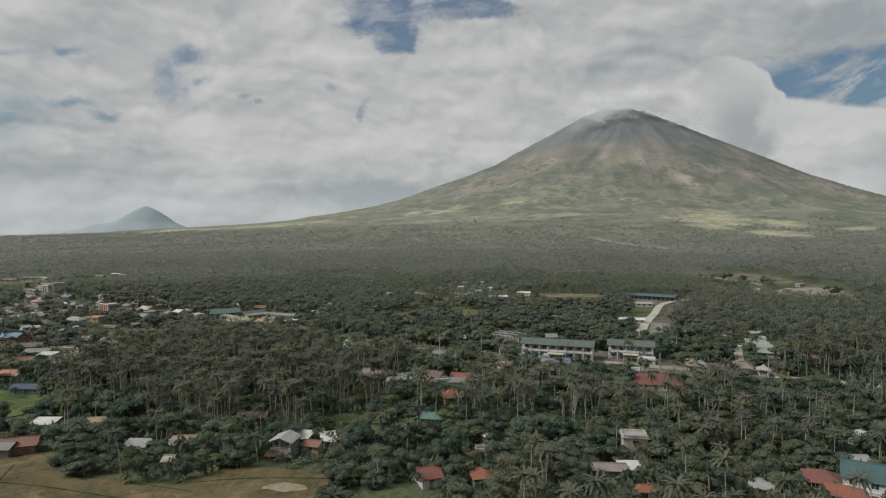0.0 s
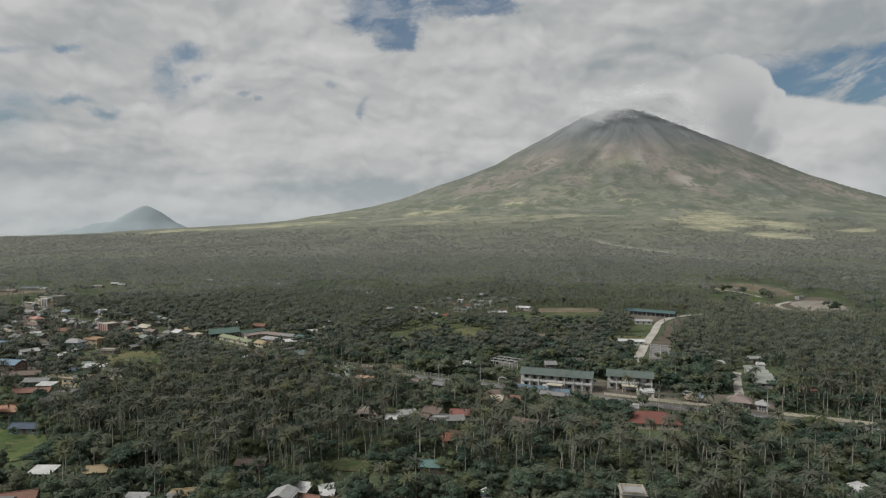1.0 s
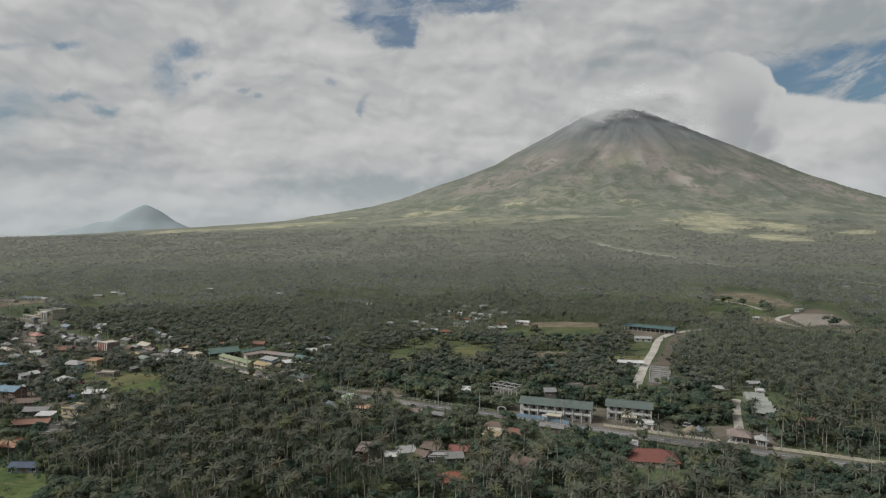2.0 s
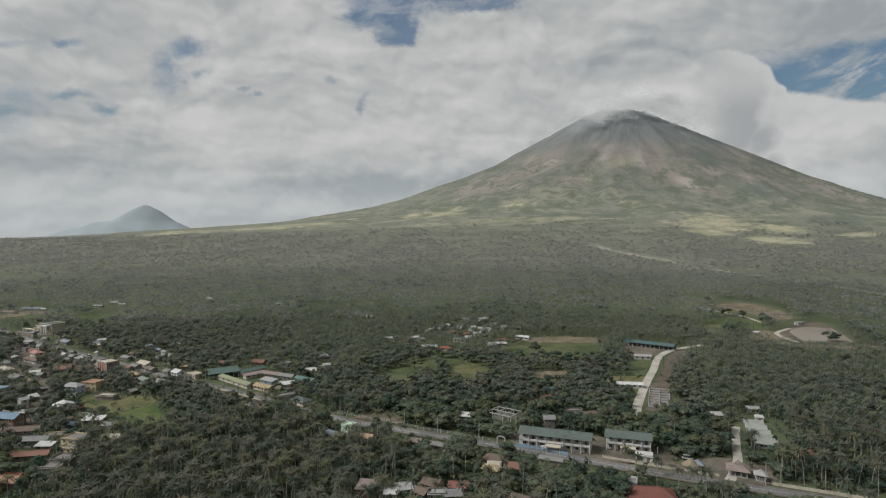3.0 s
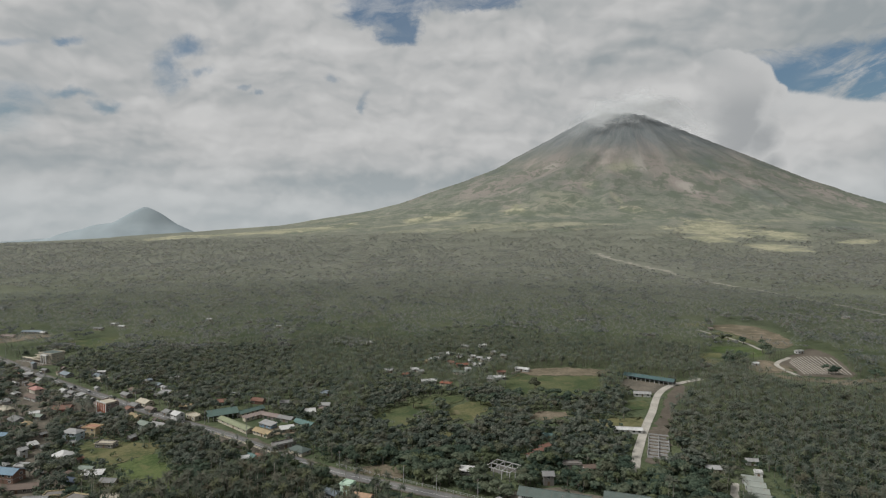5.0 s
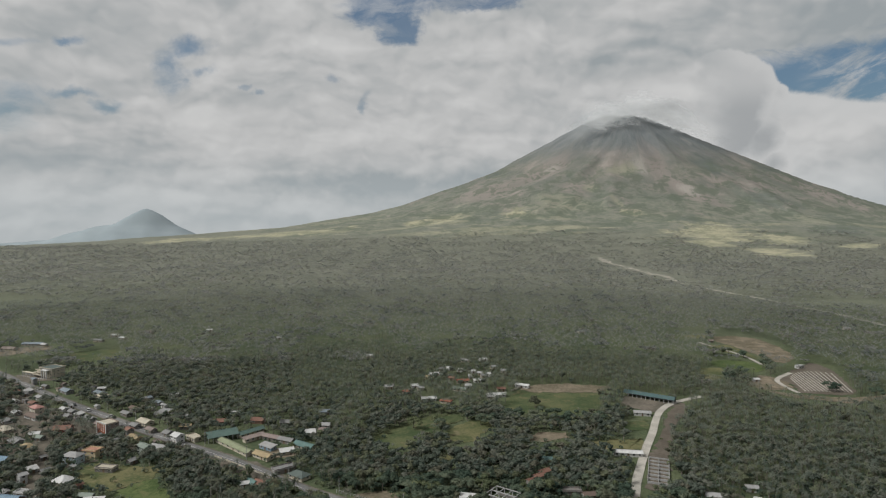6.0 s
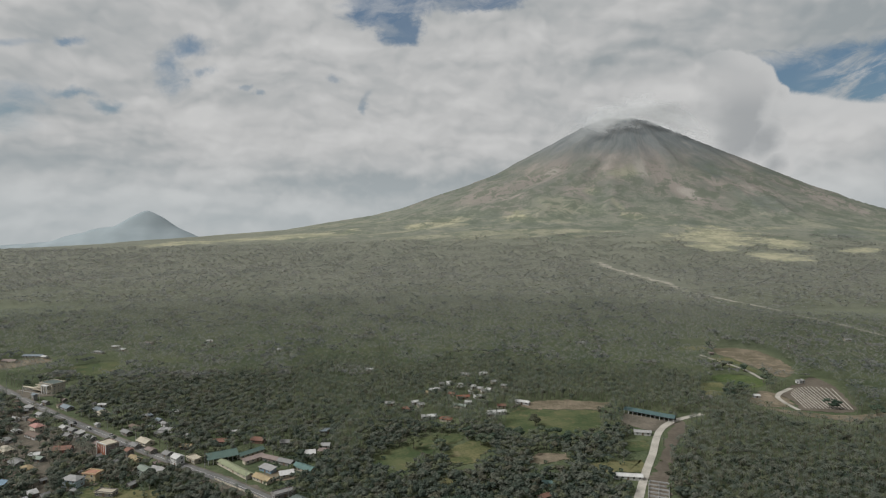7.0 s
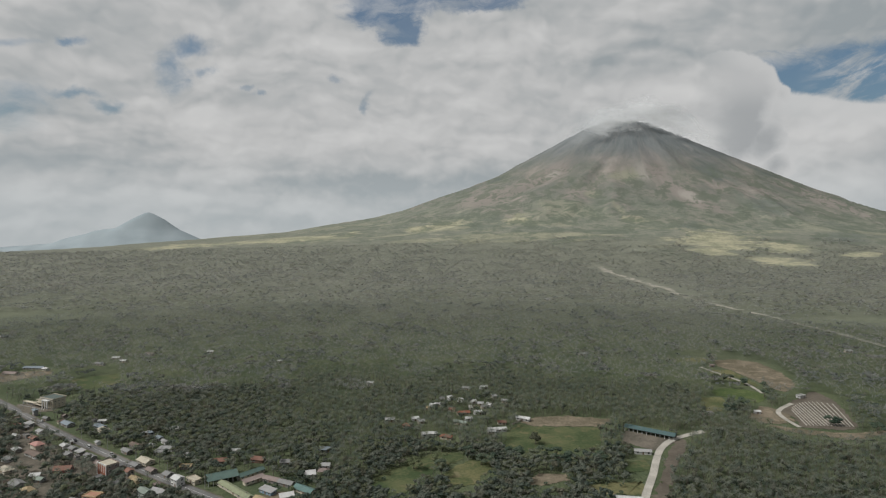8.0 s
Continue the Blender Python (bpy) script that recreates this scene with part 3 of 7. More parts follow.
patch("field_hollow", [(-3, 389), (8, 393), (10, 383), (-2, 380)], DRY, "small dry clearing in the trees", "field", seed=49)
patch("field_far_green", [(-426, 676), (-381, 702), (-354, 659), (-385, 633)], GRASS, "green clearing behind the village", "field", seed=15)
patch("field_clearing", [(-519, 699), (-472, 718), (-457, 701), (-491, 661)], SOIL, "bare brown clearing among the palms", "field", seed=41)
patch("field_school", [(139, 455), (160, 461), (153, 438), (133, 435)], GRASS, "lawn beside a low school block", "field", seed=16)
patch("field_yard", [(106, 416), (145, 421), (136, 401), (101, 402)], DRY, "yellowed yard before a long shed", "field", seed=17)
patch("field_fishpond", [(-44, 337), (-19, 333), (-19, 317), (-49, 327)], SOIL, "muddy plot beside the highway", "field", seed=18)
patch("field_thicket", [(-184, 324), (-162, 315), (-143, 313), (-129, 299), (-143, 295), (-167, 304)], GRASS, "rough grass with young banana plants", "field", seed=42, clear=False)
patch("bare_sand", [(-43, 138.5), (-40, 139.5), (-38, 141), (-35, 140), (-32, 139.5), (-31, 137), (-33, 135.5), (-37, 136), (-41, 136.5)], SAND, "pale bare sand in the rice field", "field", lift=0.32, seed=43, wobble=0.5)
patch("field_garden", [(-41, 194), (-17, 194), (-15, 185), (-40, 187)], GRASS, "grassy garden plot among trees", "field", seed=19)

for k, bund in enumerate(([(-121, 143), (-101, 140.5), (-80, 135), (-60, 128)], [(-93, 145.5), (-82, 144), (-69, 139.5), (-58, 136)], [(-60, 141), (-45, 144), (-25, 143)], [(-110, 152), (-99, 120), (-92, 95)])):
    road("field_bund", bund, 0.17, GRASS, "dark earthen bund across the rice field", lift=0.42, free=0, category="field bund", ragged=0.4)

HIGHWAY = [(-620, 722), (-439, 593), (-381, 549), (-312, 498), (-253, 459), (-206, 426), (-147, 390), (-114, 368), (-86, 345), (-55, 325), (-22, 309), (2, 298), (28, 287), (56, 274), (90, 256), (139, 235), (230, 196), (330, 150)]
DIRT = [(106, 322), (112, 343), (126, 375), (140, 406), (154, 433), (172, 476), (190, 500), (212, 514), (228, 522)]
road("road_highway", HIGHWAY, 3.6, ASPHALT, "grey two-lane asphalt highway through the village", free=5.0)
verge = smooth_line(HIGHWAY)
VERGES.append((verge * (1 - 9.0 / np.hypot(verge[:, 0], verge[:, 1]))[:, None], 5.0))
road("road_dirt", DIRT, 2.7, CONCRETE, "pale unpaved road curving to the palms", free=3)
road("road_gate", [(118, 244), (134, 267), (144, 291), (156, 315)], 2.0, CONCRETE, "pale concrete lane past a gate")
road("road_lane", [(-372, 545), (-330, 470), (-289, 424), (-256, 391), (-215, 300)], 2.2, YARD, "narrow dusty village lane")
road("road_farm", [(323, 752), (329, 724), (344, 680), (341, 638)], 2.0, CONCRETE, "pale farm track between the fields")
road("riverbed", [(548, 2130), (552, 2060), (536, 1960), (560, 1890), (556, 1800), (580, 1720), (578, 1640), (585, 1560), (572, 1460)], 12.0, GRAVEL, "broad pale stony wash below the volcano", lift=1.0, free=26, category="riverbed", ragged=0.9)
road("riverbed", [(572, 1460), (566, 1420), (574, 1370), (588, 1325), (596, 1280), (612, 1245), (622, 1195), (634, 1150), (632, 1100), (640, 1045), (644, 1000), (650, 950), (648, 900), (662, 840)], 5.0, GRAVEL, "dry stony riverbed winding through the woods", free=0.5, category="riverbed", ragged=0.95)


def far_mountain():
    """A low double cone on the horizon."""
    X, Y = np.meshgrid(np.linspace(-4200, -900, 120), np.linspace(4050, 4940, 60))
    dx, dy = X + 2353, (Y - 4750) * 2.6
    r, east = np.hypot(dx, dy), np.clip(0.5 + 0.5 * dx / (np.hypot(dx, dy) + 1), 0, 1)
    west_side = np.interp(r, [0, 35, 125, 260, 440, 620, 800, 1160, 1900], [290, 278, 232, 160, 130, 78, 26, -4, -60])
    east_side = np.interp(r, [0, 35, 121, 233, 367, 540, 800, 1900], [290, 276, 230, 156, 88, 22, -20, -60])
    z = west_side * (1 - east) + east_side * east + 5 * np.sin(X / 37 + np.sin(Y / 60)) * np.clip(r / 500, 0, 1)
    z = np.maximum(z, np.interp(X, [-4200, -3200, -2700, -900], [-8, -2, 30, -60]) - np.abs(Y - 4750) * 0.3)
    z = np.where(Y < 4100, -260.0, z)
    ob = new("backdrop_mountain", mesh_of("backdrop_mountain", np.stack([X, Y, z], -1).reshape(-1, 3), grid_faces(120, 60), FAR_HAZED_ROCK))
    ob.data.polygons.foreach_set("use_smooth", np.ones(len(ob.data.polygons), dtype=bool))
    tagged(ob, "distant mountain painted blue-grey for haze, under the clouds", "mountain", kind="structure")


far_mountain()

# ---- trees ----
def frond(rng, turn, rise, length, wide, segs, folded=True):
    """One arching palm leaf: two rows of leaflets folded along the midrib."""
    v, q = [], []
    for i in range(segs + 1):
        s = i / segs
        out = length * s * (1 - 0.18 * s * s)
        up = length * (rise * s - 0.6 * s * s)
        w = wide * (0.35 + 0.9 * s) * (1 - 0.75 * s * s)
        c, k = math.cos(turn), math.sin(turn)
        for side in (-1, 0, 1) if folded else (-1, 1):
            v.append((out * c - side * w * k, out * k + side * w * c, up - abs(side) * w * 0.5))
    for i in range(segs):
        a = 3 * i if folded else 2 * i
        if not folded:
            q.append((a, a + 1, a + 3, a + 2))
            continue
        q += [(a, a + 1, a + 4, a + 3), (a + 1, a + 2, a + 5, a + 4)]
    return np.array(v), np.array(q)


def join(pieces):
    v, q, k = [], [], 0
    for pv, pq in pieces:
        v.append(pv)
        q.append(pq + k)
        k += len(pv)
    return np.concatenate(v), np.concatenate(q)


def pole(p0, p1, r0, r1, sides=5):
    """A tapered round stick."""
    p0, p1 = np.asarray(p0, float), np.asarray(p1, float)
    d = (p1 - p0) / np.linalg.norm(p1 - p0)
    u = np.cross(d, (0.3, 0.9, 0.1))
    u /= np.linalg.norm(u)
    w = np.cross(d, u)
    t = np.arange(sides) * 2 * math.pi / sides
    ring = np.cos(t)[:, None] * u + np.sin(t)[:, None] * w
    i = np.arange(sides)
    return np.concatenate([p0 + ring * r0, p1 + ring * r1]), np.stack([i, (i + 1) % sides, (i + 1) % sides + sides, i + sides], 1)


def palm_model(seed, fronds, segs, sides, height=13.0, folded=True, wide=0.34):
    rng = np.random.default_rng(seed)
    lean = rng.normal(0, 0.5, 2)
    mid, top = np.array([lean[0] * 0.3, lean[1] * 0.3, height * 0.5]), np.array([lean[0], lean[1], height])
    trunk = join([pole((0, 0, -0.5), mid, 0.15, 0.11, sides), pole(mid, top, 0.11, 0.09, sides)]) if sides else None
    leaves = []
    for i in range(fronds):
        turn = 2.4 * i + rng.normal(0, 0.15)
        rise = 1.15 - 1.35 * (i / fronds) + rng.normal(0, 0.1)
        v, q = frond(rng, turn, rise, rng.uniform(2.4, 3.2), wide, segs, folded)
        leaves.append((v + top, q))
    return trunk, join(leaves)


G = (1 + 5 ** 0.5) / 2
ICO = np.array([(-1, G, 0), (1, G, 0), (-1, -G, 0), (1, -G, 0), (0, -1, G), (0, 1, G), (0, -1, -G), (0, 1, -G), (G, 0, -1), (G, 0, 1), (-G, 0, -1), (-G, 0, 1)]) / math.hypot(1, G)
ICO_FACES = np.array([(0, 11, 5), (0, 5, 1), (0, 1, 7), (0, 7, 10), (0, 10, 11), (1, 5, 9), (5, 11, 4), (11, 10, 2), (10, 7, 6), (7, 1, 8), (3, 9, 4), (3, 4, 2), (3, 2, 6), (3, 6, 8), (3, 8, 9), (4, 9, 5), (2, 4, 11), (6, 2, 10), (8, 6, 7), (9, 8, 1)])


def leafy_model(seed, leaves, size, sides, height=9.0, spread=4.0, low=0.55, lobes=6, core=0.8):
    """A broad tree: trunk, limbs and a ragged crown of leaf sprays round several dense lobes."""
    rng = np.random.default_rng(seed)
    heads = [(np.array([rng.normal(0, spread * 0.42), rng.normal(0, spread * 0.42), height * rng.uniform(low, 0.9)]), rng.uniform(0.38, 0.62) * spread) for _ in range(lobes)]
    sticks = []
    if sides:
        fork = np.array([0, 0, height * 0.42])
        sticks = [pole((0, 0, -0.5), fork, 0.3, 0.2, sides)]
        if sides > 3:
            sticks += [pole(fork, c, 0.16, 0.05, 3) for c, r in heads]
    pieces = [(c + ICO * r * core * rng.uniform(0.75, 1.1, (12, 1)) * (1, 1, 0.8), ICO_FACES) for c, r in heads] if core else []
    # more sprays on the larger lobes, most of them on the upper side
    share = np.array([r * r for c, r in heads])
    which = rng.choice(lobes, leaves, p=share / share.sum())
    c, r = np.array([h[0] for h in heads])[which], np.array([h[1] for h in heads])[which][:, None]
    d = rng.normal(0, 1, (leaves, 3))
    d /= np.linalg.norm(d, axis=1)[:, None]
    d[:, 2] = np.where(rng.random(leaves) < 0.75, np.abs(d[:, 2]), d[:, 2])
    at = c + d * r * rng.uniform(0.78, 1.08, (leaves, 1)) * (1, 1, 0.8)
    face = d + rng.normal(0, 0.5, (leaves, 3))
    face /= np.linalg.norm(face, axis=1)[:, None]
    u = np.cross(face, rng.normal(0, 1, (leaves, 3)))
    u /= np.linalg.norm(u, axis=1)[:, None]
    w = np.cross(face, u)
    s = size * rng.uniform(0.6, 1.4, (leaves, 1))
    v = np.stack([at - u * s - w * s * 0.6, at + u * s - w * s * 0.6 + face * s * 0.2, at + w * s * 1.3 - face * s * 0.15], 1).reshape(-1, 3)
    pieces.append((v, np.arange(leaves * 3).reshape(-1, 3)))
    return (join(sticks) if sticks else None), join(pieces)


def spread_copies(model, places, turns, sizes, talls):
    """Many copies of one model as arrays."""
    v, q = model
    c, s = np.cos(turns)[:, None], np.sin(turns)[:, None]
    x = (v[None, :, 0] * c - v[None, :, 1] * s) * sizes[:, None] + places[:, None, 0]
    y = (v[None, :, 0] * s + v[None, :, 1] * c) * sizes[:, None] + places[:, None, 1]
    z = v[None, :, 2] * talls[:, None] + places[:, None, 2]
    return np.stack([x, y, z], -1).reshape(-1, 3), (q[None] + (np.arange(len(places)) * len(v))[:, None, None]).reshape(-1, q.shape[1])


def set_tint(me, values):
    """One tint value for each tree, on all its corners."""
    me.attributes.new("tree_tint", "FLOAT", "POINT").data.foreach_set("value", np.asarray(values, np.float32))


def stand(name, models, places, seed, leaf, label, category, sized=(0.75, 1.25), tall=(0.7, 1.25), bark=None):
    """A wood too large to count, as one object with trunks and crowns."""
    rng = np.random.default_rng(seed)
    which = rng.integers(0, len(models), len(places))
    wood, green, tints = [], [], []
    for k, (trunk, crown) in enumerate(models):
        p = places[which == k]
        if not len(p):
            continue
        turns, sizes, talls = rng.uniform(0, 6.28, len(p)), rng.uniform(*sized, len(p)), rng.uniform(*tall, len(p))
        if trunk is not None:
            wood.append(spread_copies(trunk, p, turns, sizes, talls))
        green.append(spread_copies(crown, p, turns, sizes, talls))
        tints.append(np.repeat(rng.random(len(p)), len(crown[0])))
    top = tagged(new(name), label, category, kind="stuff")
    parts = [("crowns", green, leaf)] + ([("trunks", wood, bark or BARK)] if wood else [])
    for nm, data, mat in parts:
        v, q = join(data)
        ob = new(nm, mesh_of(nm, v, q, mat))
        ob.parent = top
        tagged(ob, kind="stuff")
        if nm == "crowns":
            set_tint(ob.data, np.concatenate(tints))
    return top


def jittered(x0, x1, y0, y1, step, seed):
    rng = np.random.default_rng(seed)
    X, Y = np.meshgrid(np.arange(x0, x1, step), np.arange(y0, y1, step))
    p = np.stack([X.ravel(), Y.ravel()], 1) + rng.uniform(-0.45, 0.45, (X.size, 2)) * step
    return p, rng


def wave(p, scale, seed):
    """Smooth uneven value between about -1 and 1 over the plan."""
    r = np.random.default_rng(seed)
    out = np.zeros(len(p))
    for k in range(5):
        a, ph, f = r.uniform(0, 6.28), r.uniform(0, 6.28), (0.6 + 0.5 * k) / scale
        out += np.sin((p[:, 0] * math.cos(a) + p[:, 1] * math.sin(a)) * f * 6.28 + ph)
    return out / 2.6


def free_of(p, pad=0.0):
    """Places on none of the fields, roads or house plots."""
    ok = np.ones(len(p), bool)
    for ring in OPEN:
        lo, hi = ring.min(0), ring.max(0)
        near = (p[:, 0] > lo[0]) & (p[:, 0] < hi[0]) & (p[:, 1] > lo[1]) & (p[:, 1] < hi[1])
        if near.any():
            k = np.where(near)[0]
            ok[k[inside(ring, p[k, 0], p[k, 1])]] = False
    for line, half in LINES + VERGES:
        for a, b in zip(line[:-1], line[1:]):
            d = b - a
            s = np.clip(((p - a) @ d) / (d @ d), 0, 1)
            ok &= np.hypot(*(p - a - s[:, None] * d).T) > half
    for (hx, hy, hr) in PLOTS + YARDS:
        ok &= np.hypot(p[:, 0] - hx, p[:, 1] - hy) > hr
    return ok


def in_sight(p, extra):
    """The wedge of country before the lookout, with a margin."""
    return (p[:, 1] > 95) & (np.abs(p[:, 0]) < 0.77 * p[:, 1] + extra)


def built_up(p):
    """How much the plan is village: few palms, more gardens."""
    return np.clip(1.3 - np.hypot((p[:, 0] + 270) / 150, (p[:, 1] - 430) / 120), 0, 1) + np.clip(1.2 - np.hypot((p[:, 0] - 60) / 140, (p[:, 1] - 320) / 110), 0, 1)


PALMS_NEAR = [palm_model(s, 27, 3, 4, wide=0.36) for s in (1, 2, 3)]
PALMS_MID = [palm_model(s, 14, 2, 3, folded=False, wide=0.36) for s in (4, 5, 6)]
PALMS_OUTER = [palm_model(s, 8, 1, 0, folded=False, wide=0.6) for s in (4, 5, 6)]
PALMS_FAR = [palm_model(s, 11, 1, 0, folded=False, wide=0.45) for s in (7, 8)]
LEAFY_FRONT = [leafy_model(s, 800, 0.2, 5, 7.5, 3.3, 0.22) for s in (11, 12, 13, 14, 21)]
LEAFY_NEAR = [leafy_model(s, 430, 0.25, 4, 8.0, 3.3, 0.4) for s in (11, 12, 13, 14)]
LEAFY_BACK = [leafy_model(s, 250, 0.36, 4, 8.0, 3.3, 0.45) for s in (22, 23, 24)]
LEAFY_MID = [leafy_model(s, 85, 0.48, 3, 8.0, 2.9, lobes=4) for s in (14, 15, 16)]
LEAFY_FAR = [leafy_model(s, 20, 1.1, 0, 8.0, 3.6, core=0) for s in (17, 18)]
SHRUBS = [leafy_model(s, 16, 0.45, 0, 1.8, 1.6, lobes=3, core=0) for s in (19, 20)]


def single_tree(name, model, leaf):
    """A tree as a thing with a trunk and a crown."""
    top = new(name)
    for nm, (v, q), mat in (("trunk", model[0], PALM_BARK if leaf is PALM else BARK), ("crown", model[1], leaf)):
        ob = new(nm, mesh_of(nm, v, q, mat))
        ob.parent = top
    set_tint(ob.data, np.zeros(len(ob.data.vertices)))
    return top


def single_trees(name, models, places, leaf, label, category, group, rng, sized, tall):
    first = [tagged(single_tree(name, m, leaf), label, category, group) for m in models]
    for i, p in enumerate(places):
        size = rng.uniform(*sized)
        m = Matrix.LocRotScale(p, Euler((0, 0, rng.uniform(0, 6.28))), (size, size, rng.uniform(*tall)))
        if i < len(first):
            first[i].matrix_basis = m
        else:
            made = copy_thing(first[i % len(first)], Matrix.Identity(4))
            made.matrix_basis = m


def plant():
    p, rng = jittered(-330, 330, 95, 400, 4.6, 21)
    q, _ = jittered(-620, 620, 180, 720, 4.5, 22)
    r, _ = jittered(-1050, 1050, 350, 1260, 6.0, 23)
    rings = []
    for pts, a, b in ((p, 0, 350), (q, 350, 700), (r, 700, 1260)):
        d = np.hypot(pts[:, 0], pts[:, 1])
        rings.append(pts[(d >= a) & (d < b)])
    p = np.concatenate(rings)
    p = p[in_sight(p, 40) & free_of(p)]
    d = np.hypot(p[:, 0], p[:, 1])
    # palms rule the plantations; broad trees fill the gardens and the hollows
    share = np.clip((d - 420) / 150, 0, 0.5) + 0.4 + 0.3 * wave(p, 160, 31)
    share = np.where((p[:, 0] > -150) & (p[:, 0] < -20) & (p[:, 1] > 175) & (p[:, 1] < 300), 0.8, share)
    share = np.where((p[:, 0] > 150) & (p[:, 1] > 260) & (p[:, 1] < 500), 0.8, share)
    share = np.where((p[:, 0] > -60) & (p[:, 0] < 150) & (p[:, 1] > 300) & (p[:, 1] < 480), 0.2, share)
    share = np.where((p[:, 0] > -420) & (p[:, 0] < -150) & (p[:, 1] > 440) & (p[:, 1] < 640), 0.62, share)
    share = np.where((d > 500) & ~((p[:, 0] < -150) & (p[:, 1] < 640)), np.maximum(share, 0.88), share)
    share = np.where((p[:, 0] < -95) & (p[:, 1] < 200), 0.04, share)
    share = np.where(p[:, 1] < 175, 0.15, share) - 0.3 * np.clip(built_up(p), 0, 1)
    is_palm = rng.random(len(p)) < share
    thin = rng.random(len(p)) > 0.1 * np.clip(built_up(p), 0, 1)
    p, d, is_palm = p[thin], d[thin], is_palm[thin]
    p = np.column_stack([p, land(p[:, 0], p[:, 1])])
    far = d + 60 * wave(p[:, :2], 160, 36) >= 700
    near, mid = d < 350, (d >= 350) & ~far
    front = p[:, 1] < 152
    single_trees("palm_tree", PALMS_NEAR, p[near & is_palm & (p[:, 1] < 172)][:220], PALM, "coconut palm with a slender grey trunk", "palm tree", "palms by the rice field", rng, (0.9, 1.25), (0.55, 1.0))
    single_trees("broadleaf_tree", LEAFY_FRONT, p[near & ~is_palm & front][:290], LEAF, "dense dark green tree by the rice field", "tree", "trees by the rice field", rng, (0.7, 1.15), (0.5, 0.95))
    stand("palm_grove", PALMS_NEAR, p[near & is_palm & (p[:, 1] >= 172)], 41, PALM, "coconut palms with grey trunks and drooping fronds", "palm trees", (0.95, 1.35), (0.7, 1.15), PALM_BARK)
    fore = p[:, 1] < 225
    stand("broadleaf_grove", LEAFY_NEAR, p[near & ~is_palm & ~front & fore], 42, LEAF, "dense dark green broadleaf trees between houses", "trees", (0.55, 1.55), (0.45, 1.05))
    stand("broadleaf_garden_trees", LEAFY_BACK, p[near & ~is_palm & ~fore], 50, LEAF, "broadleaf garden trees around the school", "trees", (0.55, 1.6), (0.5, 1.2))
    stand("palm_plantation", PALMS_MID, p[mid & is_palm], 43, MID_HAZE_LEAF, "wide coconut plantation covering the plain", "palm trees", (0.85, 1.15), (0.55, 0.8))
    stand("broadleaf_wood", LEAFY_MID, p[mid & ~is_palm], 44, MID_HAZE_LEAF, "broadleaf trees mixed into the plantation", "trees", (0.75, 1.3), (0.6, 1.05))
    stand("outer_palm_plantation", PALMS_OUTER, p[far & is_palm], 47, OUTER_HAZE_LEAF, "outer coconut plantation below the volcano", "palm trees", (1.05, 1.45), (0.8, 1.0))
    stand("outer_broadleaf_wood", LEAFY_FAR, p[far & ~is_palm], 48, OUTER_HAZE_LEAF, "broadleaf clumps in the outer plantation", "trees", (1.0, 1.6), (0.55, 1.1))
    # undergrowth and gardens
    s, rng = jittered(-330, 330, 95, 420, 3.6, 25)
    keep = in_sight(s, 20)
    for ring in OPEN:
        keep &= ~inside(ring, s[:, 0], s[:, 1]) | ((rng.random(len(s)) < 0.13 + 0.25 * ((s[:, 0] < -165) & (s[:, 1] > 325))) & (s[:, 1] > 200))
    for line, half in LINES:
        for a, b in zip(line[:-1], line[1:]):
            t = np.clip(((s - a) @ (b - a)) / ((b - a) @ (b - a)), 0, 1)
            keep &= np.hypot(*(s - a - t[:, None] * (b - a)).T) > half
    for hx, hy, hr in PLOTS[0::2]:
        keep &= np.hypot(s[:, 0] - hx, s[:, 1] - hy) > hr - 1.4
    keep &= rng.random(len(s)) < 0.85
    s = np.column_stack([s, land(s[:, 0], s[:, 1])])[keep]
    stand("undergrowth", SHRUBS, s, 49, LEAF, "low green shrubs and banana clumps in the gardens", "shrubs", (0.7, 1.6), (0.7, 2.2))
    # the far plain
    p, rng = jittered(-2300, 2300, 1150, 2750, 14.5, 22)
    p = p[in_sight(p, 40) & free_of(p) & (np.hypot(p[:, 0], p[:, 1]) >= 1260)]
    for cx, cy, ru, rv, angle in MEADOWS:
        c, s = math.cos(math.radians(angle)), math.sin(math.radians(angle))
        du, dv = (p[:, 0] - cx) * c + (p[:, 1] - cy) * s, (p[:, 1] - cy) * c - (p[:, 0] - cx) * s
        p = p[np.hypot(du / ru, dv / (rv + 12)) > 0.95 + 0.25 * wave(p, 90, 35)]
    z = land(p[:, 0], p[:, 1])
    keep = (z < 120 + 40 * wave(p, 300, 33)) & (rng.random(len(p)) < np.clip(1.55 - p[:, 1] / 3200, 0.45, 1))
    p = np.column_stack([p, z])[keep]
    is_palm = rng.random(len(p)) < 0.55 + 0.3 * wave(p[:, :2], 300, 34)
    stand("far_palm_wood", PALMS_FAR, p[is_palm], 45, FAR_HAZE_LEAF, "distant coconut woods merging into a carpet", "palm trees", (1.9, 2.8), (0.7, 1.0))
    stand("far_broadleaf_wood", LEAFY_FAR, p[~is_palm], 46, FAR_HAZE_LEAF, "distant broadleaf woods on the plain", "trees", (1.1, 1.8), (0.6, 1.1))


def lone_tree():
    """The single broad tree in the meadow."""
    top = tagged(single_tree("broadleaf_tree", leafy_model(61, 420, 0.55, 6, 9.0, 4.2), LEAF), "lone broad tree standing in the meadow", "tree")
    top.matrix_basis = pose(77, 489, float(land(77, 489)))


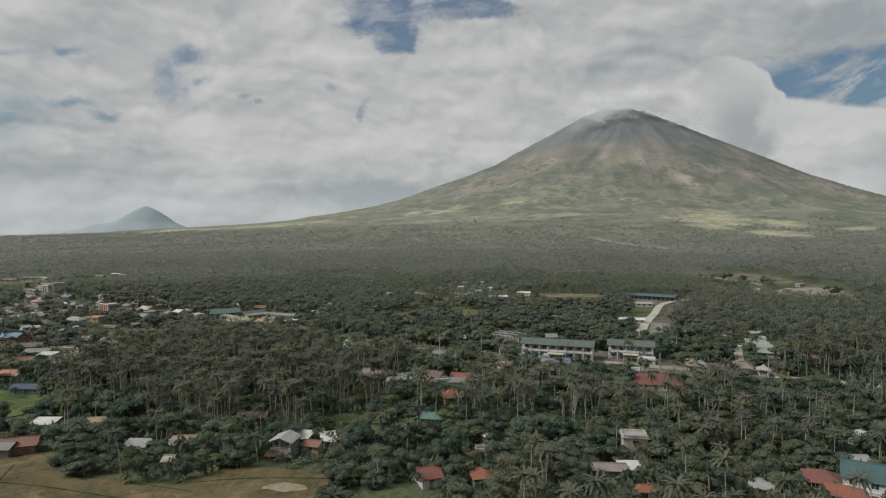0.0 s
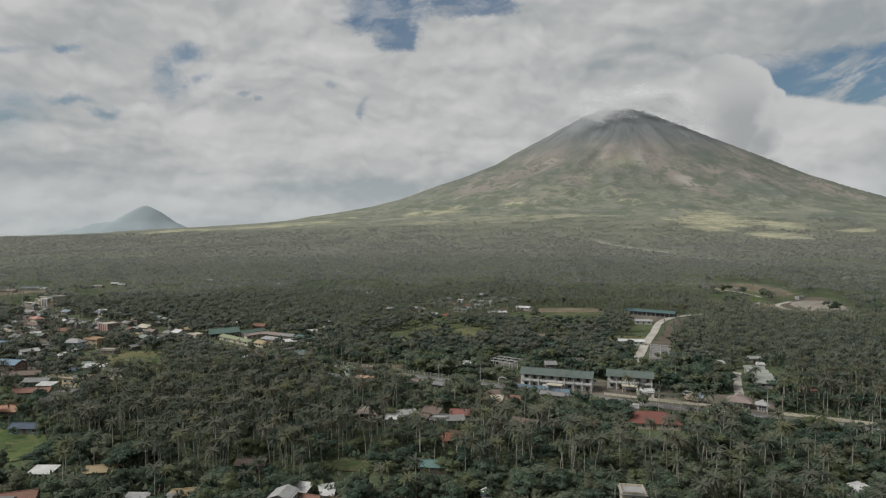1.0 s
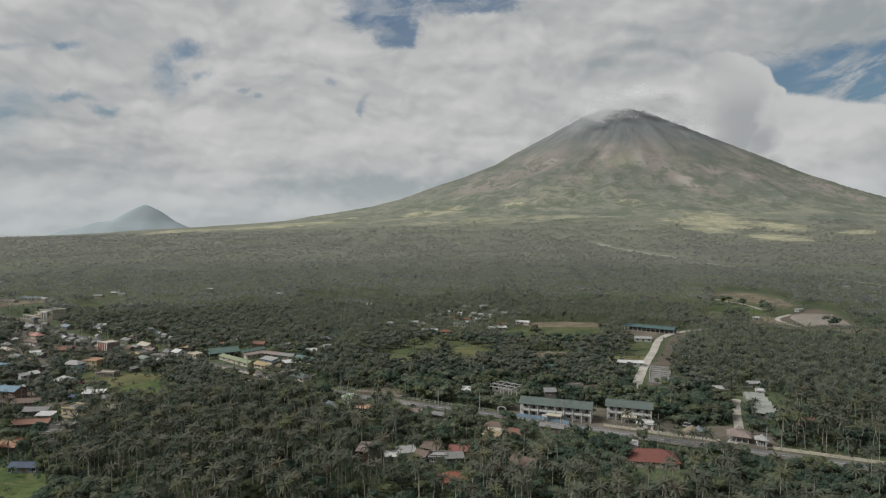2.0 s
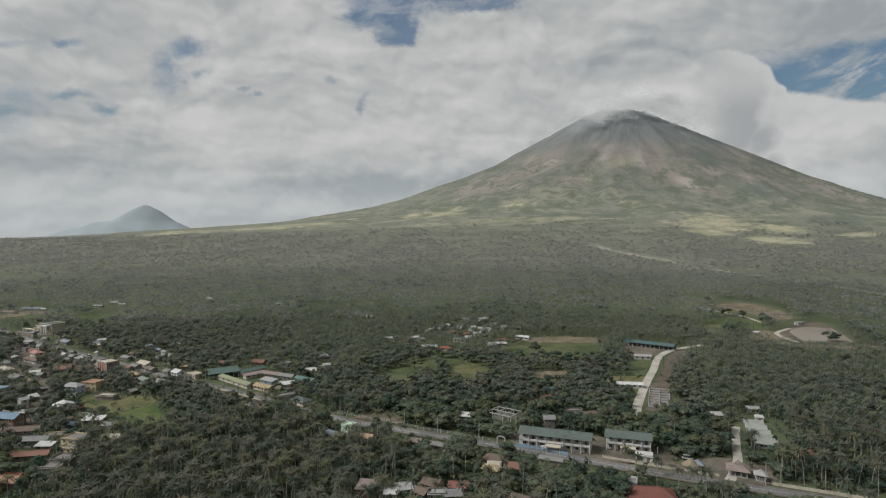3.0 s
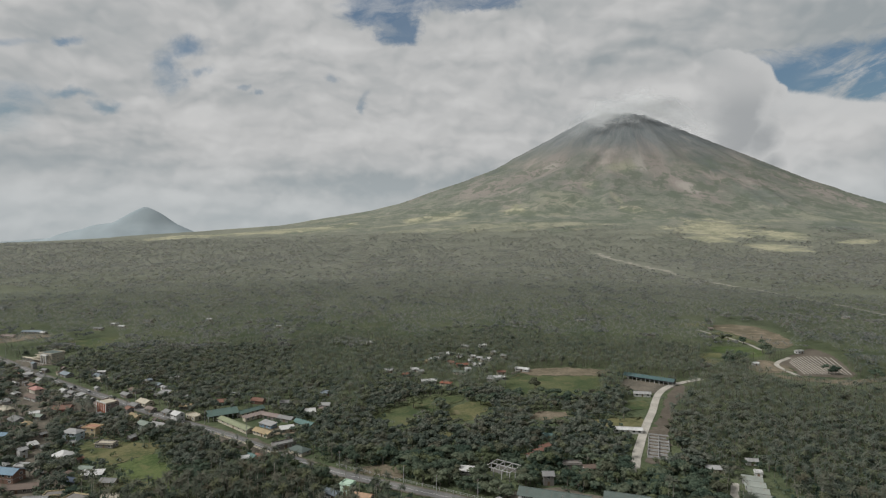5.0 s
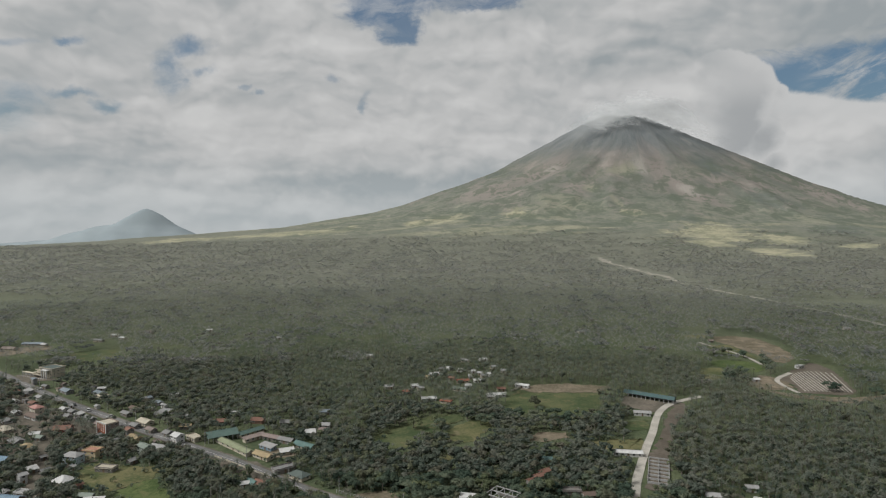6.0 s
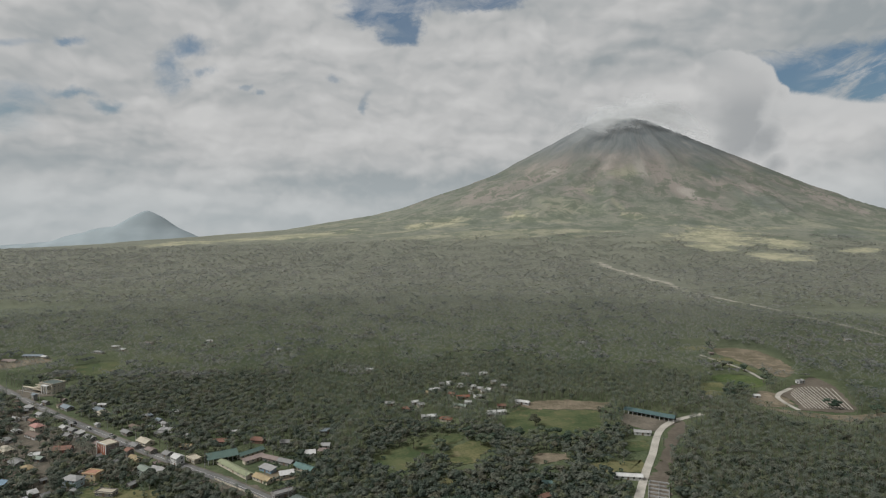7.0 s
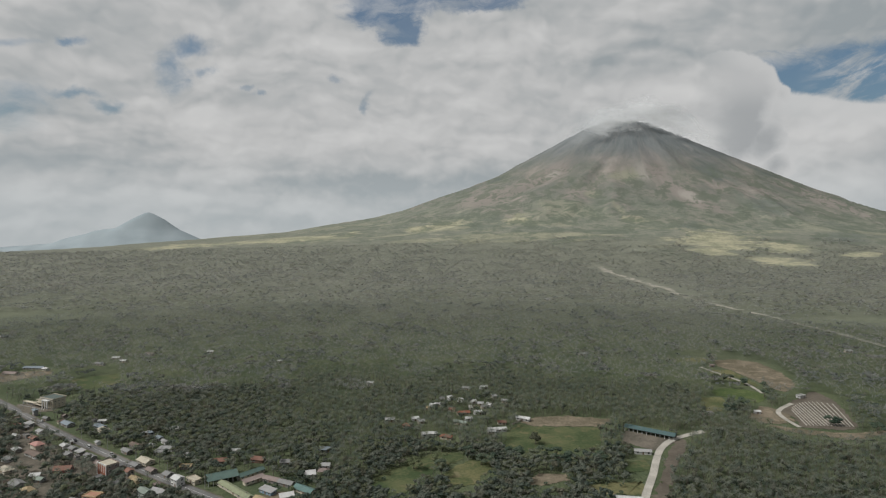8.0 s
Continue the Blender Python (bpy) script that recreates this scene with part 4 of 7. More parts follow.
# ---- buildings ----
TINTS = {
    "white": (0.47, 0.47, 0.455), "cream": (0.39, 0.355, 0.28), "grey": (0.180, 0.180, 0.174), "raw": (0.162, 0.152, 0.139), "yellow": (0.42, 0.35, 0.215),
    "blue": (0.144, 0.218, 0.279), "bluegrey": (0.170, 0.203, 0.224), "brick": (0.184, 0.111, 0.084), "red": (0.197, 0.079, 0.065), "orange": (0.320, 0.171, 0.112),
    "mint": (0.394, 0.509, 0.411), "sage": (0.184, 0.218, 0.184), "pale": (0.279, 0.279, 0.271), "pink": (0.321, 0.173, 0.146), "brown": (0.134, 0.100, 0.080),
    "rust": (0.181, 0.095, 0.068), "ochre": (0.283, 0.222, 0.128), "navy": (0.053, 0.074, 0.107), "pinkgrey": (0.198, 0.158, 0.141), "teal": (0.092, 0.159, 0.146),
    "darkteal": (0.052, 0.095, 0.095), "redbrown": (0.16, 0.064, 0.05), "orangered": (0.225, 0.088, 0.054), "redorange": (0.217, 0.094, 0.067), "orangepale": (0.340, 0.226, 0.146),
    "dullgreen": (0.08, 0.103, 0.092), "palesage": (0.235, 0.255, 0.225), "skyblue": (0.36, 0.44, 0.47), "green": (0.082, 0.13, 0.112), "palegreen": (0.189, 0.209, 0.127), "thatch": (0.206, 0.165, 0.118), "black": (0.020, 0.022, 0.024),
}
PAINTS = {}


def wall_paint(tint):
    """Plaster with rain stains and patches of damp."""
    if ("wall", tint) not in PAINTS:
        c = TINTS[tint]

        def build(n, where):
            dull = tuple(v * 0.62 for v in c)
            col = two(n, where, dull, c, 0.25, 1.6, 0.3, 0.55)
            runs = n.noise(n.vec("MULTIPLY", where, (1.0, 1.0, 0.18)), 1.4, 4, 0.6)
            col = n.mix(n.math("MULTIPLY", n.span(runs, 0.52, 0.72), 0.45), col, (0.16, 0.14, 0.115))
            return col
        PAINTS["wall", tint] = paint("plaster_" + tint, build, 0.9, bump=lambda n, w: (n.noise(w, 3.0, 4), 0.03))
    return PAINTS["wall", tint]


def roof_paint(tint):
    """Ribbed metal sheet, faded, with rust runs and odd sheets."""
    if ("roof", tint) not in PAINTS:
        c = TINTS[tint]

        def build(n, where):
            own = n.add("ShaderNodeTexCoord").outputs["Object"]
            rnd = n.add("ShaderNodeObjectInfo").outputs["Random"]
            col = two(n, where, tuple(v * 0.7 for v in c), c, 0.3, 1.4, 0.32, 0.6)
            split = n.add("ShaderNodeSeparateXYZ", i0=own)
            sheet = n.add("ShaderNodeTexWhiteNoise")
            sheet.noise_dimensions = "2D"
            n.put(sheet.inputs["Vector"], n.add("ShaderNodeCombineXYZ", i0=n.math("FLOOR", n.math("MULTIPLY", split.outputs[0], 0.9)), i1=n.math("FLOOR", n.math("MULTIPLY", split.outputs[1], 0.35))).outputs[0])
            col = n.mix(n.math("MULTIPLY", sheet.outputs[0], 0.32), col, tuple(v * 0.5 + 0.05 for v in c))
            rust = n.noise(n.vec("MULTIPLY", own, (1.0, 0.3, 0.3)), 0.8, 6, 0.65)
            col = n.mix(n.math("MULTIPLY", n.span(rust, 0.55, 0.75), 0.55), col, (0.17, 0.095, 0.06))
            return n.mix(n.math("MULTIPLY", rnd, 0.35), col, tuple(v * 0.6 for v in c))

        def ribs(n, where):
            own = n.add("ShaderNodeSeparateXYZ", i0=n.add("ShaderNodeTexCoord").outputs["Object"])
            return n.math("SINE", n.math("MULTIPLY", own.outputs[0], 6.28 / 0.5)), 0.018
        PAINTS["roof", tint] = paint("sheet_roof_" + tint, build, 0.7, bump=ribs, gloss=0.2)
    return PAINTS["roof", tint]


GLASS = paint("window_glass", lambda n, w: two(n, w, (0.018, 0.02, 0.022), (0.05, 0.055, 0.06), 0.4, 2.0), 0.12, gloss=0.6)
WOOD = paint("dark_wood", lambda n, w: two(n, w, (0.09, 0.06, 0.04), (0.17, 0.12, 0.08), 0.8, 4.0), 0.8)
FRAME = paint("window_frame_paint", lambda n, w: two(n, w, (0.42, 0.41, 0.38), (0.58, 0.57, 0.54), 0.5, 3.0), 0.7)
STEEL = paint("galvanised_steel", lambda n, w: two(n, w, (0.32, 0.33, 0.33), (0.45, 0.45, 0.45), 0.6, 3.0), 0.5, 0.4)
RUBBER = paint("tyre_rubber", lambda n, w: two(n, w, (0.015, 0.015, 0.015), (0.03, 0.03, 0.03), 1.0, 5.0), 0.9)


def box(bm, x0, x1, y0, y1, z0, z1):
    v = [bm.verts.new(p) for p in ((x0, y0, z0), (x1, y0, z0), (x1, y1, z0), (x0, y1, z0), (x0, y0, z1), (x1, y0, z1), (x1, y1, z1), (x0, y1, z1))]
    for f in ((0, 3, 2, 1), (4, 5, 6, 7), (0, 1, 5, 4), (1, 2, 6, 5), (2, 3, 7, 6), (3, 0, 4, 7)):
        bm.faces.new([v[i] for i in f])
    return bm


def boxes(*rows):
    bm = bmesh.new()
    for r in rows:
        box(bm, *r)
    return bm


def slab(bm, corners, thick):
    """A sloping sheet with thickness, from three or four corners."""
    top = [bm.verts.new(c) for c in corners]
    low = [bm.verts.new((c[0], c[1], c[2] - thick)) for c in corners]
    bm.faces.new(top)
    bm.faces.new(low[::-1])
    k = len(corners)
    for i in range(k):
        bm.faces.new((top[i], low[i], low[(i + 1) % k], top[(i + 1) % k]))


def ready(name, bm, material):
    me = bpy.data.meshes.new(name)
    bm.to_mesh(me)
    bm.free()
    me.materials.append(material)
    return me


def frame_ring(w, h, t=0.1, deep=0.12):
    return boxes((-w / 2 - t, w / 2 + t, -deep, 0.02, -t, 0), (-w / 2 - t, w / 2 + t, -deep, 0.02, h, h + t), (-w / 2 - t, -w / 2, -deep, 0.02, 0, h), (w / 2, w / 2 + t, -deep, 0.02, 0, h), (-0.03, 0.03, -deep * 0.8, 0.02, 0, h))


WINDOW = ready("window", frame_ring(1.5, 1.15), FRAME)
PANE = ready("pane", boxes((-0.74, 0.74, -0.05, 0.015, 0.01, 1.14)), GLASS)
DOOR = ready("door", boxes((-0.5, 0.5, -0.07, 0.015, 0, 2.05), (-0.6, -0.5, -0.1, 0.015, 0, 2.15), (0.5, 0.6, -0.1, 0.015, 0, 2.15), (-0.5, 0.5, -0.1, 0.015, 2.05, 2.15)), WOOD)


def fit_part(name, me, parent, x, y, z, turn=0.0):
    ob = new(name, me)
    ob.parent = parent
    ob.matrix_basis = pose(x, y, z, 0, 0, turn)
    return ob


def add_window(parent, x, y, z, turn):
    w = fit_part("window", WINDOW, parent, x, y, z, turn)
    fit_part("pane", PANE, w, 0, 0, 0)


def wall_block(w, d, high, roof, rise):
    """Outer walls, carried up into the gables."""
    bm = boxes((-w / 2, w / 2, -d / 2, d / 2, -0.8, high))
    if roof == "gable":
        for s in (-1, 1):
            a, b = s * w / 2, s * (w / 2 - 0.2)
            v = [bm.verts.new(p) for p in ((a, -d / 2, high), (a, d / 2, high), (a, 0, high + rise - 0.06), (b, -d / 2, high), (b, d / 2, high), (b, 0, high + rise - 0.06))]
            for f in ((0, 1, 2), (5, 4, 3), (0, 2, 5, 3), (1, 4, 5, 2)):
                bm.faces.new([v[i] for i in f])
    if roof == "shed":
        v = [bm.verts.new(p) for p in ((-w / 2, -d / 2, high), (w / 2, -d / 2, high), (w / 2, d / 2, high), (-w / 2, d / 2, high), (w / 2, d / 2, high + rise * 0.9), (-w / 2, d / 2, high + rise * 0.9))]
        for f in ((0, 5, 3), (1, 2, 4), (2, 3, 5, 4)):
            bm.faces.new([v[i] for i in f])
    bmesh.ops.recalc_face_normals(bm, faces=bm.faces)
    return bm


def roof_shape(w, d, high, roof, rise, over=0.6):
    bm = bmesh.new()
    a, b, t = w / 2 + over, d / 2 + over, 0.14
    drop = rise * over / (d / 2)
    e = high - drop + 0.1
    r = high + rise + 0.1
    if roof == "gable":
        slab(bm, [(-a, -b, e), (a, -b, e), (a, 0, r), (-a, 0, r)], t)
        slab(bm, [(-a, 0, r), (a, 0, r), (a, b, e), (-a, b, e)], t)
        box(bm, -a, a, -0.18, 0.18, r - 0.06, r + 0.07)
    elif roof == "hip":
        k = max(0.3, w / 2 - d / 2 * 0.9)
        slab(bm, [(-a, -b, e), (a, -b, e), (k, 0, r), (-k, 0, r)], t)
        slab(bm, [(a, b, e), (-a, b, e), (-k, 0, r), (k, 0, r)], t)
        slab(bm, [(a, -b, e), (a, b, e), (k, 0, r)], t)
        slab(bm, [(-a, b, e), (-a, -b, e), (-k, 0, r)], t)
        box(bm, -k - 0.1, k + 0.1, -0.15, 0.15, r - 0.06, r + 0.06)
    elif roof == "shed":
        slab(bm, [(-a, -b, high - drop + 0.08), (a, -b, high - drop + 0.08), (a, b, high + rise + drop * 0.6), (-a, b, high + rise + drop * 0.6)], t)
    else:
        box(bm, -a + 0.2, a - 0.2, -b + 0.2, b - 0.2, high, high + 0.22)
    return bm


def parapet_shape(w, d, high):
    bm = bmesh.new()
    for x0, x1, y0, y1 in ((-w / 2, w / 2, -d / 2, -d / 2 + 0.18), (-w / 2, w / 2, d / 2 - 0.18, d / 2), (-w / 2, -w / 2 + 0.18, -d / 2 + 0.18, d / 2 - 0.18), (w / 2 - 0.18, w / 2, -d / 2 + 0.18, d / 2 - 0.18)):
        box(bm, x0, x1, y0, y1, high + 0.22, high + 0.8)
    return bm


def clear_plot(x, y, w, d):
    """Keeps trees off the house and off the yard on its open side."""
    r = 0.5 * math.hypot(w, d)
    PLOTS.append((x, y, r + 1.0))
    away = math.hypot(x, y)
    PLOTS.append((x - x / away * (r + 2), y - y / away * (r + 2), 0.4 * w + 1.5))
    for gap in (5, 9) if y < 345 else ():
        YARDS.append((x - x / away * (r + gap), y - y / away * (r + gap), 0.35 * w + 1.5))


def house(x, y, turn, w, d, storeys, roof, wall, tint, label, category="house", group="", size=0.78):
    z = float(land(x, y))
    if len(label.split()) < 5:
        label += " beside the trees"
    top = new(category.replace(" ", "_"))
    top.matrix_basis = pose(x, y, z, 0, 0, turn)
    tagged(top, label, category, group)
    w, d = w * size, d * size
    high = 2.75 * storeys - 0.15
    rise = {"gable": 0.22, "hip": 0.24, "shed": 0.16, "flat": 0.0}[roof] * d
    part("wall", wall_block(w, d, high, roof, rise), wall_paint(wall), top)
    part("roof", roof_shape(w, d, high, roof, rise), roof_paint(tint), top)
    if roof == "flat":
        part("parapet", parapet_shape(w, d, high), wall_paint(wall), top)
    if storeys > 1:
        part("floor_band", boxes((-w / 2 - 0.08, w / 2 + 0.08, -d / 2 - 0.08, d / 2 + 0.08, 2.55, 2.75)), wall_paint("pale" if wall != "raw" else "grey"), top)
    n = max(1, min(6, int(w / 3.4)))
    for s in range(storeys):
        for i in range(n):
            at = -w / 2 + w * (i + 0.5) / n
            if s == 0 and i == n // 2:
                fit_part("door", DOOR, top, at, -d / 2, 0.02)
            else:
                add_window(top, at, -d / 2, 2.75 * s + 0.95, 0)
        if d > 4.5:
            add_window(top, w / 2, 0.15 * d, 2.75 * s + 0.95, 90)
            add_window(top, -w / 2, -0.1 * d, 2.75 * s + 0.95, -90)
    clear_plot(x, y, w, d)
    return top


house(-353.9, 495.0, -35, 8, 7, 1, "gable", "white", "white", "small white house with a white metal roof", "house")
house(-318.8, 470.8, -35, 13, 8, 2, "hip", "cream", "pink", "house with a faded pink hipped roof", "house")
house(-312.7, 458.6, -30, 20, 8, 1, "gable", "white", "brown", "long white house under a brown roof", "house")
house(-273.0, 431.5, 10, 14, 10, 1, "gable", "red", "rust", "red-walled house with a rusty striped roof", "house")
house(-313.7, 430.3, -35, 15, 8, 1, "hip", "cream", "cream", "cream bungalow with a pale hipped roof", "house")
house(-288.7, 406.5, -35, 14, 9, 1, "gable", "grey", "grey", "grey house with a weathered metal roof", "house")
house(-275.1, 396.9, -35, 11, 8, 1, "hip", "cream", "ochre", "house with an ochre hipped roof", "house")
house(-231.0, 375.3, -12, 14, 9, 2, "hip", "skyblue", "pale", "pale blue two-storey house with white roof", "house")
house(-223.5, 383.8, -12, 13, 9, 2, "flat", "yellow", "orange", "yellow two-storey house with an orange parapet", "house")
house(-202.8, 362.8, -8, 15, 7, 1, "flat", "raw", "cream", "unfinished concrete house in the grass", "house")
house(-218.0, 345.1, -20, 12, 11, 1, "hip", "grey", "white", "grey house with a white hipped roof", "house")
house(-226.6, 314.1, -10, 15, 10, 2, "gable", "brick", "blue", "brick-brown house with a blue metal roof", "house")
house(-185.5, 318.6, 8, 13, 6, 1, "shed", "grey", "white", "open shed with a white metal roof", "shed")
house(-192.7, 325.6, -5, 10, 5, 1, "gable", "grey", "sage", "low house with a grey-green roof", "house")
house(-171.6, 309.7, -5, 10, 6, 1, "gable", "cream", "grey", "small cream house with a grey roof", "house")
house(-191.1, 310.4, -10, 8, 6, 1, "gable", "grey", "navy", "hut with a dark blue roof", "house")
house(-189.0, 293.6, 12, 13, 7, 1, "flat", "yellow", "raw", "low yellow walled house", "house")
house(-172.1, 282.8, -15, 15, 10, 2, "flat", "yellow", "raw", "large yellow two-storey house with a flat roof", "house")
house(-170.8, 276.8, -15, 14, 6, 1, "flat", "yellow", "raw", "yellow arcaded wing with a terrace", "house")
house(-160.9, 291.5, 15, 9, 7, 1, "gable", "yellow", "cream", "yellow gabled house among palms", "house")
house(-186.0, 280.7, 0, 9, 5, 1, "shed", "grey", "white", "low shed with a bright white roof", "shed")
house(-162.1, 257.5, -8, 12, 8, 2, "flat", "raw", "raw", "grey unfinished two-storey concrete house", "house")
house(-162.2, 248.4, -5, 13, 8, 2, "flat", "raw", "raw", "grey concrete house with open upper floor", "house")
house(-175.3, 242.0, -5, 12, 8, 1, "gable", "raw", "orange", "house with a bright orange-red roof", "house")
house(-212.8, 301.6, 12, 24, 8, 1, "gable", "raw", "brown", "long weathered brown-roofed row", "row house")
house(-195.2, 288.3, 5, 14, 7, 1, "gable", "raw", "grey", "grey-roofed low house", "house")
house(-186.2, 269.4, 10, 22, 7, 1, "gable", "raw", "rust", "rusty long-roofed house", "house")
house(-230.2, 328.4, -10, 8, 6, 1, "flat", "white", "pale", "small white block house", "house")
house(-269.8, 367.8, -10, 10, 9, 2, "gable", "yellow", "blue", "yellow house with a blue roof", "house")
house(-251.5, 440.7, -35, 15, 6, 1, "gable", "cream", "pinkgrey", "long cream shop roof beside the road", "shop")
house(-300.1, 475.6, -35, 8, 6, 1, "gable", "white", "white", "small white-roofed house", "house")
house(-289.7, 469.8, -35, 9, 6, 1, "gable", "grey", "grey", "grey roadside shop", "shop")
house(-280.4, 463.4, -35, 9, 6, 1, "shed", "raw", "pale", "roadside stall with a pale roof", "shop")
house(-267.1, 454.3, -35, 14, 6, 1, "gable", "grey", "grey", "grey-roofed roadside shop", "shop")
house(-286.9, 458.4, -35, 10, 6, 1, "gable", "raw", "grey", "grey-roofed house behind the shops", "house")
house(-340.7, 507.0, -35, 9, 6, 1, "gable", "white", "pale", "pale-roofed roadside house", "house")
house(-363.2, 525.4, -35, 12, 6, 1, "shed", "grey", "pale", "pale-roofed roadside shed", "shed")
house(-335.6, 491.2, -35, 10, 6, 1, "gable", "raw", "rust", "house with a rusty brown roof", "house")
house(-332.1, 466.8, -35, 8, 6, 1, "gable", "raw", "white", "hut with a white metal roof", "house")
house(-326.4, 448.7, -35, 9, 7, 1, "hip", "white", "pale", "small white hipped-roof house", "house")
house(-286.1, 420.5, 20, 8, 6, 1, "gable", "grey", "white", "hut with a slanting white roof", "house")
house(-278.6, 414.1, -15, 9, 6, 1, "gable", "grey", "sage", "hut with a grey-green roof", "house")
house(-330.0, 526.6, -35, 16, 8, 1, "gable", "grey", "bluegrey", "blue-grey-roofed house by the highway", "house")
house(-297.3, 520.1, -35, 16, 7, 1, "gable", "grey", "bluegrey", "long blue-grey-roofed store", "store")
house(-290.6, 512.7, -35, 12, 8, 1, "hip", "cream", "cream", "cream house among trees", "house")
house(-303.2, 533.8, 10, 8, 5, 1, "gable", "white", "white", "small white-roofed house in the trees", "house")
house(-245.3, 465.9, -35, 12, 6, 1, "gable", "raw", "grey", "grey-roofed house beside the highway", "house")
house(-244.8, 477.7, -35, 13, 6, 1, "gable", "raw", "brown", "brown-roofed house under trees", "house")
house(-221.1, 446.9, -35, 16, 9, 1, "gable", "cream", "cream", "cream house with a pale gabled roof", "house")
house(-224.7, 439.1, -35, 10, 6, 1, "gable", "raw", "grey", "low grey-roofed roadside house", "house")
house(-212.3, 415.1, -35, 13, 6, 1, "gable", "yellow", "ochre", "yellow-roofed shop across the road", "shop")
house(-193.7, 390.8, -35, 12, 7, 2, "gable", "sage", "sage", "grey-green two-storey house", "house")
house(-188.4, 395.8, -20, 14, 6, 1, "shed", "grey", "pale", "long pale metal roof", "shed")
house(-208.8, 430.3, -35, 10, 6, 1, "gable", "raw", "pinkgrey", "small pinkish-roofed house", "house")
house(-193.4, 423.6, -35, 8, 7, 1, "gable", "grey", "grey", "grey gabled house", "house")
house(-180.8, 410.7, -35, 9, 8, 2, "gable", "white", "white", "white two-storey gabled house", "house")
house(-216.7, 471.9, 0, 15, 7, 1, "hip", "white", "pale", "white-roofed long house", "house")
house(-217.9, 464.1, 0, 10, 6, 1, "gable", "raw", "grey", "grey-roofed hut", "house")
house(-161.0, 467.3, 10, 8, 6, 1, "gable", "white", "white", "small white-roofed house in the palms", "house")
house(-165.6, 448.0, 15, 13, 8, 1, "gable", "raw", "rust", "rust-roofed half-built house", "house")
house(-186.6, 437.7, 0, 10, 6, 1, "gable", "raw", "ochre", "house with a yellowed roof", "house")
house(-137.9, 451.6, -10, 12, 8, 1, "gable", "brick", "rust", "red-brown house among trees", "house")
house(-115.7, 446.9, 0, 10, 7, 1, "gable", "grey", "grey", "grey-roofed house in the palms", "house")
house(-91.1, 471.8, 5, 12, 7, 1, "gable", "grey", "bluegrey", "blue-grey-roofed house in the palms", "house")
house(-84.6, 431.0, 0, 9, 7, 1, "hip", "cream", "pinkgrey", "small house with a pinkish roof", "house")
house(-93.1, 425.6, 15, 9, 7, 1, "shed", "white", "white", "house with a white metal roof", "house")
house(-230.7, 516.9, 0, 9, 7, 1, "hip", "white", "white", "white house alone in the woods", "house")
house(-95.5, 364.0, 38, 17, 8, 1, "flat", "raw", "grey", "long low roadside building with a grey flat roof", "shop")
house(-83.5, 354.5, -35, 15, 9, 1, "hip", "cream", "dullgreen", "house with a dark green hipped roof", "house")
house(-108.4, 343.6, -35, 9, 6, 1, "gable", "raw", "teal", "green-roofed roadside hut", "hut")
house(-103.1, 342.4, -35, 9, 7, 1, "gable", "raw", "rust", "red-roofed roadside hut", "hut")
house(-112.0, 341.8, 25, 6, 5, 1, "gable", "white", "white", "small white lean-to", "hut")
house(-85.9, 441.1, 0, 10, 7, 1, "gable", "white", "pale", "pale-roofed house in the woods", "house")
house(-100.5, 391.0, 25, 11, 6, 1, "shed", "cream", "white", "hall with a pale white roof", "hall")
house(-46.4, 301.2, -25, 7.5, 7, 2, "flat", "mint", "mint", "pale mint two-storey house", "house")
house(-53.3, 297.1, -35, 10, 6, 1, "gable", "white", "bluegrey", "white house with a blue-grey roof", "house")
house(-37.4, 293.5, -20, 11, 6, 1, "gable", "raw", "orangepale", "house with a pale orange roof", "house")
house(-12.6, 287.8, -20, 9, 6, 1, "gable", "raw", "pinkgrey", "roadside house with a pinkish roof", "house")
house(-1.1, 282.5, -22, 15, 5, 1, "gable", "raw", "grey", "long grey roadside roof", "shop")
house(15.5, 325.8, -10, 12, 6, 1, "shed", "grey", "white", "shed with a pale metal roof", "shed")
house(63.2, 361.1, 35, 9, 5, 1, "gable", "raw", "rust", "long rusty-roofed barrack", "barrack")
house(58.8, 354.7, 35, 9, 5, 1, "gable", "raw", "rust", "rusty-roofed barrack", "barrack")
house(54.1, 348.5, 35, 9, 5, 1, "gable", "raw", "rust", "rusty-roofed barrack", "barrack")
house(68.5, 379.2, -10, 9, 6, 1, "gable", "grey", "teal", "small teal-roofed house", "house")
house(56.9, 313.9, 0, 7, 7, 2, "gable", "raw", "grey", "grey two-storey shack", "house")
house(73.7, 335.0, 0, 14, 6, 1, "flat", "raw", "raw", "low ruined concrete building", "house")
house(84.7, 330.7, 10, 14, 6, 1, "gable", "raw", "brown", "brown-roofed low building", "house")
house(24.2, 265.4, -25, 12, 9, 1, "hip", "raw", "brown", "brown-roofed house south of the road", "house")
house(21.6, 255.2, -20, 8.5, 7, 1, "hip", "cream", "yellow", "cream-roofed small pavilion house", "house")
house(31.6, 257.5, -20, 8, 8, 1, "gable", "raw", "rust", "red-brown roofed house", "house")
house(49.4, 265.3, -24, 13, 5, 1, "gable", "raw", "grey", "long grey roof beside the road", "house")
house(92.3, 269.5, -20, 9, 6, 1, "flat", "white", "white", "white block beside the red roof", "house")
house(75.2, 236.0, -20, 7, 6, 2, "flat", "white", "grey", "small white two-storey annex", "house")
house(-39.8, 167.5, -15, 6.4, 5, 1, "shed", "grey", "white", "pale house with an overhanging metal roof", "house")
house(-32.6, 168.0, 20, 4.4, 4, 1, "gable", "white", "white", "small shack with a sagging white roof", "house")
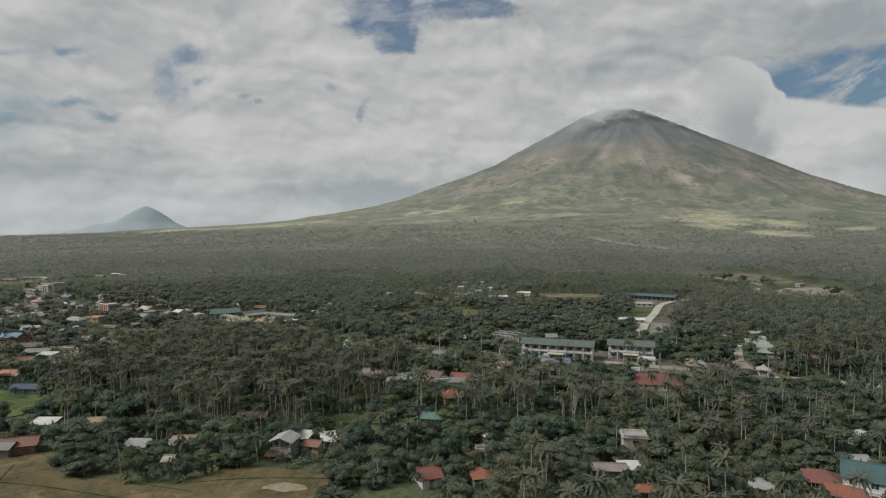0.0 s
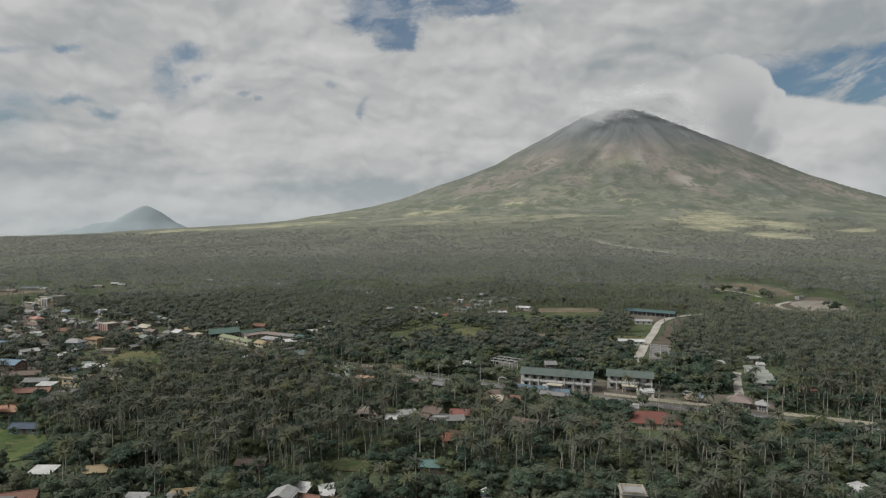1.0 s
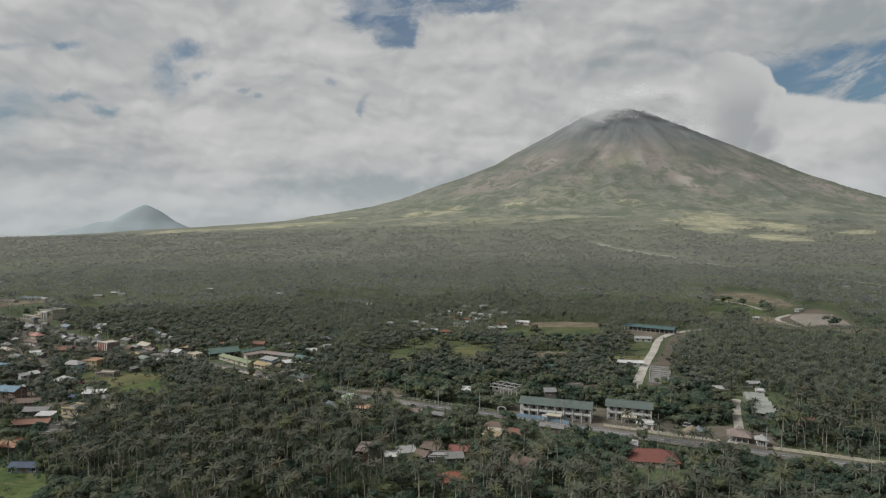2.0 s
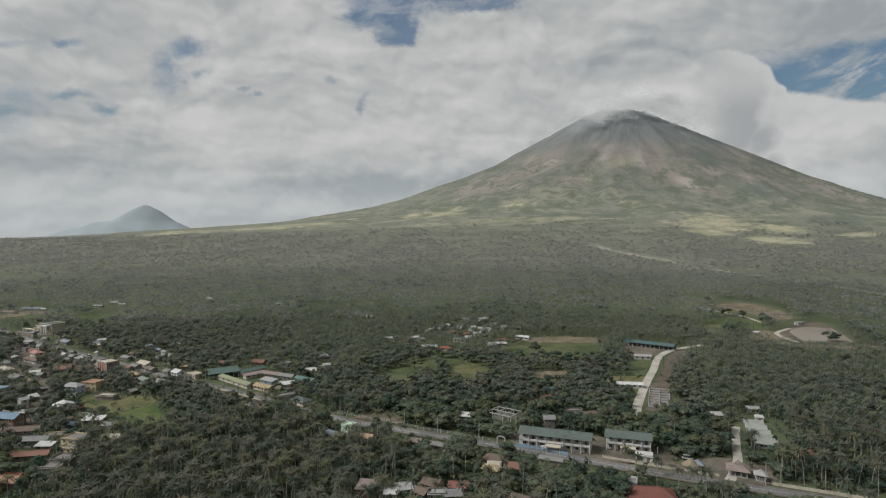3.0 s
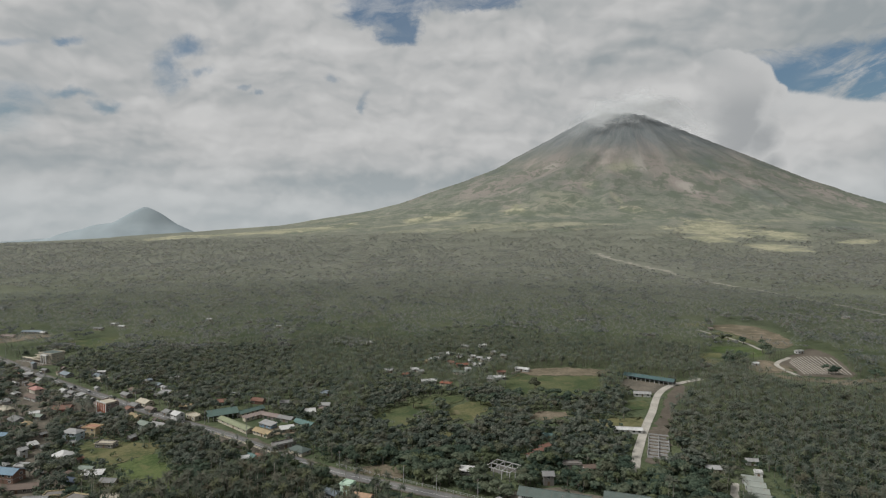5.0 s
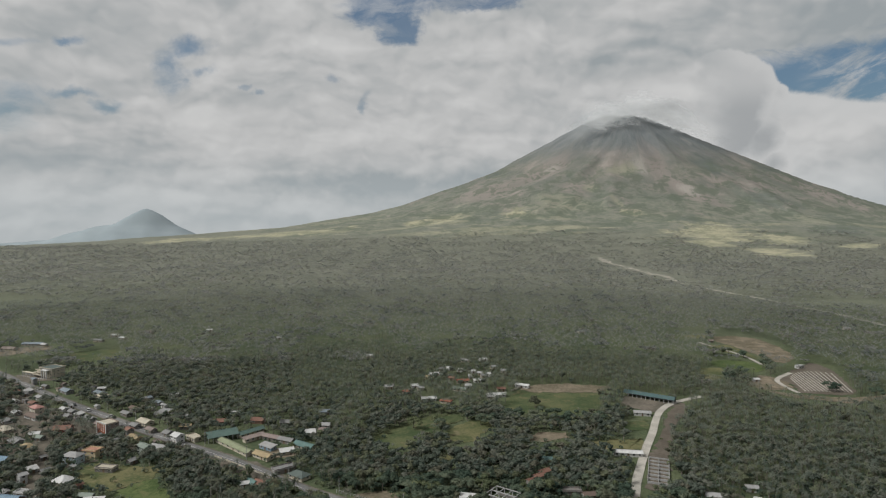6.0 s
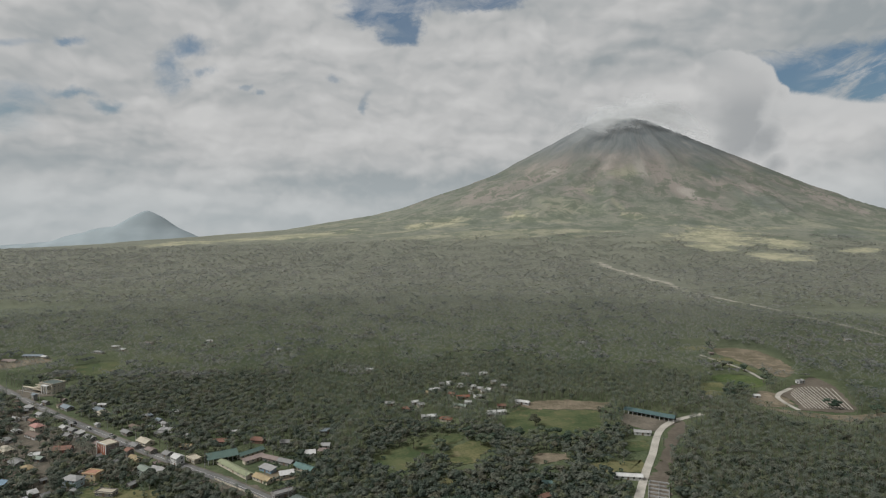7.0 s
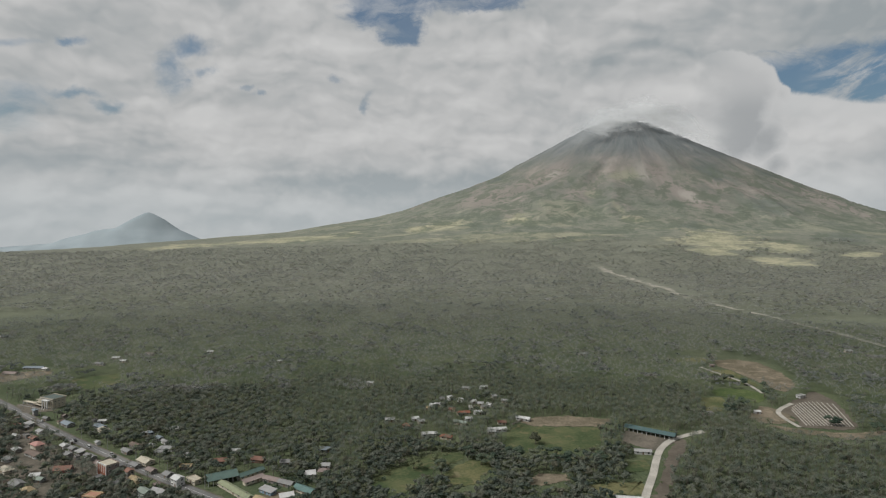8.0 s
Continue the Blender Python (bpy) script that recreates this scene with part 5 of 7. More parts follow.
house(-35.2, 161.0, -15, 5.6, 4.5, 1, "gable", "yellow", "rust", "low hut with a dull red roof", "house")
house(-31.2, 164.0, 0, 3, 2.4, 1, "shed", "grey", "white", "tiny lean-to with a white sheet roof", "shed")
house(-28.2, 230.3, -10, 9, 8, 2, "shed", "brick", "pinkgrey", "stilted brown house with a pale roof", "house")
house(-28.1, 229.7, -10, 9, 5, 1, "shed", "raw", "rust", "rusty lean-to roof", "shed")
house(-14.3, 236.5, 15, 9, 8, 1, "gable", "cream", "pale", "house with a pale gabled roof", "house")
house(-19.1, 231.5, 0, 6, 5, 1, "shed", "white", "white", "white lean-to", "shed")
house(-7.0, 232.2, -30, 6, 7, 1, "gable", "bluegrey", "brown", "blue-grey gabled cottage", "house")
house(-3.2, 240.3, -30, 9, 8, 1, "gable", "cream", "brown", "brown-roofed cottage", "house")
house(-1.1, 230.7, 0, 9, 6, 1, "flat", "grey", "pale", "low house with a pale flat roof", "house")
house(7.5, 237.8, -10, 9.5, 7, 1, "gable", "raw", "red", "red-roofed cottage", "house")
house(5.2, 229.7, 5, 8, 5, 1, "shed", "grey", "grey", "grey lean-to before the red-roofed cottage", "shed")
house(3.6, 210.4, 20, 11, 9, 1, "hip", "cream", "orangered", "house with a bright orange-red roof", "house")
house(-2.1, 185.0, -8, 11, 6, 1, "gable", "raw", "teal", "hut with a faded teal roof", "house")
house(23.6, 259.0, -15, 7, 6, 1, "gable", "cream", "cream", "small cream-roofed house", "house")
house(-3.6, 141.0, 20, 6, 8, 1, "gable", "white", "redbrown", "white house with a long red roof", "house")
house(11.3, 156.0, 0, 7, 4, 1, "flat", "white", "rust", "white walled yard house", "house")
house(9.2, 140.0, 12, 6, 5, 1, "shed", "raw", "orangered", "hut with an orange-red sheet roof", "house")
house(40.1, 144.7, -5, 10, 5, 1, "gable", "raw", "pinkgrey", "hut with a dull pink roof", "house")
house(45.6, 132.4, 0, 7, 4, 1, "hip", "raw", "orangered", "small orange-roofed hut", "house")
house(45.8, 145.1, 0, 6, 4, 1, "shed", "grey", "white", "white sheet-roofed shed", "shed")
house(88.6, 138.5, -25, 9, 9, 1, "hip", "raw", "redbrown", "house with a weathered dark red roof", "house")
house(88.3, 129.8, -25, 8.5, 5.5, 1, "shed", "raw", "orangered", "low annex under a bright orange sheet roof", "house")
house(97.0, 133.2, -35, 15, 13, 2, "gable", "white", "darkteal", "white two-storey house with a dark teal roof", "house")
house(72.3, 134.1, -30, 6, 5, 1, "shed", "grey", "pale", "shack with a pale sheet roof", "shed")
house(117.9, 167.2, 20, 7, 5, 1, "shed", "grey", "white", "shack with a white sheet roof", "shed")
house(104.3, 149.9, 0, 6, 5, 1, "gable", "grey", "pale", "small pale-roofed shack", "house")
house(51.2, 159.1, -8, 8, 7, 2, "flat", "cream", "pale", "cream two-storey block house", "house")
house(-115.1, 161.6, 20, 11, 8, 1, "gable", "brick", "rust", "shack with a rusty patched roof", "house")
house(-117.9, 159.0, 0, 8, 6, 1, "gable", "raw", "grey", "grey-roofed shack", "house")
house(-82.6, 160.4, 0, 7, 5, 1, "shed", "grey", "pale", "shack with a pale sheet roof", "house")
house(-73.5, 161.7, -20, 4, 3, 1, "shed", "grey", "grey", "small grey lean-to", "house")
house(-68.5, 150.1, 0, 4, 4, 1, "gable", "cream", "cream", "small cream shack", "house")
house(-120.1, 179.5, 0, 8, 5, 1, "shed", "grey", "white", "white-roofed shack", "house")
house(-71.0, 164.8, 10, 8, 5, 1, "gable", "raw", "ochre", "thatch-brown shack", "house")
house(-103.2, 180.9, 10, 10, 6, 1, "gable", "raw", "ochre", "long shack with a straw-coloured roof", "house")
house(-59.4, 186.3, 0, 11, 6, 1, "gable", "raw", "brown", "brown-roofed shack under palms", "house")
house(-153.1, 220.7, 0, 14, 6, 1, "gable", "bluegrey", "navy", "dark blue-roofed house beside the paddy", "house")
house(31.7, 224.7, -30, 12, 9, 1, "gable", "raw", "brown", "brown-roofed house in the trees", "house")
house(-176.0, 245.4, 0, 9, 6, 1, "gable", "raw", "orangered", "house with an orange-red roof", "house")
house(151.9, 329.9, -10, 12, 6, 1, "gable", "cream", "pale", "low white and red house in the trees", "house")
house(177.6, 340.2, -10, 8, 5, 1, "gable", "white", "pale", "pale-roofed hut in the palms", "house")
house(167.6, 273.5, 0, 8, 6, 1, "gable", "brick", "rust", "red hut in the trees", "house")
house(158.8, 471.9, -10, 16, 6, 1, "gable", "white", "pale", "white school block with a pale roof", "school block")
house(122.6, 391.0, -8, 23, 6, 1, "gable", "white", "white", "long white-roofed shed", "shed")
house(300.4, 571.8, 0, 7, 5, 1, "gable", "white", "white", "white tent-roofed hut at the field", "hut")
house(338.2, 753.5, 0, 7, 5, 1, "gable", "raw", "pinkgrey", "farm hut at the field corner", "hut")
house(373.0, 624.0, 25, 11, 6, 1, "flat", "white", "pale", "white sheet-covered nursery shed", "shed")
house(251.1, 566.7, 0, 12, 5, 1, "flat", "raw", "pale", "low farm shed by the green field", "shed")
house(-24.4, 546.4, 15, 8, 6, 1, "gable", "white", "white", "white-roofed hamlet house among palms", "house")
house(-18.9, 538.8, 25, 7, 6, 1, "gable", "cream", "pale", "pale-roofed hamlet house among palms", "house")
house(-30.4, 528.0, -23, 9, 6, 1, "hip", "cream", "orangered", "red-roofed hamlet house among palms", "house")
house(-10.4, 507.5, 10, 16, 6, 1, "gable", "white", "white", "white-roofed hamlet house among palms", "house")
house(4.0, 500.9, -20, 12, 6, 1, "hip", "cream", "orangered", "red-roofed hamlet house among palms", "house")
house(18.4, 604.1, -25, 7, 6, 1, "gable", "white", "white", "white-roofed hamlet house among palms", "house")
house(8.2, 610.1, 29, 7, 6, 1, "shed", "white", "white", "white-roofed hamlet house among palms", "house")
house(-4.3, 588.8, -5, 7, 6, 1, "gable", "cream", "pale", "pale-roofed hamlet house among palms", "house")
house(-9.7, 583.7, -15, 6, 6, 1, "shed", "white", "white", "white-roofed hamlet house among palms", "house")
house(-13.9, 576.2, -11, 6, 6, 1, "gable", "cream", "ochre", "ochre-roofed hamlet hut among palms", "house")
house(31.2, 598.7, 16, 6, 6, 1, "gable", "white", "white", "white-roofed hamlet house among palms", "house")
house(38.1, 591.5, -13, 7, 6, 1, "gable", "cream", "pale", "pale-roofed hamlet house among palms", "house")
house(33.9, 565.2, 12, 9, 6, 1, "gable", "white", "white", "white-roofed hamlet house among palms", "house")
house(20.0, 563.3, 10, 15, 6, 1, "gable", "cream", "orangered", "red-roofed hamlet house among palms", "house")
house(24.2, 547.3, 13, 7, 6, 1, "gable", "white", "white", "white-roofed hamlet house among palms", "house")
house(44.6, 649.7, 22, 10, 6, 1, "gable", "white", "white", "white-roofed hamlet house among palms", "house")
house(25.5, 644.9, -15, 11, 6, 1, "gable", "cream", "pale", "pale-roofed hamlet house among palms", "house")
house(46.3, 588.0, -28, 6, 6, 1, "gable", "white", "white", "white-roofed hamlet house among palms", "house")
house(53.0, 616.5, 28, 6, 6, 1, "gable", "cream", "pale", "pale-roofed hamlet house among palms", "house")
house(62.6, 601.2, -19, 7, 6, 1, "gable", "cream", "pale", "pale-roofed hamlet house among palms", "house")
house(40.4, 582.5, 22, 6, 6, 1, "gable", "cream", "grey", "grey-roofed hamlet house among palms", "house")
house(-47.3, 542.8, 0, 11, 6, 1, "gable", "cream", "pale", "pale-roofed hamlet house among palms", "house")
house(16.7, 536.4, -25, 15, 6, 1, "gable", "cream", "sage", "green-roofed hamlet hall among palms", "house")
house(28.7, 579.2, -5, 6, 6, 1, "shed", "white", "white", "white-roofed hamlet house among palms", "house")
house(48.1, 519.5, 10, 20, 6, 1, "gable", "white", "white", "white-roofed hamlet house among palms", "house")
house(42.8, 513.9, 0, 9, 6, 1, "gable", "cream", "pale", "pale-roofed hamlet house among palms", "house")
house(74.4, 548.3, -28, 16, 6, 1, "gable", "white", "white", "white-roofed hamlet house among palms", "house")
house(0.1, 607.5, -9, 6, 6, 1, "gable", "cream", "grey", "grey-roofed hamlet house among palms", "house")
house(9.5, 573.2, -10, 7, 6, 1, "gable", "cream", "rust", "rust-roofed hamlet house among palms", "house")
house(53.7, 537.1, 6, 9, 6, 1, "gable", "cream", "rust", "rust-roofed hamlet house among palms", "house")
house(-80.0, 663.6, 15, 9, 6, 1, "gable", "cream", "white", "lone white-roofed house in the plantation", "house")
house(-315.7, 812.2, 0, 9, 6, 1, "gable", "cream", "white", "white-roofed farmhouse in the plantation", "house")
house(-423.2, 774.2, 5, 12, 6, 1, "gable", "cream", "white", "white-roofed farm building in the woods", "house")
house(-404.9, 757.8, -10, 10, 6, 1, "gable", "cream", "white", "white-roofed farmhouse in the woods", "house")
house(189.3, 813.4, 10, 12, 6, 1, "gable", "cream", "pale", "pale-roofed farmhouse in the plantation", "house")
house(-492.9, 720.8, 0, 30, 9, 1, "gable", "cream", "bluegrey", "long blue-grey warehouse roof", "house")
house(-502.7, 694.8, -10, 22, 9, 1, "gable", "cream", "pinkgrey", "long pinkish warehouse roof", "house")
house(-476.2, 716.3, -20, 9, 6, 1, "gable", "cream", "white", "white hut beside the warehouse", "house")
house(-663.6, 901.1, 5, 14, 8, 1, "gable", "cream", "white", "white-roofed building in the woods", "house")
house(-207.5, 762.0, 15, 7, 5, 1, "gable", "cream", "white", "white hut in the plantation", "house")
house(230.2, 1332.5, -20, 14, 7, 1, "gable", "cream", "pale", "pale roof in the far plantation", "house")
house(-390.9, 796.2, -15, 14, 7, 1, "gable", "cream", "pinkgrey", "pinkish roof in the far woods", "house")
house(-426.5, 742.9, -15, 16, 6, 1, "gable", "cream", "pale", "pale farm roof in the woods", "house")
house(568.6, 842.1, 0, 12, 6, 1, "gable", "cream", "pale", "pale farm roof", "house")


# the terraced pens behind the gate lane
OPEN.append(np.array([(148, 276), (168, 270), (182, 318), (178, 332), (162, 330)], float))
for i in range(5):
    s = i / 4
    house(165 - 9 * s, 315 - 30 * s, -21, 9.6, 4.2, 1, "shed", "pale", "palesage", "low pen with a long pale grey-green roof", "pen", "stepped pens", size=0.95)
house(173, 324, -21, 5, 4.5, 1, "flat", "white", "white", "small white block above the stepped pens", "block")
# the market and school grounds beside the highway
PLOTS += [(81, 214, 13), (127, 238, 13), (104, 240, 11), (55, 270, 12), (-150, 180, 11), (-162, 186, 10), (-120, 183, 8), (-28, 178, 9), (-12, 176, 6), (-20, 177, 6)]
house(-138.5, 400.5, -41, 42, 5.5, 1, "gable", "cream", "palegreen", "very long low building with a pale green roof", "market hall", size=0.95)
house(-114, 384.5, -35, 15, 6, 1, "gable", "cream", "ochre", "hall with a dull ochre roof", "hall", size=0.95)
house(-136, 427, 50, 20, 6, 1, "gable", "cream", "green", "school block with a green roof", "school block", size=0.95)
house(-130, 416, 48, 16, 4, 1, "shed", "cream", "pinkgrey", "low cream stalls behind the school block", "stalls", size=0.95)
house(-117.5, 416.5, -25, 13, 5.5, 1, "gable", "raw", "pinkgrey", "row of grey-pink stalls", "stalls", size=0.95)
house(-106, 411, -25, 12, 5.5, 1, "gable", "raw", "grey", "row of grey stalls", "stalls", size=0.95)
house(-91, 401, -35, 17, 7, 1, "gable", "cream", "teal", "school block with a teal roof", "school block", size=0.95)
house(-115.5, 399.5, -33, 12, 5, 1, "shed", "blue", "pale", "stall with blue walls and a pale roof", "stalls", size=0.95)
house(-171.5, 415.5, -39, 12, 6, 1, "flat", "cream", "cream", "cream arcaded building at the market gate", "arcade", size=0.95)
house(81, 230, -8, 20, 12, 1, "hip", "cream", "redbrown", "wide cream hall with a dull red hipped roof", "hall", size=0.95)


YARDS += [(-160, 312, 13), (-145, 306, 12), (-175, 317, 12), (-150, 300, 11), (-166, 303, 10), (153, 461, 9), (160, 460, 9), (147, 452, 8), (117, 380, 8), (125, 379, 8), (110, 378, 7)]


def village_fill():
    """Small houses crowding the lanes of the village."""
    rng = np.random.default_rng(77)
    looks = [("gable", "raw", "grey", "house with a weathered grey roof"), ("gable", "white", "pale", "white house with a pale metal roof"), ("gable", "raw", "rust", "house with a rusty roof"),
             ("hip", "cream", "brown", "cream house with a brown hipped roof"), ("shed", "grey", "white", "hut with a white sheet roof"), ("gable", "grey", "bluegrey", "house with a blue-grey roof"),
             ("gable", "raw", "pinkgrey", "house with a faded pinkish roof"), ("flat", "grey", "raw", "grey flat-roofed concrete house")]
    line = smooth_line(HIGHWAY)
    made = 0
    for _ in range(5000):
        if made >= 120:
            break
        x, y = rng.uniform(-440, -190), rng.uniform(305, 560)
        gap = np.min(np.hypot(line[:, 0] - x, line[:, 1] - y))
        below = y < np.interp(x, [-439, -312, -206, -147], [593, 498, 426, 390])
        if gap < 9 or (gap > 45 and not below) or (below and gap > 170):
            continue
        if any(math.hypot(x - a, y - b) < r + (3.0 if made < 70 else 1.2) for a, b, r in PLOTS[0::2]) or any(bool(inside(ring, np.array([x]), np.array([y]))[0]) for ring in OPEN):
            continue
        if any(np.min(np.hypot(q[:, 0] - x, q[:, 1] - y)) < h + 5 for q, h in LINES[:4]):
            continue
        roof, wall, tint, label = looks[int(rng.integers(len(looks)))]
        w, d = (rng.uniform(6, 11), rng.uniform(4.5, 7.5)) if made < 70 else (rng.uniform(3.5, 6.5), rng.uniform(3, 5))
        house(round(x, 1), round(y, 1), round(-35 + rng.choice([0, 90]) + rng.normal(0, 8)), round(w, 1), round(d, 1), 1 if rng.random() < 0.85 else 2, roof, wall, tint, label + " in the village", "house", "village houses", size=0.64)
        made += 1


village_fill()
patch("village_ground", [(-440, 575), (-380, 530), (-312, 480), (-250, 442), (-200, 410), (-205, 385), (-228, 372), (-232, 345), (-200, 322), (-185, 290), (-215, 275), (-260, 330), (-320, 400), (-420, 520)], YARD, "trodden earth between the village houses", "yard", lift=0.12, seed=37, clear=False)
patch("roadside_ground", [(-150, 396), (-112, 374), (-84, 352), (-92, 338), (-120, 356), (-156, 380)], YARD, "dusty roadside by the market", "yard", lift=0.12, seed=38, clear=False)


def school(x, y, turn, w, d, label):
    """Two storeys with open galleries, white columns and a green roof."""
    top = new("school_building")
    top.matrix_basis = pose(x, y, float(land(x, y)), 0, 0, turn)
    tagged(top, label, "school")
    part("wall", boxes((-w / 2, w / 2, -d / 2 + 2, d / 2, -0.8, 7.0)), wall_paint("white"), top)
    part("gallery_floor", boxes((-w / 2, w / 2, -d / 2, -d / 2 + 1.99, 3.3, 3.6), (-w / 2, w / 2, -d / 2 - 0.3, -d / 2 + 1.99, -0.5, 0.15)), wall_paint("pale"), top)
    part("parapet", boxes((-w / 2, w / 2, -d / 2, -d / 2 + 0.12, 3.6, 4.5)), wall_paint("white"), top)
    n = int(w / 4)
    col = ready("column", boxes((-0.2, 0.2, -0.2, 0.2, -0.5, 7.0)), wall_paint("white"))
    for i in range(n + 1):
        fit_part("column", col, top, -w / 2 + 0.2 + (w - 0.4) * i / n, -d / 2 - 0.05, 0)
    for s in (0, 1):
        for i in range(n):
            at = -w / 2 + w * (i + 0.5) / n
            if i % 3 == 1:
                fit_part("door", DOOR, top, at, -d / 2 + 2, 3.6 * s + 0.16)
            else:
                add_window(top, at, -d / 2 + 2, 3.6 * s + 1.2, 0)
        add_window(top, w / 2, 1, 3.6 * s + 1.2, 90)
    part("roof", roof_shape(w, d, 7.0, "gable", 1.9, 0.8), roof_paint("dullgreen"), top)
    part("porch", boxes((-3.5, 3.5, -d / 2 - 4, -d / 2 - 0.3, 3.0, 3.3), (-3.3, -3.0, -d / 2 - 3.8, -d / 2 - 3.5, -0.5, 3.0), (3.0, 3.3, -d / 2 - 3.8, -d / 2 - 3.5, -0.5, 3.0)), wall_paint("cream"), top, "cream entrance canopy")
    clear_plot(x, y, w, d + 6)


school(55, 285, -19, 33, 9.5, "white two-storey school with a dark green roof")
school(89, 282.5, -18, 20, 8, "white school wing with a dark green roof")


def shop_house():
    """A tall narrow shop: grey-pink sides, orange and white street front."""
    top = house(-238.5, 428.0, 56, 9, 13, 3, "flat", "pinkgrey", "cream", "tall shop house with an orange and white front", "shop", size=1.0)
    part("facade", boxes((-4.62, -4.51, -5.6, 5.6, 0.0, 8.6)), wall_paint("orangered"), top, "orange painted street front")
    for y0 in (-6.5, 5.7):
        part("pilaster", boxes((-4.8, -4.51, y0, y0 + 0.8, -0.5, 9.1)), wall_paint("white"), top, "white corner pilaster")
    part("cornice", boxes((-4.9, -4.51, -5.69, 5.69, 8.61, 9.2)), wall_paint("white"), top, "white top band")
    for y0 in (-3.2, 0.0, 3.2):
        part("sign_band", boxes((-4.7, -4.63, y0 - 0.25, y0 + 0.25, 3.0, 8.2)), wall_paint("white"), top, "white upright band")


shop_house()


def water_tank(x, y):
    """A round tank under a pale cap on a dark braced stand."""
    top = new("water_tank")
    top.matrix_basis = pose(x, y, float(land(x, y)))
    tagged(top, "white-capped dark water tank on a steel stand", "water tank")
    for sx in (-0.9, 0.9):
        for sy in (-0.9, 0.9):
            part("leg", boxes((sx - 0.08, sx + 0.08, sy - 0.08, sy + 0.08, -0.5, 2.8)), STEEL, top)
    part("platform", boxes((-1.2, 1.2, -1.2, 1.2, 2.8, 2.95)), WOOD, top)
    bm = bmesh.new()
    bmesh.ops.create_cone(bm, cap_ends=True, segments=18, radius1=1.05, radius2=1.05, depth=1.5, matrix=Matrix.Translation((0, 0, 3.7)))
    part("tank", bm, wall_paint("navy"), top)
    bm = bmesh.new()
    bmesh.ops.create_cone(bm, cap_ends=True, segments=18, radius1=1.45, radius2=0.3, depth=0.7, matrix=Matrix.Translation((0, 0, 4.8)))
    part("cap", bm, wall_paint("white"), top)
    clear_plot(x, y, 3, 3)


water_tank(12.0, 161.5)


def near_house():
    """The open-fronted two-storey house by the rice field."""
    top = new("house")
    top.matrix_basis = pose(-42.2, 158.5, float(land(-42, 158)), 0, 0, -9) @ Matrix.Diagonal((0.72, 0.74, 0.8, 1))
    tagged(top, "grey two-storey house with an open balcony front", "house")
    part("wall", boxes((-4, 4, -2, 4, -0.6, 6.2), (-4, -3.8, -4, -2, -0.6, 3.0), (3.8, 4, -4, -2, -0.6, 6.2)), wall_paint("grey"), top)
    part("balcony_floor", boxes((-4, 4, -4.1, -2.02, 2.95, 3.2)), wall_paint("pale"), top)
    rail = boxes((-4, 3.8, -4.08, -4.0, 4.05, 4.15))
    for i in range(14):
        box(rail, -3.95 + i * 0.59, -3.9 + i * 0.59, -4.07, -4.01, 3.2, 4.05)
    part("balcony_rail", rail, wall_paint("white"), top, "white balcony rail")
    for x in (-3.9, -0.2, 3.7):
        part("post", boxes((x, x + 0.2, -4.05, -3.85, 3.2, 6.2)), wall_paint("white"), top)
    roof = bmesh.new()
    slab(roof, [(-4.7, -4.8, 5.9), (0, -4.8, 7.5), (0, 4.7, 7.5), (-4.7, 4.7, 5.9)], 0.14)
    slab(roof, [(0, -4.8, 7.5), (4.7, -4.8, 5.9), (4.7, 4.7, 5.9), (0, 4.7, 7.5)], 0.14)
    part("roof", roof, roof_paint("pale"), top, "pale grey gabled metal roof")
    gable = bmesh.new()
    slab(gable, [(-4, -4.02, 6.2), (4, -4.02, 6.2), (0, -4.0, 7.35)], 0.02)
    part("gable", gable, wall_paint("raw"), top)
    lean = bmesh.new()
    slab(lean, [(-4.8, -7.0, 2.1), (3.6, -7.0, 2.1), (3.6, -4.1, 2.9), (-4.8, -4.1, 2.9)], 0.1)
    part("lean_to_roof", lean, roof_paint("rust"), top, "rusty red lean-to roof")
    for x in (-4.6, -0.8, 3.3):
        part("lean_to_post", boxes((x, x + 0.15, -6.9, -6.75, -0.5, 2.1)), WOOD, top)
    for x in (-2.2, 1.8):
        add_window(top, x, -2, 4.2, 0)
    fit_part("door", DOOR, top, 0, -2, 0.05)
    add_window(top, 4, 1.5, 4.2, 90)
    add_window(top, 4, 1.0, 1.0, 90)
    clear_plot(-42, 158, 8, 8)


near_house()


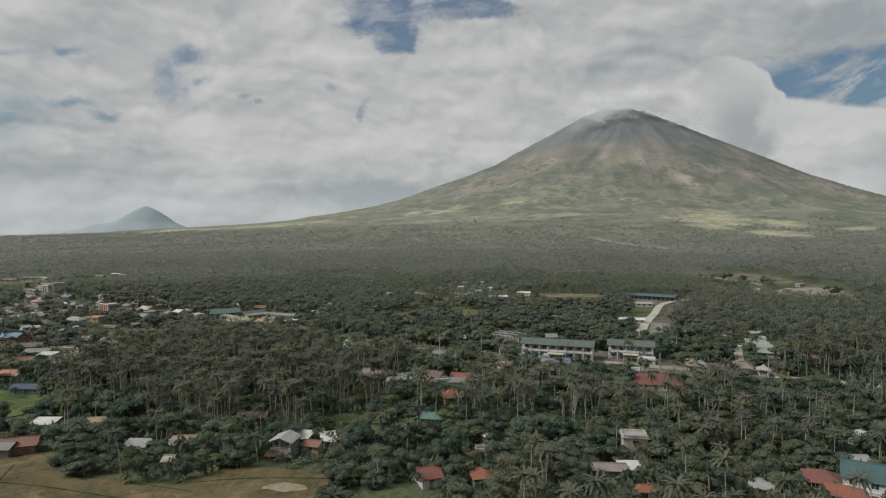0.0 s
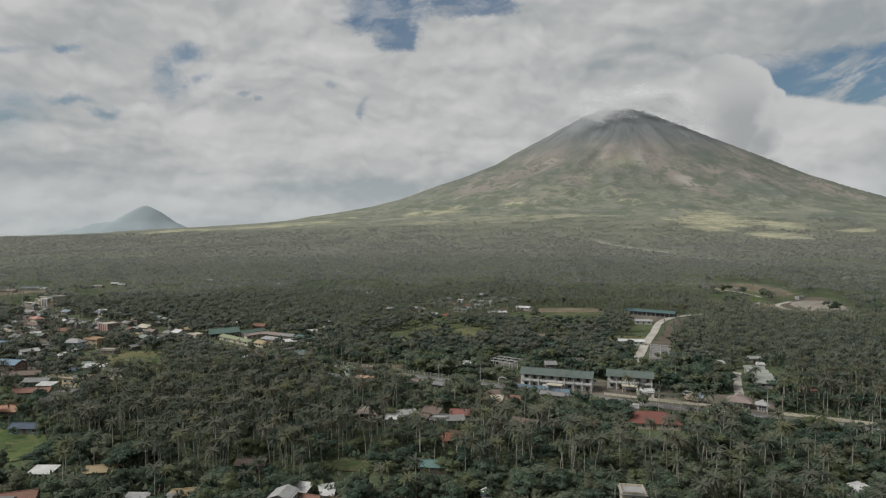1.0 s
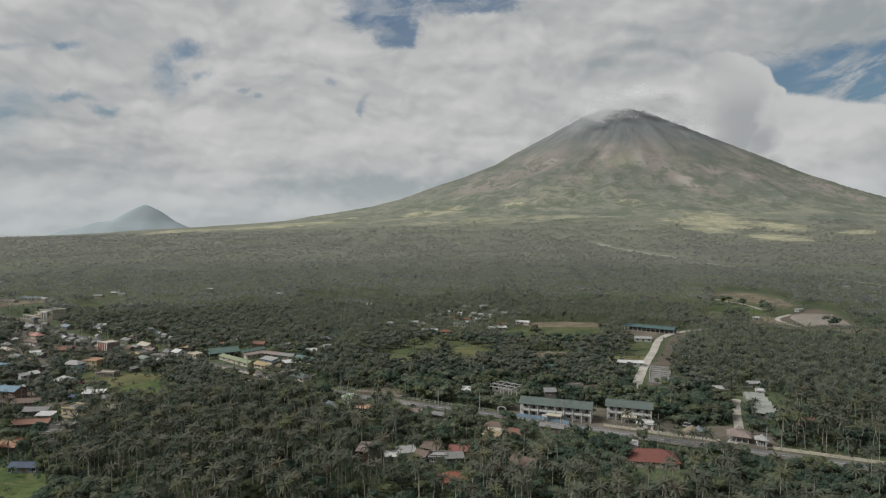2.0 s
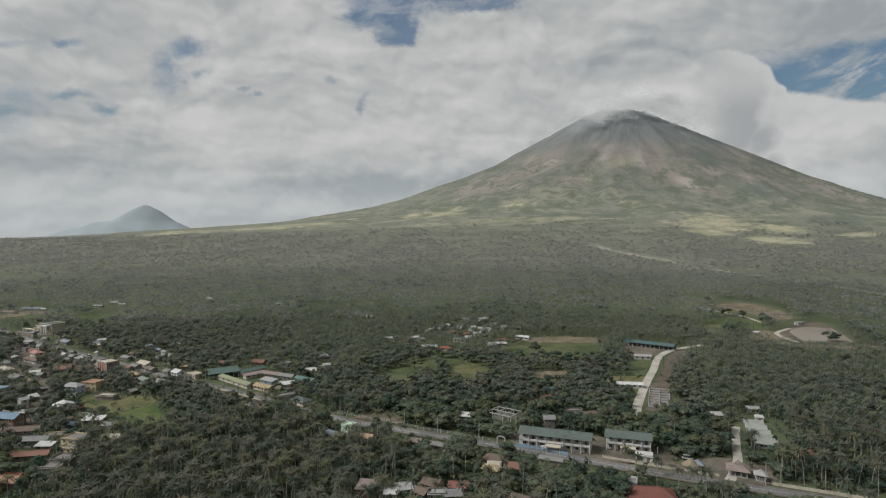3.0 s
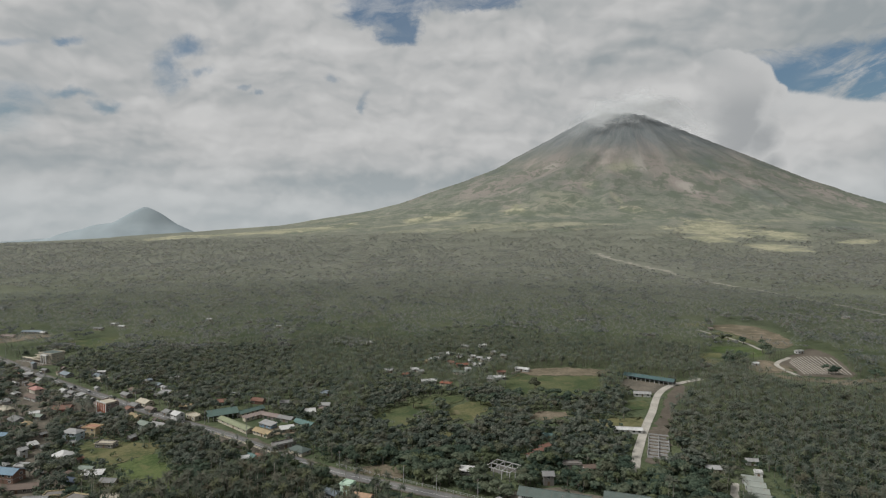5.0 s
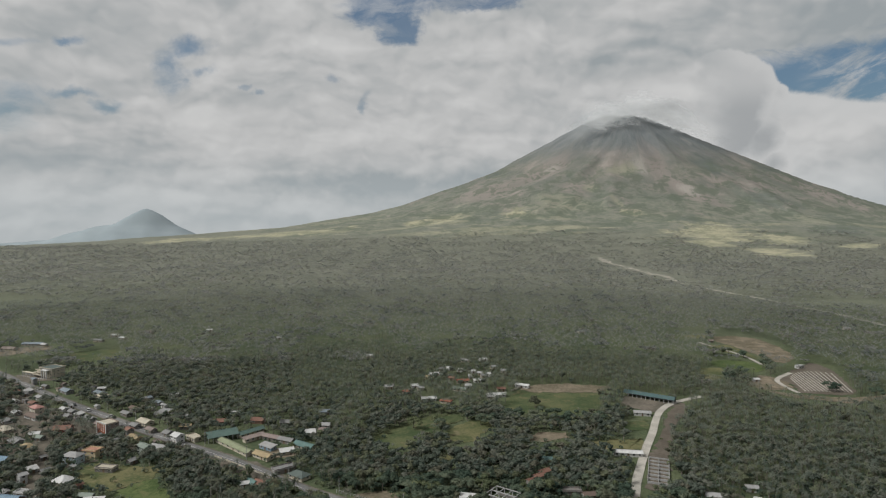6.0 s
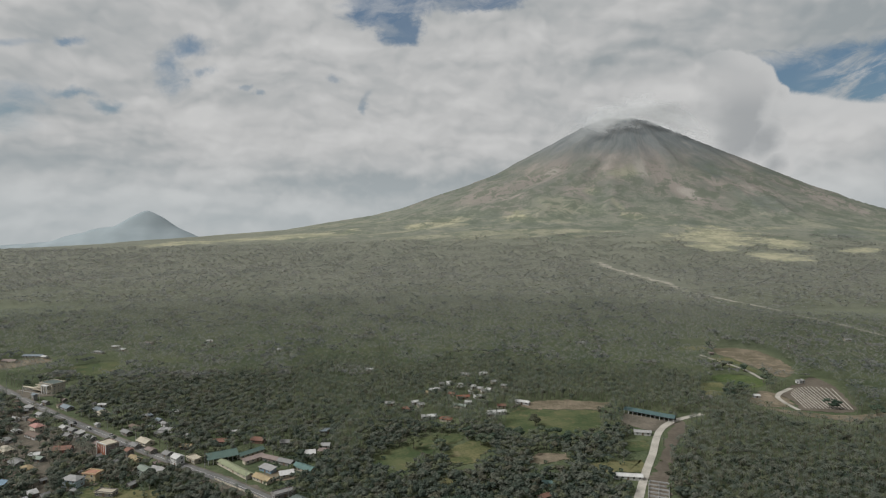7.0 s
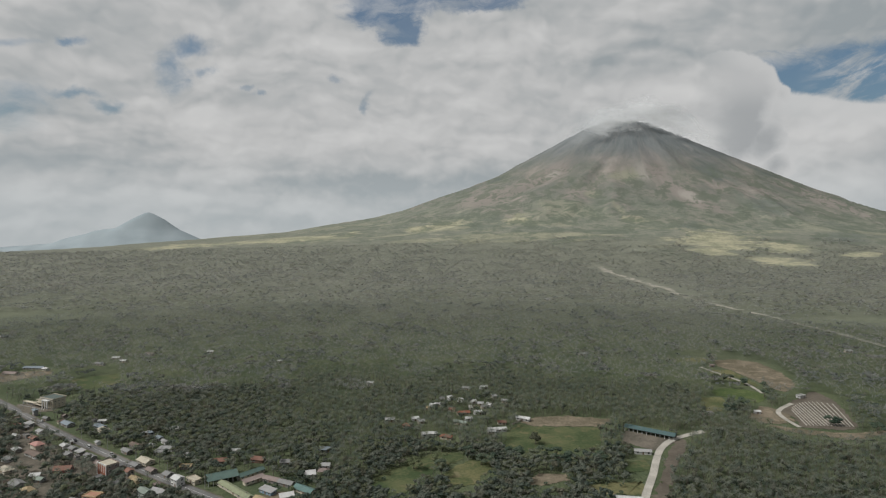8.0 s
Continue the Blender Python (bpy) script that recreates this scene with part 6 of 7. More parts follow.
def civic_hall():
    """The stepped white building at the end of the village."""
    top = new("civic_building")
    top.matrix_basis = pose(-385, 582, float(land(-385, 582)), 0, 0, -24) @ Matrix.Diagonal((0.82, 0.8, 0.72, 1))
    tagged(top, "large stepped white building with tall columns", "civic building")
    part("main_block", boxes((-4, 18, -5, 11, -1, 12.0), (-12, -4.01, -3, 9, -1, 9.0)), wall_paint("cream"), top)
    part("roof", boxes((-4.8, 18.8, -5.8, 11.8, 12.0, 12.5)), wall_paint("pale"), top)
    part("roof_deck", boxes((-4.2, 18.2, -5.2, 11.2, 12.52, 12.7)), roof_paint("dullgreen"), top, "faded green roof deck")
    for x0, x1, y0, y1 in ((-4.8, 18.8, -5.8, -5.45), (-4.8, 18.8, 11.45, 11.8), (-4.8, -4.45, -5.44, 11.44), (18.45, 18.8, -5.44, 11.44)):
        part("parapet", boxes((x0, x1, y0, y1, 12.52, 13.4)), wall_paint("cream"), top)
    # stepped balconies beside the tall porch
    for k, (z0, out) in enumerate(((3.0, 3.2), (6.0, 2.2), (9.0, 1.2))):
        part("balcony", boxes((-12.6 + k, 4.0, -3.2 - out - (2 if k else 2.4), -3.01 if k < 2 else -5.05, z0, z0 + 0.35), (-12.6 + k, 4.0, -3.2 - out - (2 if k else 2.4), -3.05 - out - (2 if k else 2.4), z0 + 0.36, z0 + 1.2)), wall_paint("cream"), top)
    part("porch_roof", boxes((4.4, 14.6, -9.6, -5.85, 10.4, 11.4)), wall_paint("white"), top)
    col = ready("column", boxes((-0.5, 0.5, -0.5, 0.5, -1, 10.39), (-0.7, 0.7, -0.7, 0.7, 9.7, 10.39)), wall_paint("white"))
    for i in range(3):
        fit_part("column", col, top, 5.2 + 4.3 * i, -9.0, 0)
    for i in range(5):
        for s in range(3):
            add_window(top, -1.0 + 4.2 * i, -5, 1.2 + 3.8 * s, 0)
    for i in range(3):
        for s in range(3):
            add_window(top, 18, -2 + 4.5 * i, 1.2 + 3.6 * s, 90)
    # the open colonnade towards the highway
    part("wing_roof", boxes((-34, -12.02, -7.5, -3.5, 3.6, 4.1)), wall_paint("cream"), top)
    part("wing_wall", boxes((-34, -12.02, -3.9, -3.6, -1, 3.58)), wall_paint("cream"), top)
    post = ready("wing_post", boxes((-0.22, 0.22, -0.22, 0.22, -1, 3.59)), wall_paint("white"))
    for i in range(9):
        fit_part("wing_post", post, top, -33.5 + 2.6 * i, -7.1, 0)
    fence = boxes((-30, 14, -13.2, -13.0, 0.9, 1.1))
    part("forecourt_rail", fence, wall_paint("white"), top)
    post = ready("rail_post", boxes((-0.2, 0.2, -0.2, 0.2, -1, 1.6)), wall_paint("white"))
    for i in range(12):
        fit_part("rail_post", post, top, -30 + 4 * i, -13.1, 0)
    clear_plot(-383, 580, 40, 28)


civic_hall()
patch("forecourt", [(-418, 585), (-392, 559), (-366, 566), (-372, 578), (-400, 590)], YARD, "dusty paved forecourt", "forecourt", lift=0.3, seed=31, wobble=0.3)


def open_shed(x, y, turn, w, d, tint, label, category, bays, high=3.6):
    """A roof on posts with a back wall."""
    top = new(category.replace(" ", "_"))
    top.matrix_basis = pose(x, y, float(land(x, y)), 0, 0, turn)
    tagged(top, label, category)
    part("roof", roof_shape(w, d, high, "gable", d * 0.2), roof_paint(tint), top)
    part("back_wall", boxes((-w / 2, w / 2, d / 2 - 0.2, d / 2, -0.8, high)), wall_paint("grey"), top)
    me = ready("post", boxes((-0.15, 0.15, -0.15, 0.15, -0.8, high)), wall_paint("white"))
    for i in range(bays + 1):
        fit_part("post", me, top, -w / 2 + 0.3 + (w - 0.6) * i / bays, -d / 2 + 0.2, 0)
    clear_plot(x, y, w * 0.7, d)


open_shed(179, 514.5, -35, 42, 8, "darkteal", "long dark green roofed shed on white posts", "open shed", 11)
patch("shed_yard", [(150, 500), (160, 524), (196, 500), (186, 488), (168, 478)], YARD, "trodden yard before the long shed", "yard", seed=32)


open_shed(-153.5, 418, 32, 20, 12.5, "green", "open covered hall with a green roof and pale posts", "covered hall", 6, 3.9)


def pavilion(x, y, turn, w, d, tint, label, category="pavilion"):
    top = new("pavilion")
    top.matrix_basis = pose(x, y, float(land(x, y)), 0, 0, turn)
    tagged(top, label, category)
    part("roof", roof_shape(w, d, 3.4, "hip", d * 0.3, 0.9), roof_paint(tint), top)
    part("cap", roof_shape(w * 0.25, d * 0.25, 3.4 + d * 0.3, "hip", d * 0.12, 0.3), roof_paint(tint), top)
    part("plinth", boxes((-w / 2, w / 2, -d / 2, d / 2, -0.6, 0.35)), wall_paint("pale"), top)
    me = ready("post", boxes((-0.18, 0.18, -0.18, 0.18, 0.35, 3.5)), wall_paint("white"))
    for i in range(4):
        for s in (-1, 1):
            fit_part("post", me, top, -w / 2 + 0.4 + (w - 0.8) * i / 3, s * (d / 2 - 0.4), 0)
    clear_plot(x, y, w, d)


pavilion(127, 254, -25, 7.6, 6.6, "pinkgrey", "open gate pavilion with a brown hipped roof")
pavilion(133.5, 248, -25, 3.6, 3.2, "pale", "small open guard pavilion with a pale roof")
pavilion(112, 259, -25, 3.2, 3.0, "bluegrey", "small gazebo with a grey roof")


def thatched_hut(x, y):
    top = new("thatched_hut")
    top.matrix_basis = pose(x, y, float(land(x, y)))
    tagged(top, "round hut with a conical thatched roof", "hut")
    bm = bmesh.new()
    bmesh.ops.create_cone(bm, cap_ends=True, segments=20, radius1=3.9, radius2=0.25, depth=2.8, matrix=Matrix.Translation((0, 0, 3.6)))
    for v in bm.verts:
        v.co.z += 0.25 * math.sin(v.co.x * 9 + v.co.y * 7) * (v.co.z < 3)
    part("roof", bm, roof_paint("thatch"), top)
    bm = bmesh.new()
    bmesh.ops.create_cone(bm, cap_ends=True, segments=16, radius1=2.9, radius2=2.9, depth=3.0, matrix=Matrix.Translation((0, 0, 0.9)))
    part("wall", bm, WOOD, top)
    clear_plot(x, y, 8, 8)


thatched_hut(109, 259)


def bare_frame(x, y, turn, w, d):
    """Concrete posts and beams of a house being built."""
    top = new("concrete_frame")
    top.matrix_basis = pose(x, y, float(land(x, y)), 0, 0, turn)
    tagged(top, "unfinished concrete frame of posts and beams", "building frame")
    me = ready("post", boxes((-0.2, 0.2, -0.2, 0.2, -0.6, 4.6)), wall_paint("pale"))
    for i in range(4):
        for j in range(3):
            fit_part("post", me, top, -w / 2 + w * i / 3, -d / 2 + d * j / 2, 0)
    for j in range(3):
        y0 = -d / 2 + d * j / 2
        part("beam", boxes((-w / 2 - 0.2, w / 2 + 0.2, y0 - 0.18, y0 + 0.18, 4.6, 5.05)), wall_paint("pale"), top)
    for i in range(4):
        x0 = -w / 2 + w * i / 3
        part("cross_beam", boxes((x0 - 0.16, x0 + 0.16, -d / 2 + 0.19, d / 2 - 0.19, 4.65, 5.0)), wall_paint("pale"), top)
    part("wall", boxes((-w / 2 + 0.3, w / 2 - 0.3, d / 2 - 0.2, d / 2, -0.5, 2.2), (-w / 2 + 0.3, 0, 0, 0.2, -0.5, 1.6)), wall_paint("raw"), top)
    clear_plot(x, y, w, d)


bare_frame(34.5, 325, -36, 15, 12)


def foundations():
    top = new("foundation_walls")
    top.matrix_basis = pose(134, 366, float(land(134, 366)), 0, 0, -20)
    tagged(top, "low white foundation walls of new rooms", "foundations")
    for x in (-6, 0, 6):
        part("long_wall", boxes((x - 0.15, x + 0.15, -20, 20, -0.6, 1.3)), wall_paint("pale"), top)
    for i in range(8):
        for x in (-6, 0):
            y0 = -20 + i * 5.7
            part("cross_wall", boxes((x + 0.16, x + 5.84, y0, y0 + 0.28, -0.6, 1.25)), wall_paint("pale"), top)
    clear_plot(134, 366, 14, 14)
    for k in (-14, 14):
        PLOTS.append((134 - k * 0.36, 366 + k * 0.93, 9))


foundations()
patch("building_plot", [(118, 340), (128, 338), (146, 380), (163, 424), (180, 453), (198, 485), (206, 507), (196, 502), (178, 470), (158, 430), (136, 388)], NURSERY, "bare trodden earth along the dirt road", "yard", seed=33)
patch("school_yard", [(30, 300), (40, 282), (72, 268), (104, 262), (110, 280), (80, 300), (60, 310)], YARD, "trodden school yard", "yard", seed=34)
patch("gate_yard", [(98, 262), (118, 248), (140, 244), (146, 262), (130, 275), (112, 270)], YARD, "pale yard around the gate", "yard", seed=35)
patch("market_yard", [(-112, 402), (-100, 400), (-92, 388), (-104, 384), (-122, 392)], SOIL, "earthen market yard", "yard", seed=36)


def archway():
    top = new("archway")
    top.matrix_basis = pose(29.2, 288, float(land(29, 288)), 0, 0, -24)
    tagged(top, "pale concrete archway over a side lane", "archway")
    for s in (-1, 1):
        part("pillar", boxes((s * 1.9 - 0.3, s * 1.9 + 0.3, -0.3, 0.3, -0.5, 3.4)), wall_paint("pale"), top)
    bm = bmesh.new()
    ring = []
    for i in range(9):
        a = math.pi * i / 8
        ring.append(((2.2 * math.cos(a), 3.4 + 1.1 * math.sin(a)), (1.6 * math.cos(a), 3.4 + 0.7 * math.sin(a))))
    for (o0, i0), (o1, i1) in zip(ring[:-1], ring[1:]):
        q = [bm.verts.new((p[0], y0, p[1])) for y0 in (-0.3, 0.3) for p in (o0, o1, i1, i0)]
        for f in ((0, 1, 2, 3), (7, 6, 5, 4), (0, 4, 5, 1), (3, 2, 6, 7)):
            bm.faces.new([q[k] for k in f])
    part("arch", bm, wall_paint("pale"), top)
    clear_plot(29, 288, 5, 3)


archway()


# ---- rows, fences, poles and vehicles ----
def nursery_rows():
    cover = paint("shade_sheet", lambda n, w: two(n, w, (0.15, 0.138, 0.118), (0.27, 0.252, 0.22), 0.3, 2.0), 0.8)
    for i in range(14):
        s = i / 13
        a = Vector((340 + 52 * s, 583 + 19 * s + 60 * s * (1 - s), 0))
        b = Vector((328 + 40 * s, 538 - 3 * s, 0))
        d = (b - a).to_2d()
        bm = bmesh.new()
        ring = []
        for k in range(15):
            p = a.to_2d() + d * k / 14
            side = Vector((-d.y, d.x)).normalized()
            z = float(land(p.x, p.y)) + 0.2
            ring.append([bm.verts.new((p.x + side.x * o, p.y + side.y * o, z + h + 0.08 * math.sin(k * 2.1 + i))) for o, h in ((-0.65, 0), (-0.45, 0.4), (0, 0.55), (0.45, 0.4), (0.65, 0))])
        for r0, r1 in zip(ring[:-1], ring[1:]):
            for k in range(4):
                bm.faces.new((r0[k], r0[k + 1], r1[k + 1], r1[k]))
        me = ready("seedling_bed", bm, cover)
        tagged(new("seedling_bed", me), "low pale covered seedling bed in a nursery", "seedling bed", "nursery beds")


nursery_rows()
road("road_nursery", [(352, 604), (322, 579), (318, 556), (319, 534)], 2.2, CONCRETE, "pale farm track round the nursery")


def fence(points, gap, label, high=1.7, solid=False):
    top = tagged(new("fence"), label, "fence")
    p = np.asarray(points, float)
    me = ready("post", boxes((-0.12, 0.12, -0.12, 0.12, -0.5, high)), wall_paint("pale"))
    for a, b in zip(p[:-1], p[1:]):
        n = max(1, int(np.hypot(*(b - a)) / gap))
        turn = math.degrees(math.atan2(b[1] - a[1], b[0] - a[0]))
        for i in range(n):
            q = a + (b - a) * i / n
            fit_part("post", me, top, q[0], q[1], float(land(*q)) + 0.1, turn)
        size = float(np.hypot(*(b - a)))
        bm = boxes((0.13, size - 0.13, -0.06, 0.06, -0.4, high * 0.75)) if solid else boxes((0, size, -0.03, 0.03, high * 0.85, high * 0.9), (0, size, -0.03, 0.03, high * 0.45, high * 0.5))
        ob = part("panel" if solid else "rail", bm, wall_paint("cream") if solid else STEEL, top)
        ob.matrix_basis = pose(a[0], a[1], float(land(*a)) + 0.1, 0, 0, turn)


fence([(-58, 335.5), (-24, 317), (0, 305), (14, 297.5), (24, 292.5)], 3.2, "wire fence with pale posts along the highway")
fence([(74, 272), (93, 263), (118, 251.5)], 3.0, "cream boundary wall with posts along the highway", 1.6, True)
fence([(136, 244), (160, 233), (190, 219)], 3.0, "cream roadside wall with posts", 1.5, True)
fence([(-146, 386), (-113, 363), (-98, 352)], 3.0, "pale roadside wall by the market", 1.5, True)


def utility_pole(x, y, turn):
    top = new("utility_pole")
    top.matrix_basis = pose(x, y, float(land(x, y)), 0, 0, turn)
    tagged(top, "grey concrete utility pole with a crossarm", "utility pole", "poles along the highway")
    v, q = pole((0, 0, -0.5), (0, 0, 9.5), 0.19, 0.12, 8)
    ob = new("shaft", mesh_of("shaft", v, q, wall_paint("pale")))
    ob.parent = top
    part("crossarm", boxes((-1.1, 1.1, -0.07, 0.07, 8.7, 8.85)), WOOD, top)
    for x0 in (-0.95, 0, 0.95):
        part("insulator", boxes((x0 - 0.06, x0 + 0.06, -0.06, 0.06, 8.86, 9.08)), wall_paint("brick"), top)
    return top


line = smooth_line(HIGHWAY)
run = np.concatenate([[0], np.cumsum(np.hypot(*np.diff(line, axis=0).T))])
for s in np.arange(140, run[-1] - 60, 42.0):
    px, py = np.interp(s, run, line[:, 0]), np.interp(s, run, line[:, 1])
    qx, qy = np.interp(s + 2, run, line[:, 0]), np.interp(s + 2, run, line[:, 1])
    a = math.atan2(qy - py, qx - px)
    utility_pole(px - 5.6 * math.sin(a), py + 5.6 * math.cos(a), math.degrees(a) + 90)

for s, shift in ((0, 3.95), (1, -3.95)):
    v, q = strip(HIGHWAY, 0.6, shift, 0.34, 0.3)
    tagged(new("road_shoulder", mesh_of("road_shoulder", v, q, YARD)), "dusty trodden shoulder of the highway", "road shoulder", kind="structure")
v, q = strip(HIGHWAY, 0.09, 0.0, 0.33)
tagged(new("road_line", mesh_of("road_line", v, q, wall_paint("white"))), "faded white centre line of the highway", "road marking", kind="structure")


def vehicle(x, y, turn, tint, label, category, long=4.4, high=1.75, lift=0.35):
    top = new(category)
    top.matrix_basis = pose(x, y, float(land(x, y)) + lift, 0, 0, turn)
    tagged(top, label, category)
    body = boxes((-long / 2, long / 2, -0.85, 0.85, 0.35, 0.95))
    bmesh.ops.bevel(body, geom=list(body.edges), offset=0.12, segments=2, affect="EDGES")
    part("body", body, car_paint(tint), top)
    cab = bmesh.new()
    a, b = -long / 2 + 0.25, long / 2 - (1.1 if high < 1.9 else 0.5)
    lo = [cab.verts.new(p) for p in ((a, -0.8, 0.93), (b, -0.8, 0.93), (b, 0.8, 0.93), (a, 0.8, 0.93))]
    hi = [cab.verts.new(p) for p in ((a + 0.25, -0.68, high - 0.12), (b - 0.5, -0.68, high - 0.12), (b - 0.5, 0.68, high - 0.12), (a + 0.25, 0.68, high - 0.12))]
    cab.faces.new(hi)
    for i in range(4):
        cab.faces.new((lo[i], lo[(i + 1) % 4], hi[(i + 1) % 4], hi[i]))
    part("cabin_glass", cab, GLASS, top)
    part("cab_roof", boxes((a + 0.2, b - 0.45, -0.72, 0.72, high - 0.12, high)), car_paint(tint), top)
    for sx in (-1, 1):
        for sy in (-1, 1):
            bm = bmesh.new()
            bmesh.ops.create_cone(bm, cap_ends=True, segments=14, radius1=0.33, radius2=0.33, depth=0.22, matrix=pose(sx * long * 0.31, sy * 0.76, 0.33, 90))
            part("wheel", bm, RUBBER, top)


def car_paint(tint):
    if ("car", tint) not in PAINTS:
        c = TINTS[tint]
        PAINTS["car", tint] = paint("car_paint_" + tint, lambda n, w: two(n, w, tuple(v * 0.9 for v in c), c, 0.5, 3.0), 0.25, gloss=0.5)
    return PAINTS["car", tint]


def sheet_fence(points, label):
    """Blue sheets stretched between thin posts."""
    top = tagged(new("sheet_fence"), label, "fence")
    for a, b in zip(points[:-1], points[1:]):
        d = math.hypot(b[0] - a[0], b[1] - a[1])
        turn = math.degrees(math.atan2(b[1] - a[1], b[0] - a[0]))
        n = max(2, int(d / 2.6))
        for i in range(n):
            x, y = a[0] + (b[0] - a[0]) * i / n, a[1] + (b[1] - a[1]) * i / n
            z = float(land(x, y)) + 0.1
            fit_part("post", POST, top, x, y, z, turn)
            sheet = boxes((0.08, d / n - 0.08, -0.03, 0.03, 0.15, 1.75 + 0.1 * math.sin(i * 2.3)))
            part("sheet", sheet, wall_paint("blue"), top).matrix_basis = pose(x, y, z, 0, 0, turn)


POST = ready("post", boxes((-0.07, 0.07, -0.07, 0.07, -0.5, 1.9)), wall_paint("pale"))
sheet_fence([(36, 285.8), (48, 280.5), (58.8, 274)], "blue tarpaulin fence along the school front")
fence([(63, 536), (80, 555), (70, 558)], 4.0, "pale wall at the corner of the meadow", 1.8, True)


def signboard(x, y, turn):
    top = new("signboard")
    top.matrix_basis = pose(x, y, float(land(x, y)), 0, 0, turn)
    tagged(top, "white and blue signboard on two posts by the school", "signboard")
    for s in (-1.3, 1.3):
        part("post", boxes((s - 0.06, s + 0.06, -0.06, 0.06, -0.5, 3.4)), STEEL, top)
    part("board", boxes((-1.7, 1.7, -0.12, -0.07, 1.7, 3.3)), wall_paint("white"), top, "white board face")
    part("band", boxes((-1.65, 1.65, -0.135, -0.121, 1.75, 2.25)), wall_paint("blue"), top, "blue lower band")


signboard(48.7, 279.0, -25)
utility_pole(-1.6, 301.5, 66)
vehicle(-217, 322.5, 10, "white", "white van parked in a village yard", "van", 4.7, 2.1)
vehicle(-254.5, 461.5, -35, "pale", "silver car driving lane of the highway", "car")
vehicle(-281, 476, 145, "white", "white van on the highway", "van", 4.7, 2.1)
vehicle(-300, 489, -35, "black", "dark car on the highway", "car")
vehicle(-359, 535, 145, "white", "white car on the highway", "car")
vehicle(4, 279, -25, "white", "white van parked beside the highway", "van", 4.7, 2.1)
vehicle(13.5, 282.5, -25, "white", "white car parked beside the highway", "car")
vehicle(112, 270, -25, "white", "white van parked in the gate yard", "van", 4.7, 2.1)
vehicle(134, 248.5, -25, "white", "white car parked at the gate", "car")
vehicle(-98, 354.5, -35, "pale", "silver car on the highway", "car")


# ---- planting ----
plant()
lone_tree()
rng = np.random.default_rng(91)
DARK_TREES = [(353, 795), (320, 684), (313, 690), (326, 680), (337, 668), (352, 657), (346, 634), (334, 622), (354, 536), (350, 540), (277, 573), (284, 580), (291, 588), (298, 594), (272, 568), (378, 520), (-11, 337), (87, 450), (98, 451), (109, 445), (119, 451), (0, 438), (-3, 446), (52, 463), (38, 450), (60, 460), (70, 455), (-20, 440), (20, 462), (-11, 337), (4, 346), (89, 462), (93, 447), (79, 462), (30, 447)]
single_trees("broadleaf_tree", LEAFY_NEAR, [(x, y, float(land(x, y))) for x, y in DARK_TREES], LEAF, "big dark round-headed tree at a field edge", "tree", "field trees", rng, (1.3, 1.7), (1.0, 1.25))
ROW = [(85 + 9 * i / 3, 256 - 4.2 * i / 3) for i in range(4)] + [(97 + 15 * i / 5, 250.5 - 6.2 * i / 5) for i in range(6)]
single_trees("palm_tree", PALMS_NEAR, [(x, y, float(land(x, y))) for x, y in ROW], PALM, "young palm planted in a row along the highway", "palm tree", "young palms by the wall", rng, (0.55, 0.75), (0.32, 0.45))


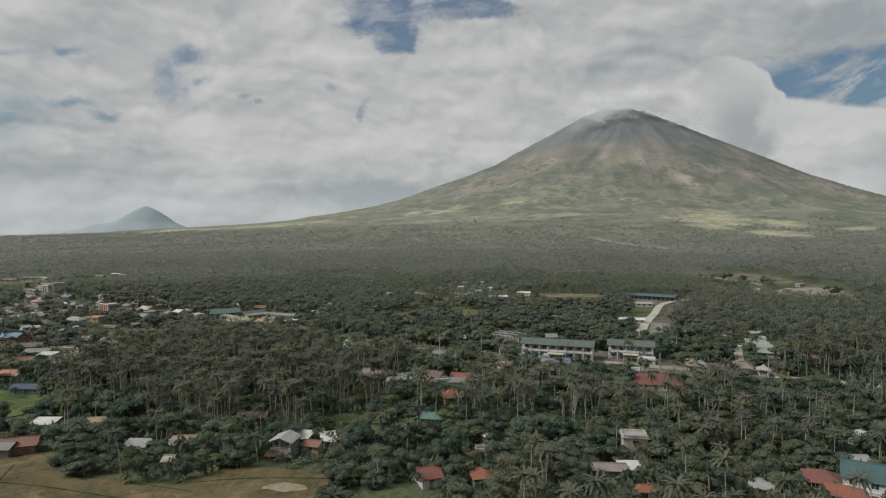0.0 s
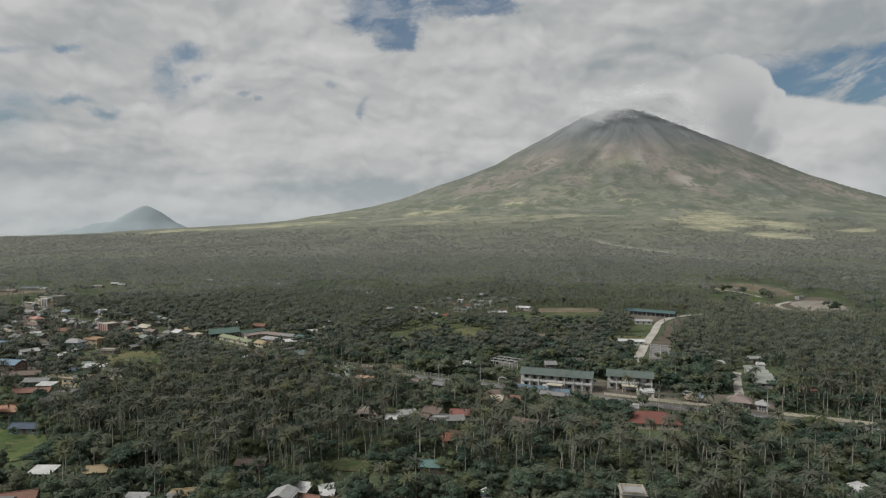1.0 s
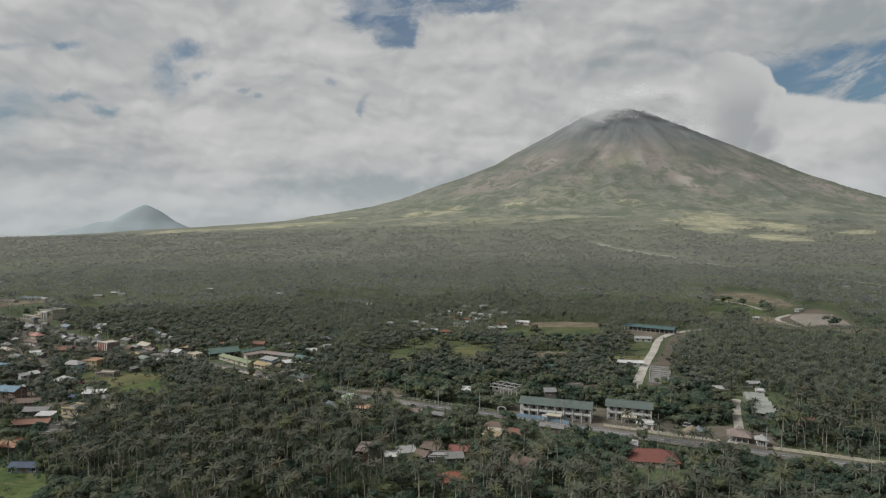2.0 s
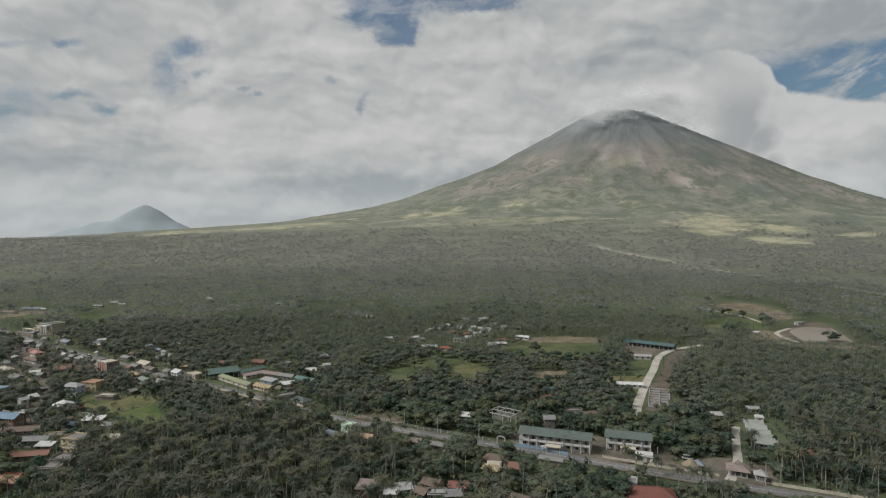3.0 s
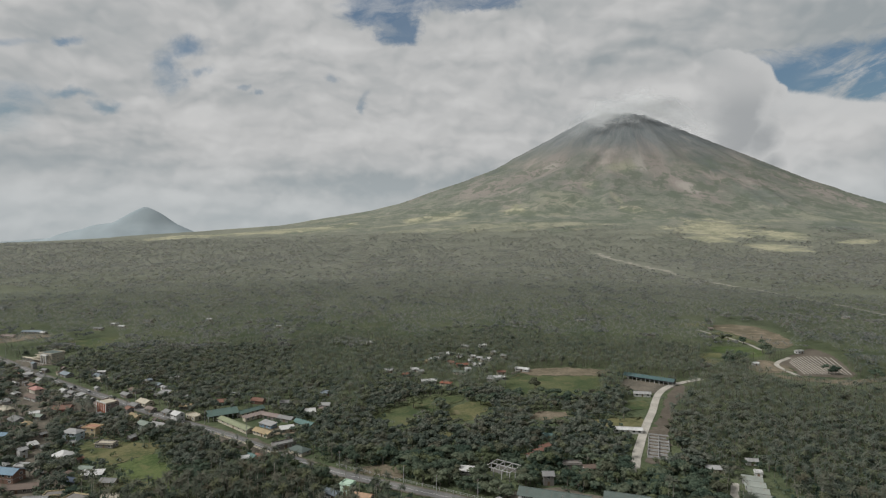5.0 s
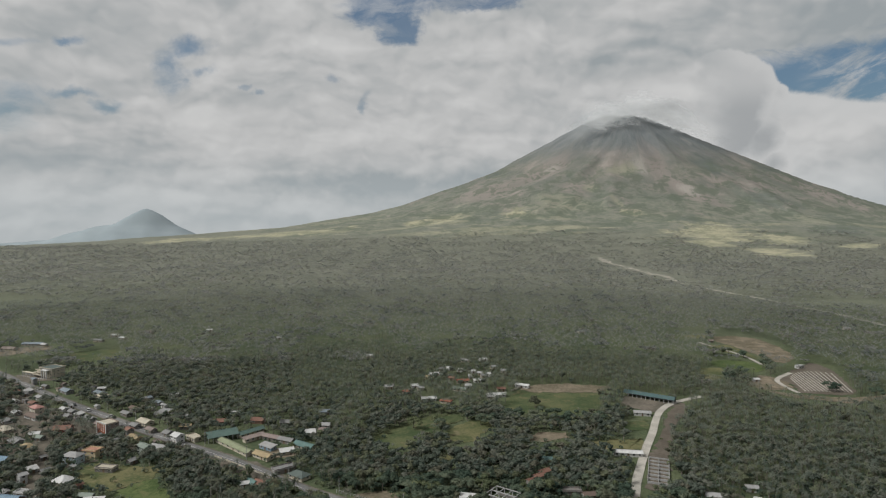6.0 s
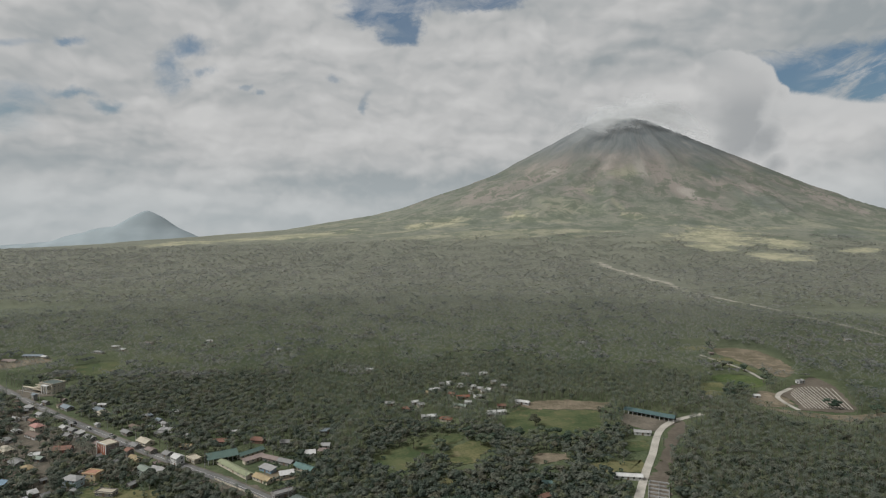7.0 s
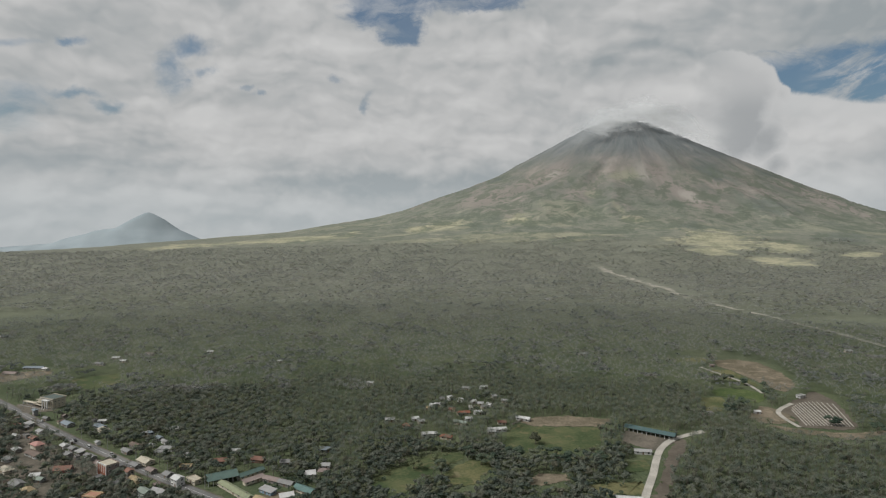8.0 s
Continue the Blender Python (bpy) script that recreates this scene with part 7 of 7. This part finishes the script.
# ---- the cloud on the summit ----
def summit_cloud():
    """Thin mist that hangs behind the rim."""
    mat = bpy.data.materials.new("cloud_mist")
    mat.use_nodes = True
    n = Nodes(mat.node_tree)
    where = n.add("ShaderNodeNewGeometry").outputs["Position"]
    split = n.add("ShaderNodeSeparateXYZ", i0=where)
    wisps = n.noise(n.vec("MULTIPLY", where, (1.0, 1.0, 1.8)), 0.007, 5, 0.5)
    aside = n.math("ABSOLUTE", n.math("SUBTRACT", split.outputs[0], PEAK[0] + 60.0))
    floor_of_cloud = n.math("SUBTRACT", 865.0, n.math("MULTIPLY", aside, 0.36))
    up = n.span(n.math("ADD", n.math("SUBTRACT", split.outputs[2], floor_of_cloud), n.math("MULTIPLY", n.math("SUBTRACT", wisps, 0.5), 200.0)), -50.0, 80.0)
    top_edge = n.math("SUBTRACT", 1050.0, n.math("MULTIPLY", aside, 0.3))
    down = n.span(n.math("SUBTRACT", n.math("ADD", split.outputs[2], n.math("MULTIPLY", n.math("SUBTRACT", wisps, 0.5), 220.0)), top_edge), -150.0, 40.0, 1.0, 0.0)
    cover = n.math("MULTIPLY", n.math("MULTIPLY", up, down), n.span(aside, 560.0, 150.0, 0.0, 0.9))
    mix = n.add("ShaderNodeMixShader", i0=cover)
    white = n.add("ShaderNodeBsdfTranslucent", i0=(0.78, 0.79, 0.79, 1.0))
    face = n.add("ShaderNodeBsdfDiffuse", i0=(0.78, 0.79, 0.79, 1.0))
    body = n.add("ShaderNodeMixShader", i0=0.5, i1=white.outputs[0], i2=face.outputs[0])
    n.put(mix.inputs[1], n.add("ShaderNodeBsdfTransparent").outputs[0])
    n.put(mix.inputs[2], body.outputs[0])
    n.put(n.add("ShaderNodeOutputMaterial").inputs[0], mix.outputs[0])
    # a bank behind the rim
    X, Z = np.meshgrid(np.linspace(PEAK[0] - 760, PEAK[0] + 860, 110), np.linspace(480, 1080, 50))
    bulge = 30 * np.sin(X / 83 + np.sin(Z / 61)) * np.sin(Z / 57 + X / 190)
    bank = np.stack([X, PEAK[1] + 200 + bulge + (Z - 780) * 0.55, Z], -1).reshape(-1, 3)
    # and a thinner one before it
    veil = np.stack([X, PEAK[1] - 230 - bulge + (Z - 780) * 0.55, Z + 62 - np.abs(X - PEAK[0]) * 0.05], -1).reshape(-1, 3)
    v, q = [bank, veil], [grid_faces(110, 50), grid_faces(110, 50) + len(bank)]
    ob = new("cloud", mesh_of("cloud", np.concatenate(v), np.concatenate(q), mat))
    ob.data.polygons.foreach_set("use_smooth", np.ones(len(ob.data.polygons), dtype=bool))
    tagged(ob, "white cloud clinging to the volcano summit", "cloud", kind="stuff")


summit_cloud()
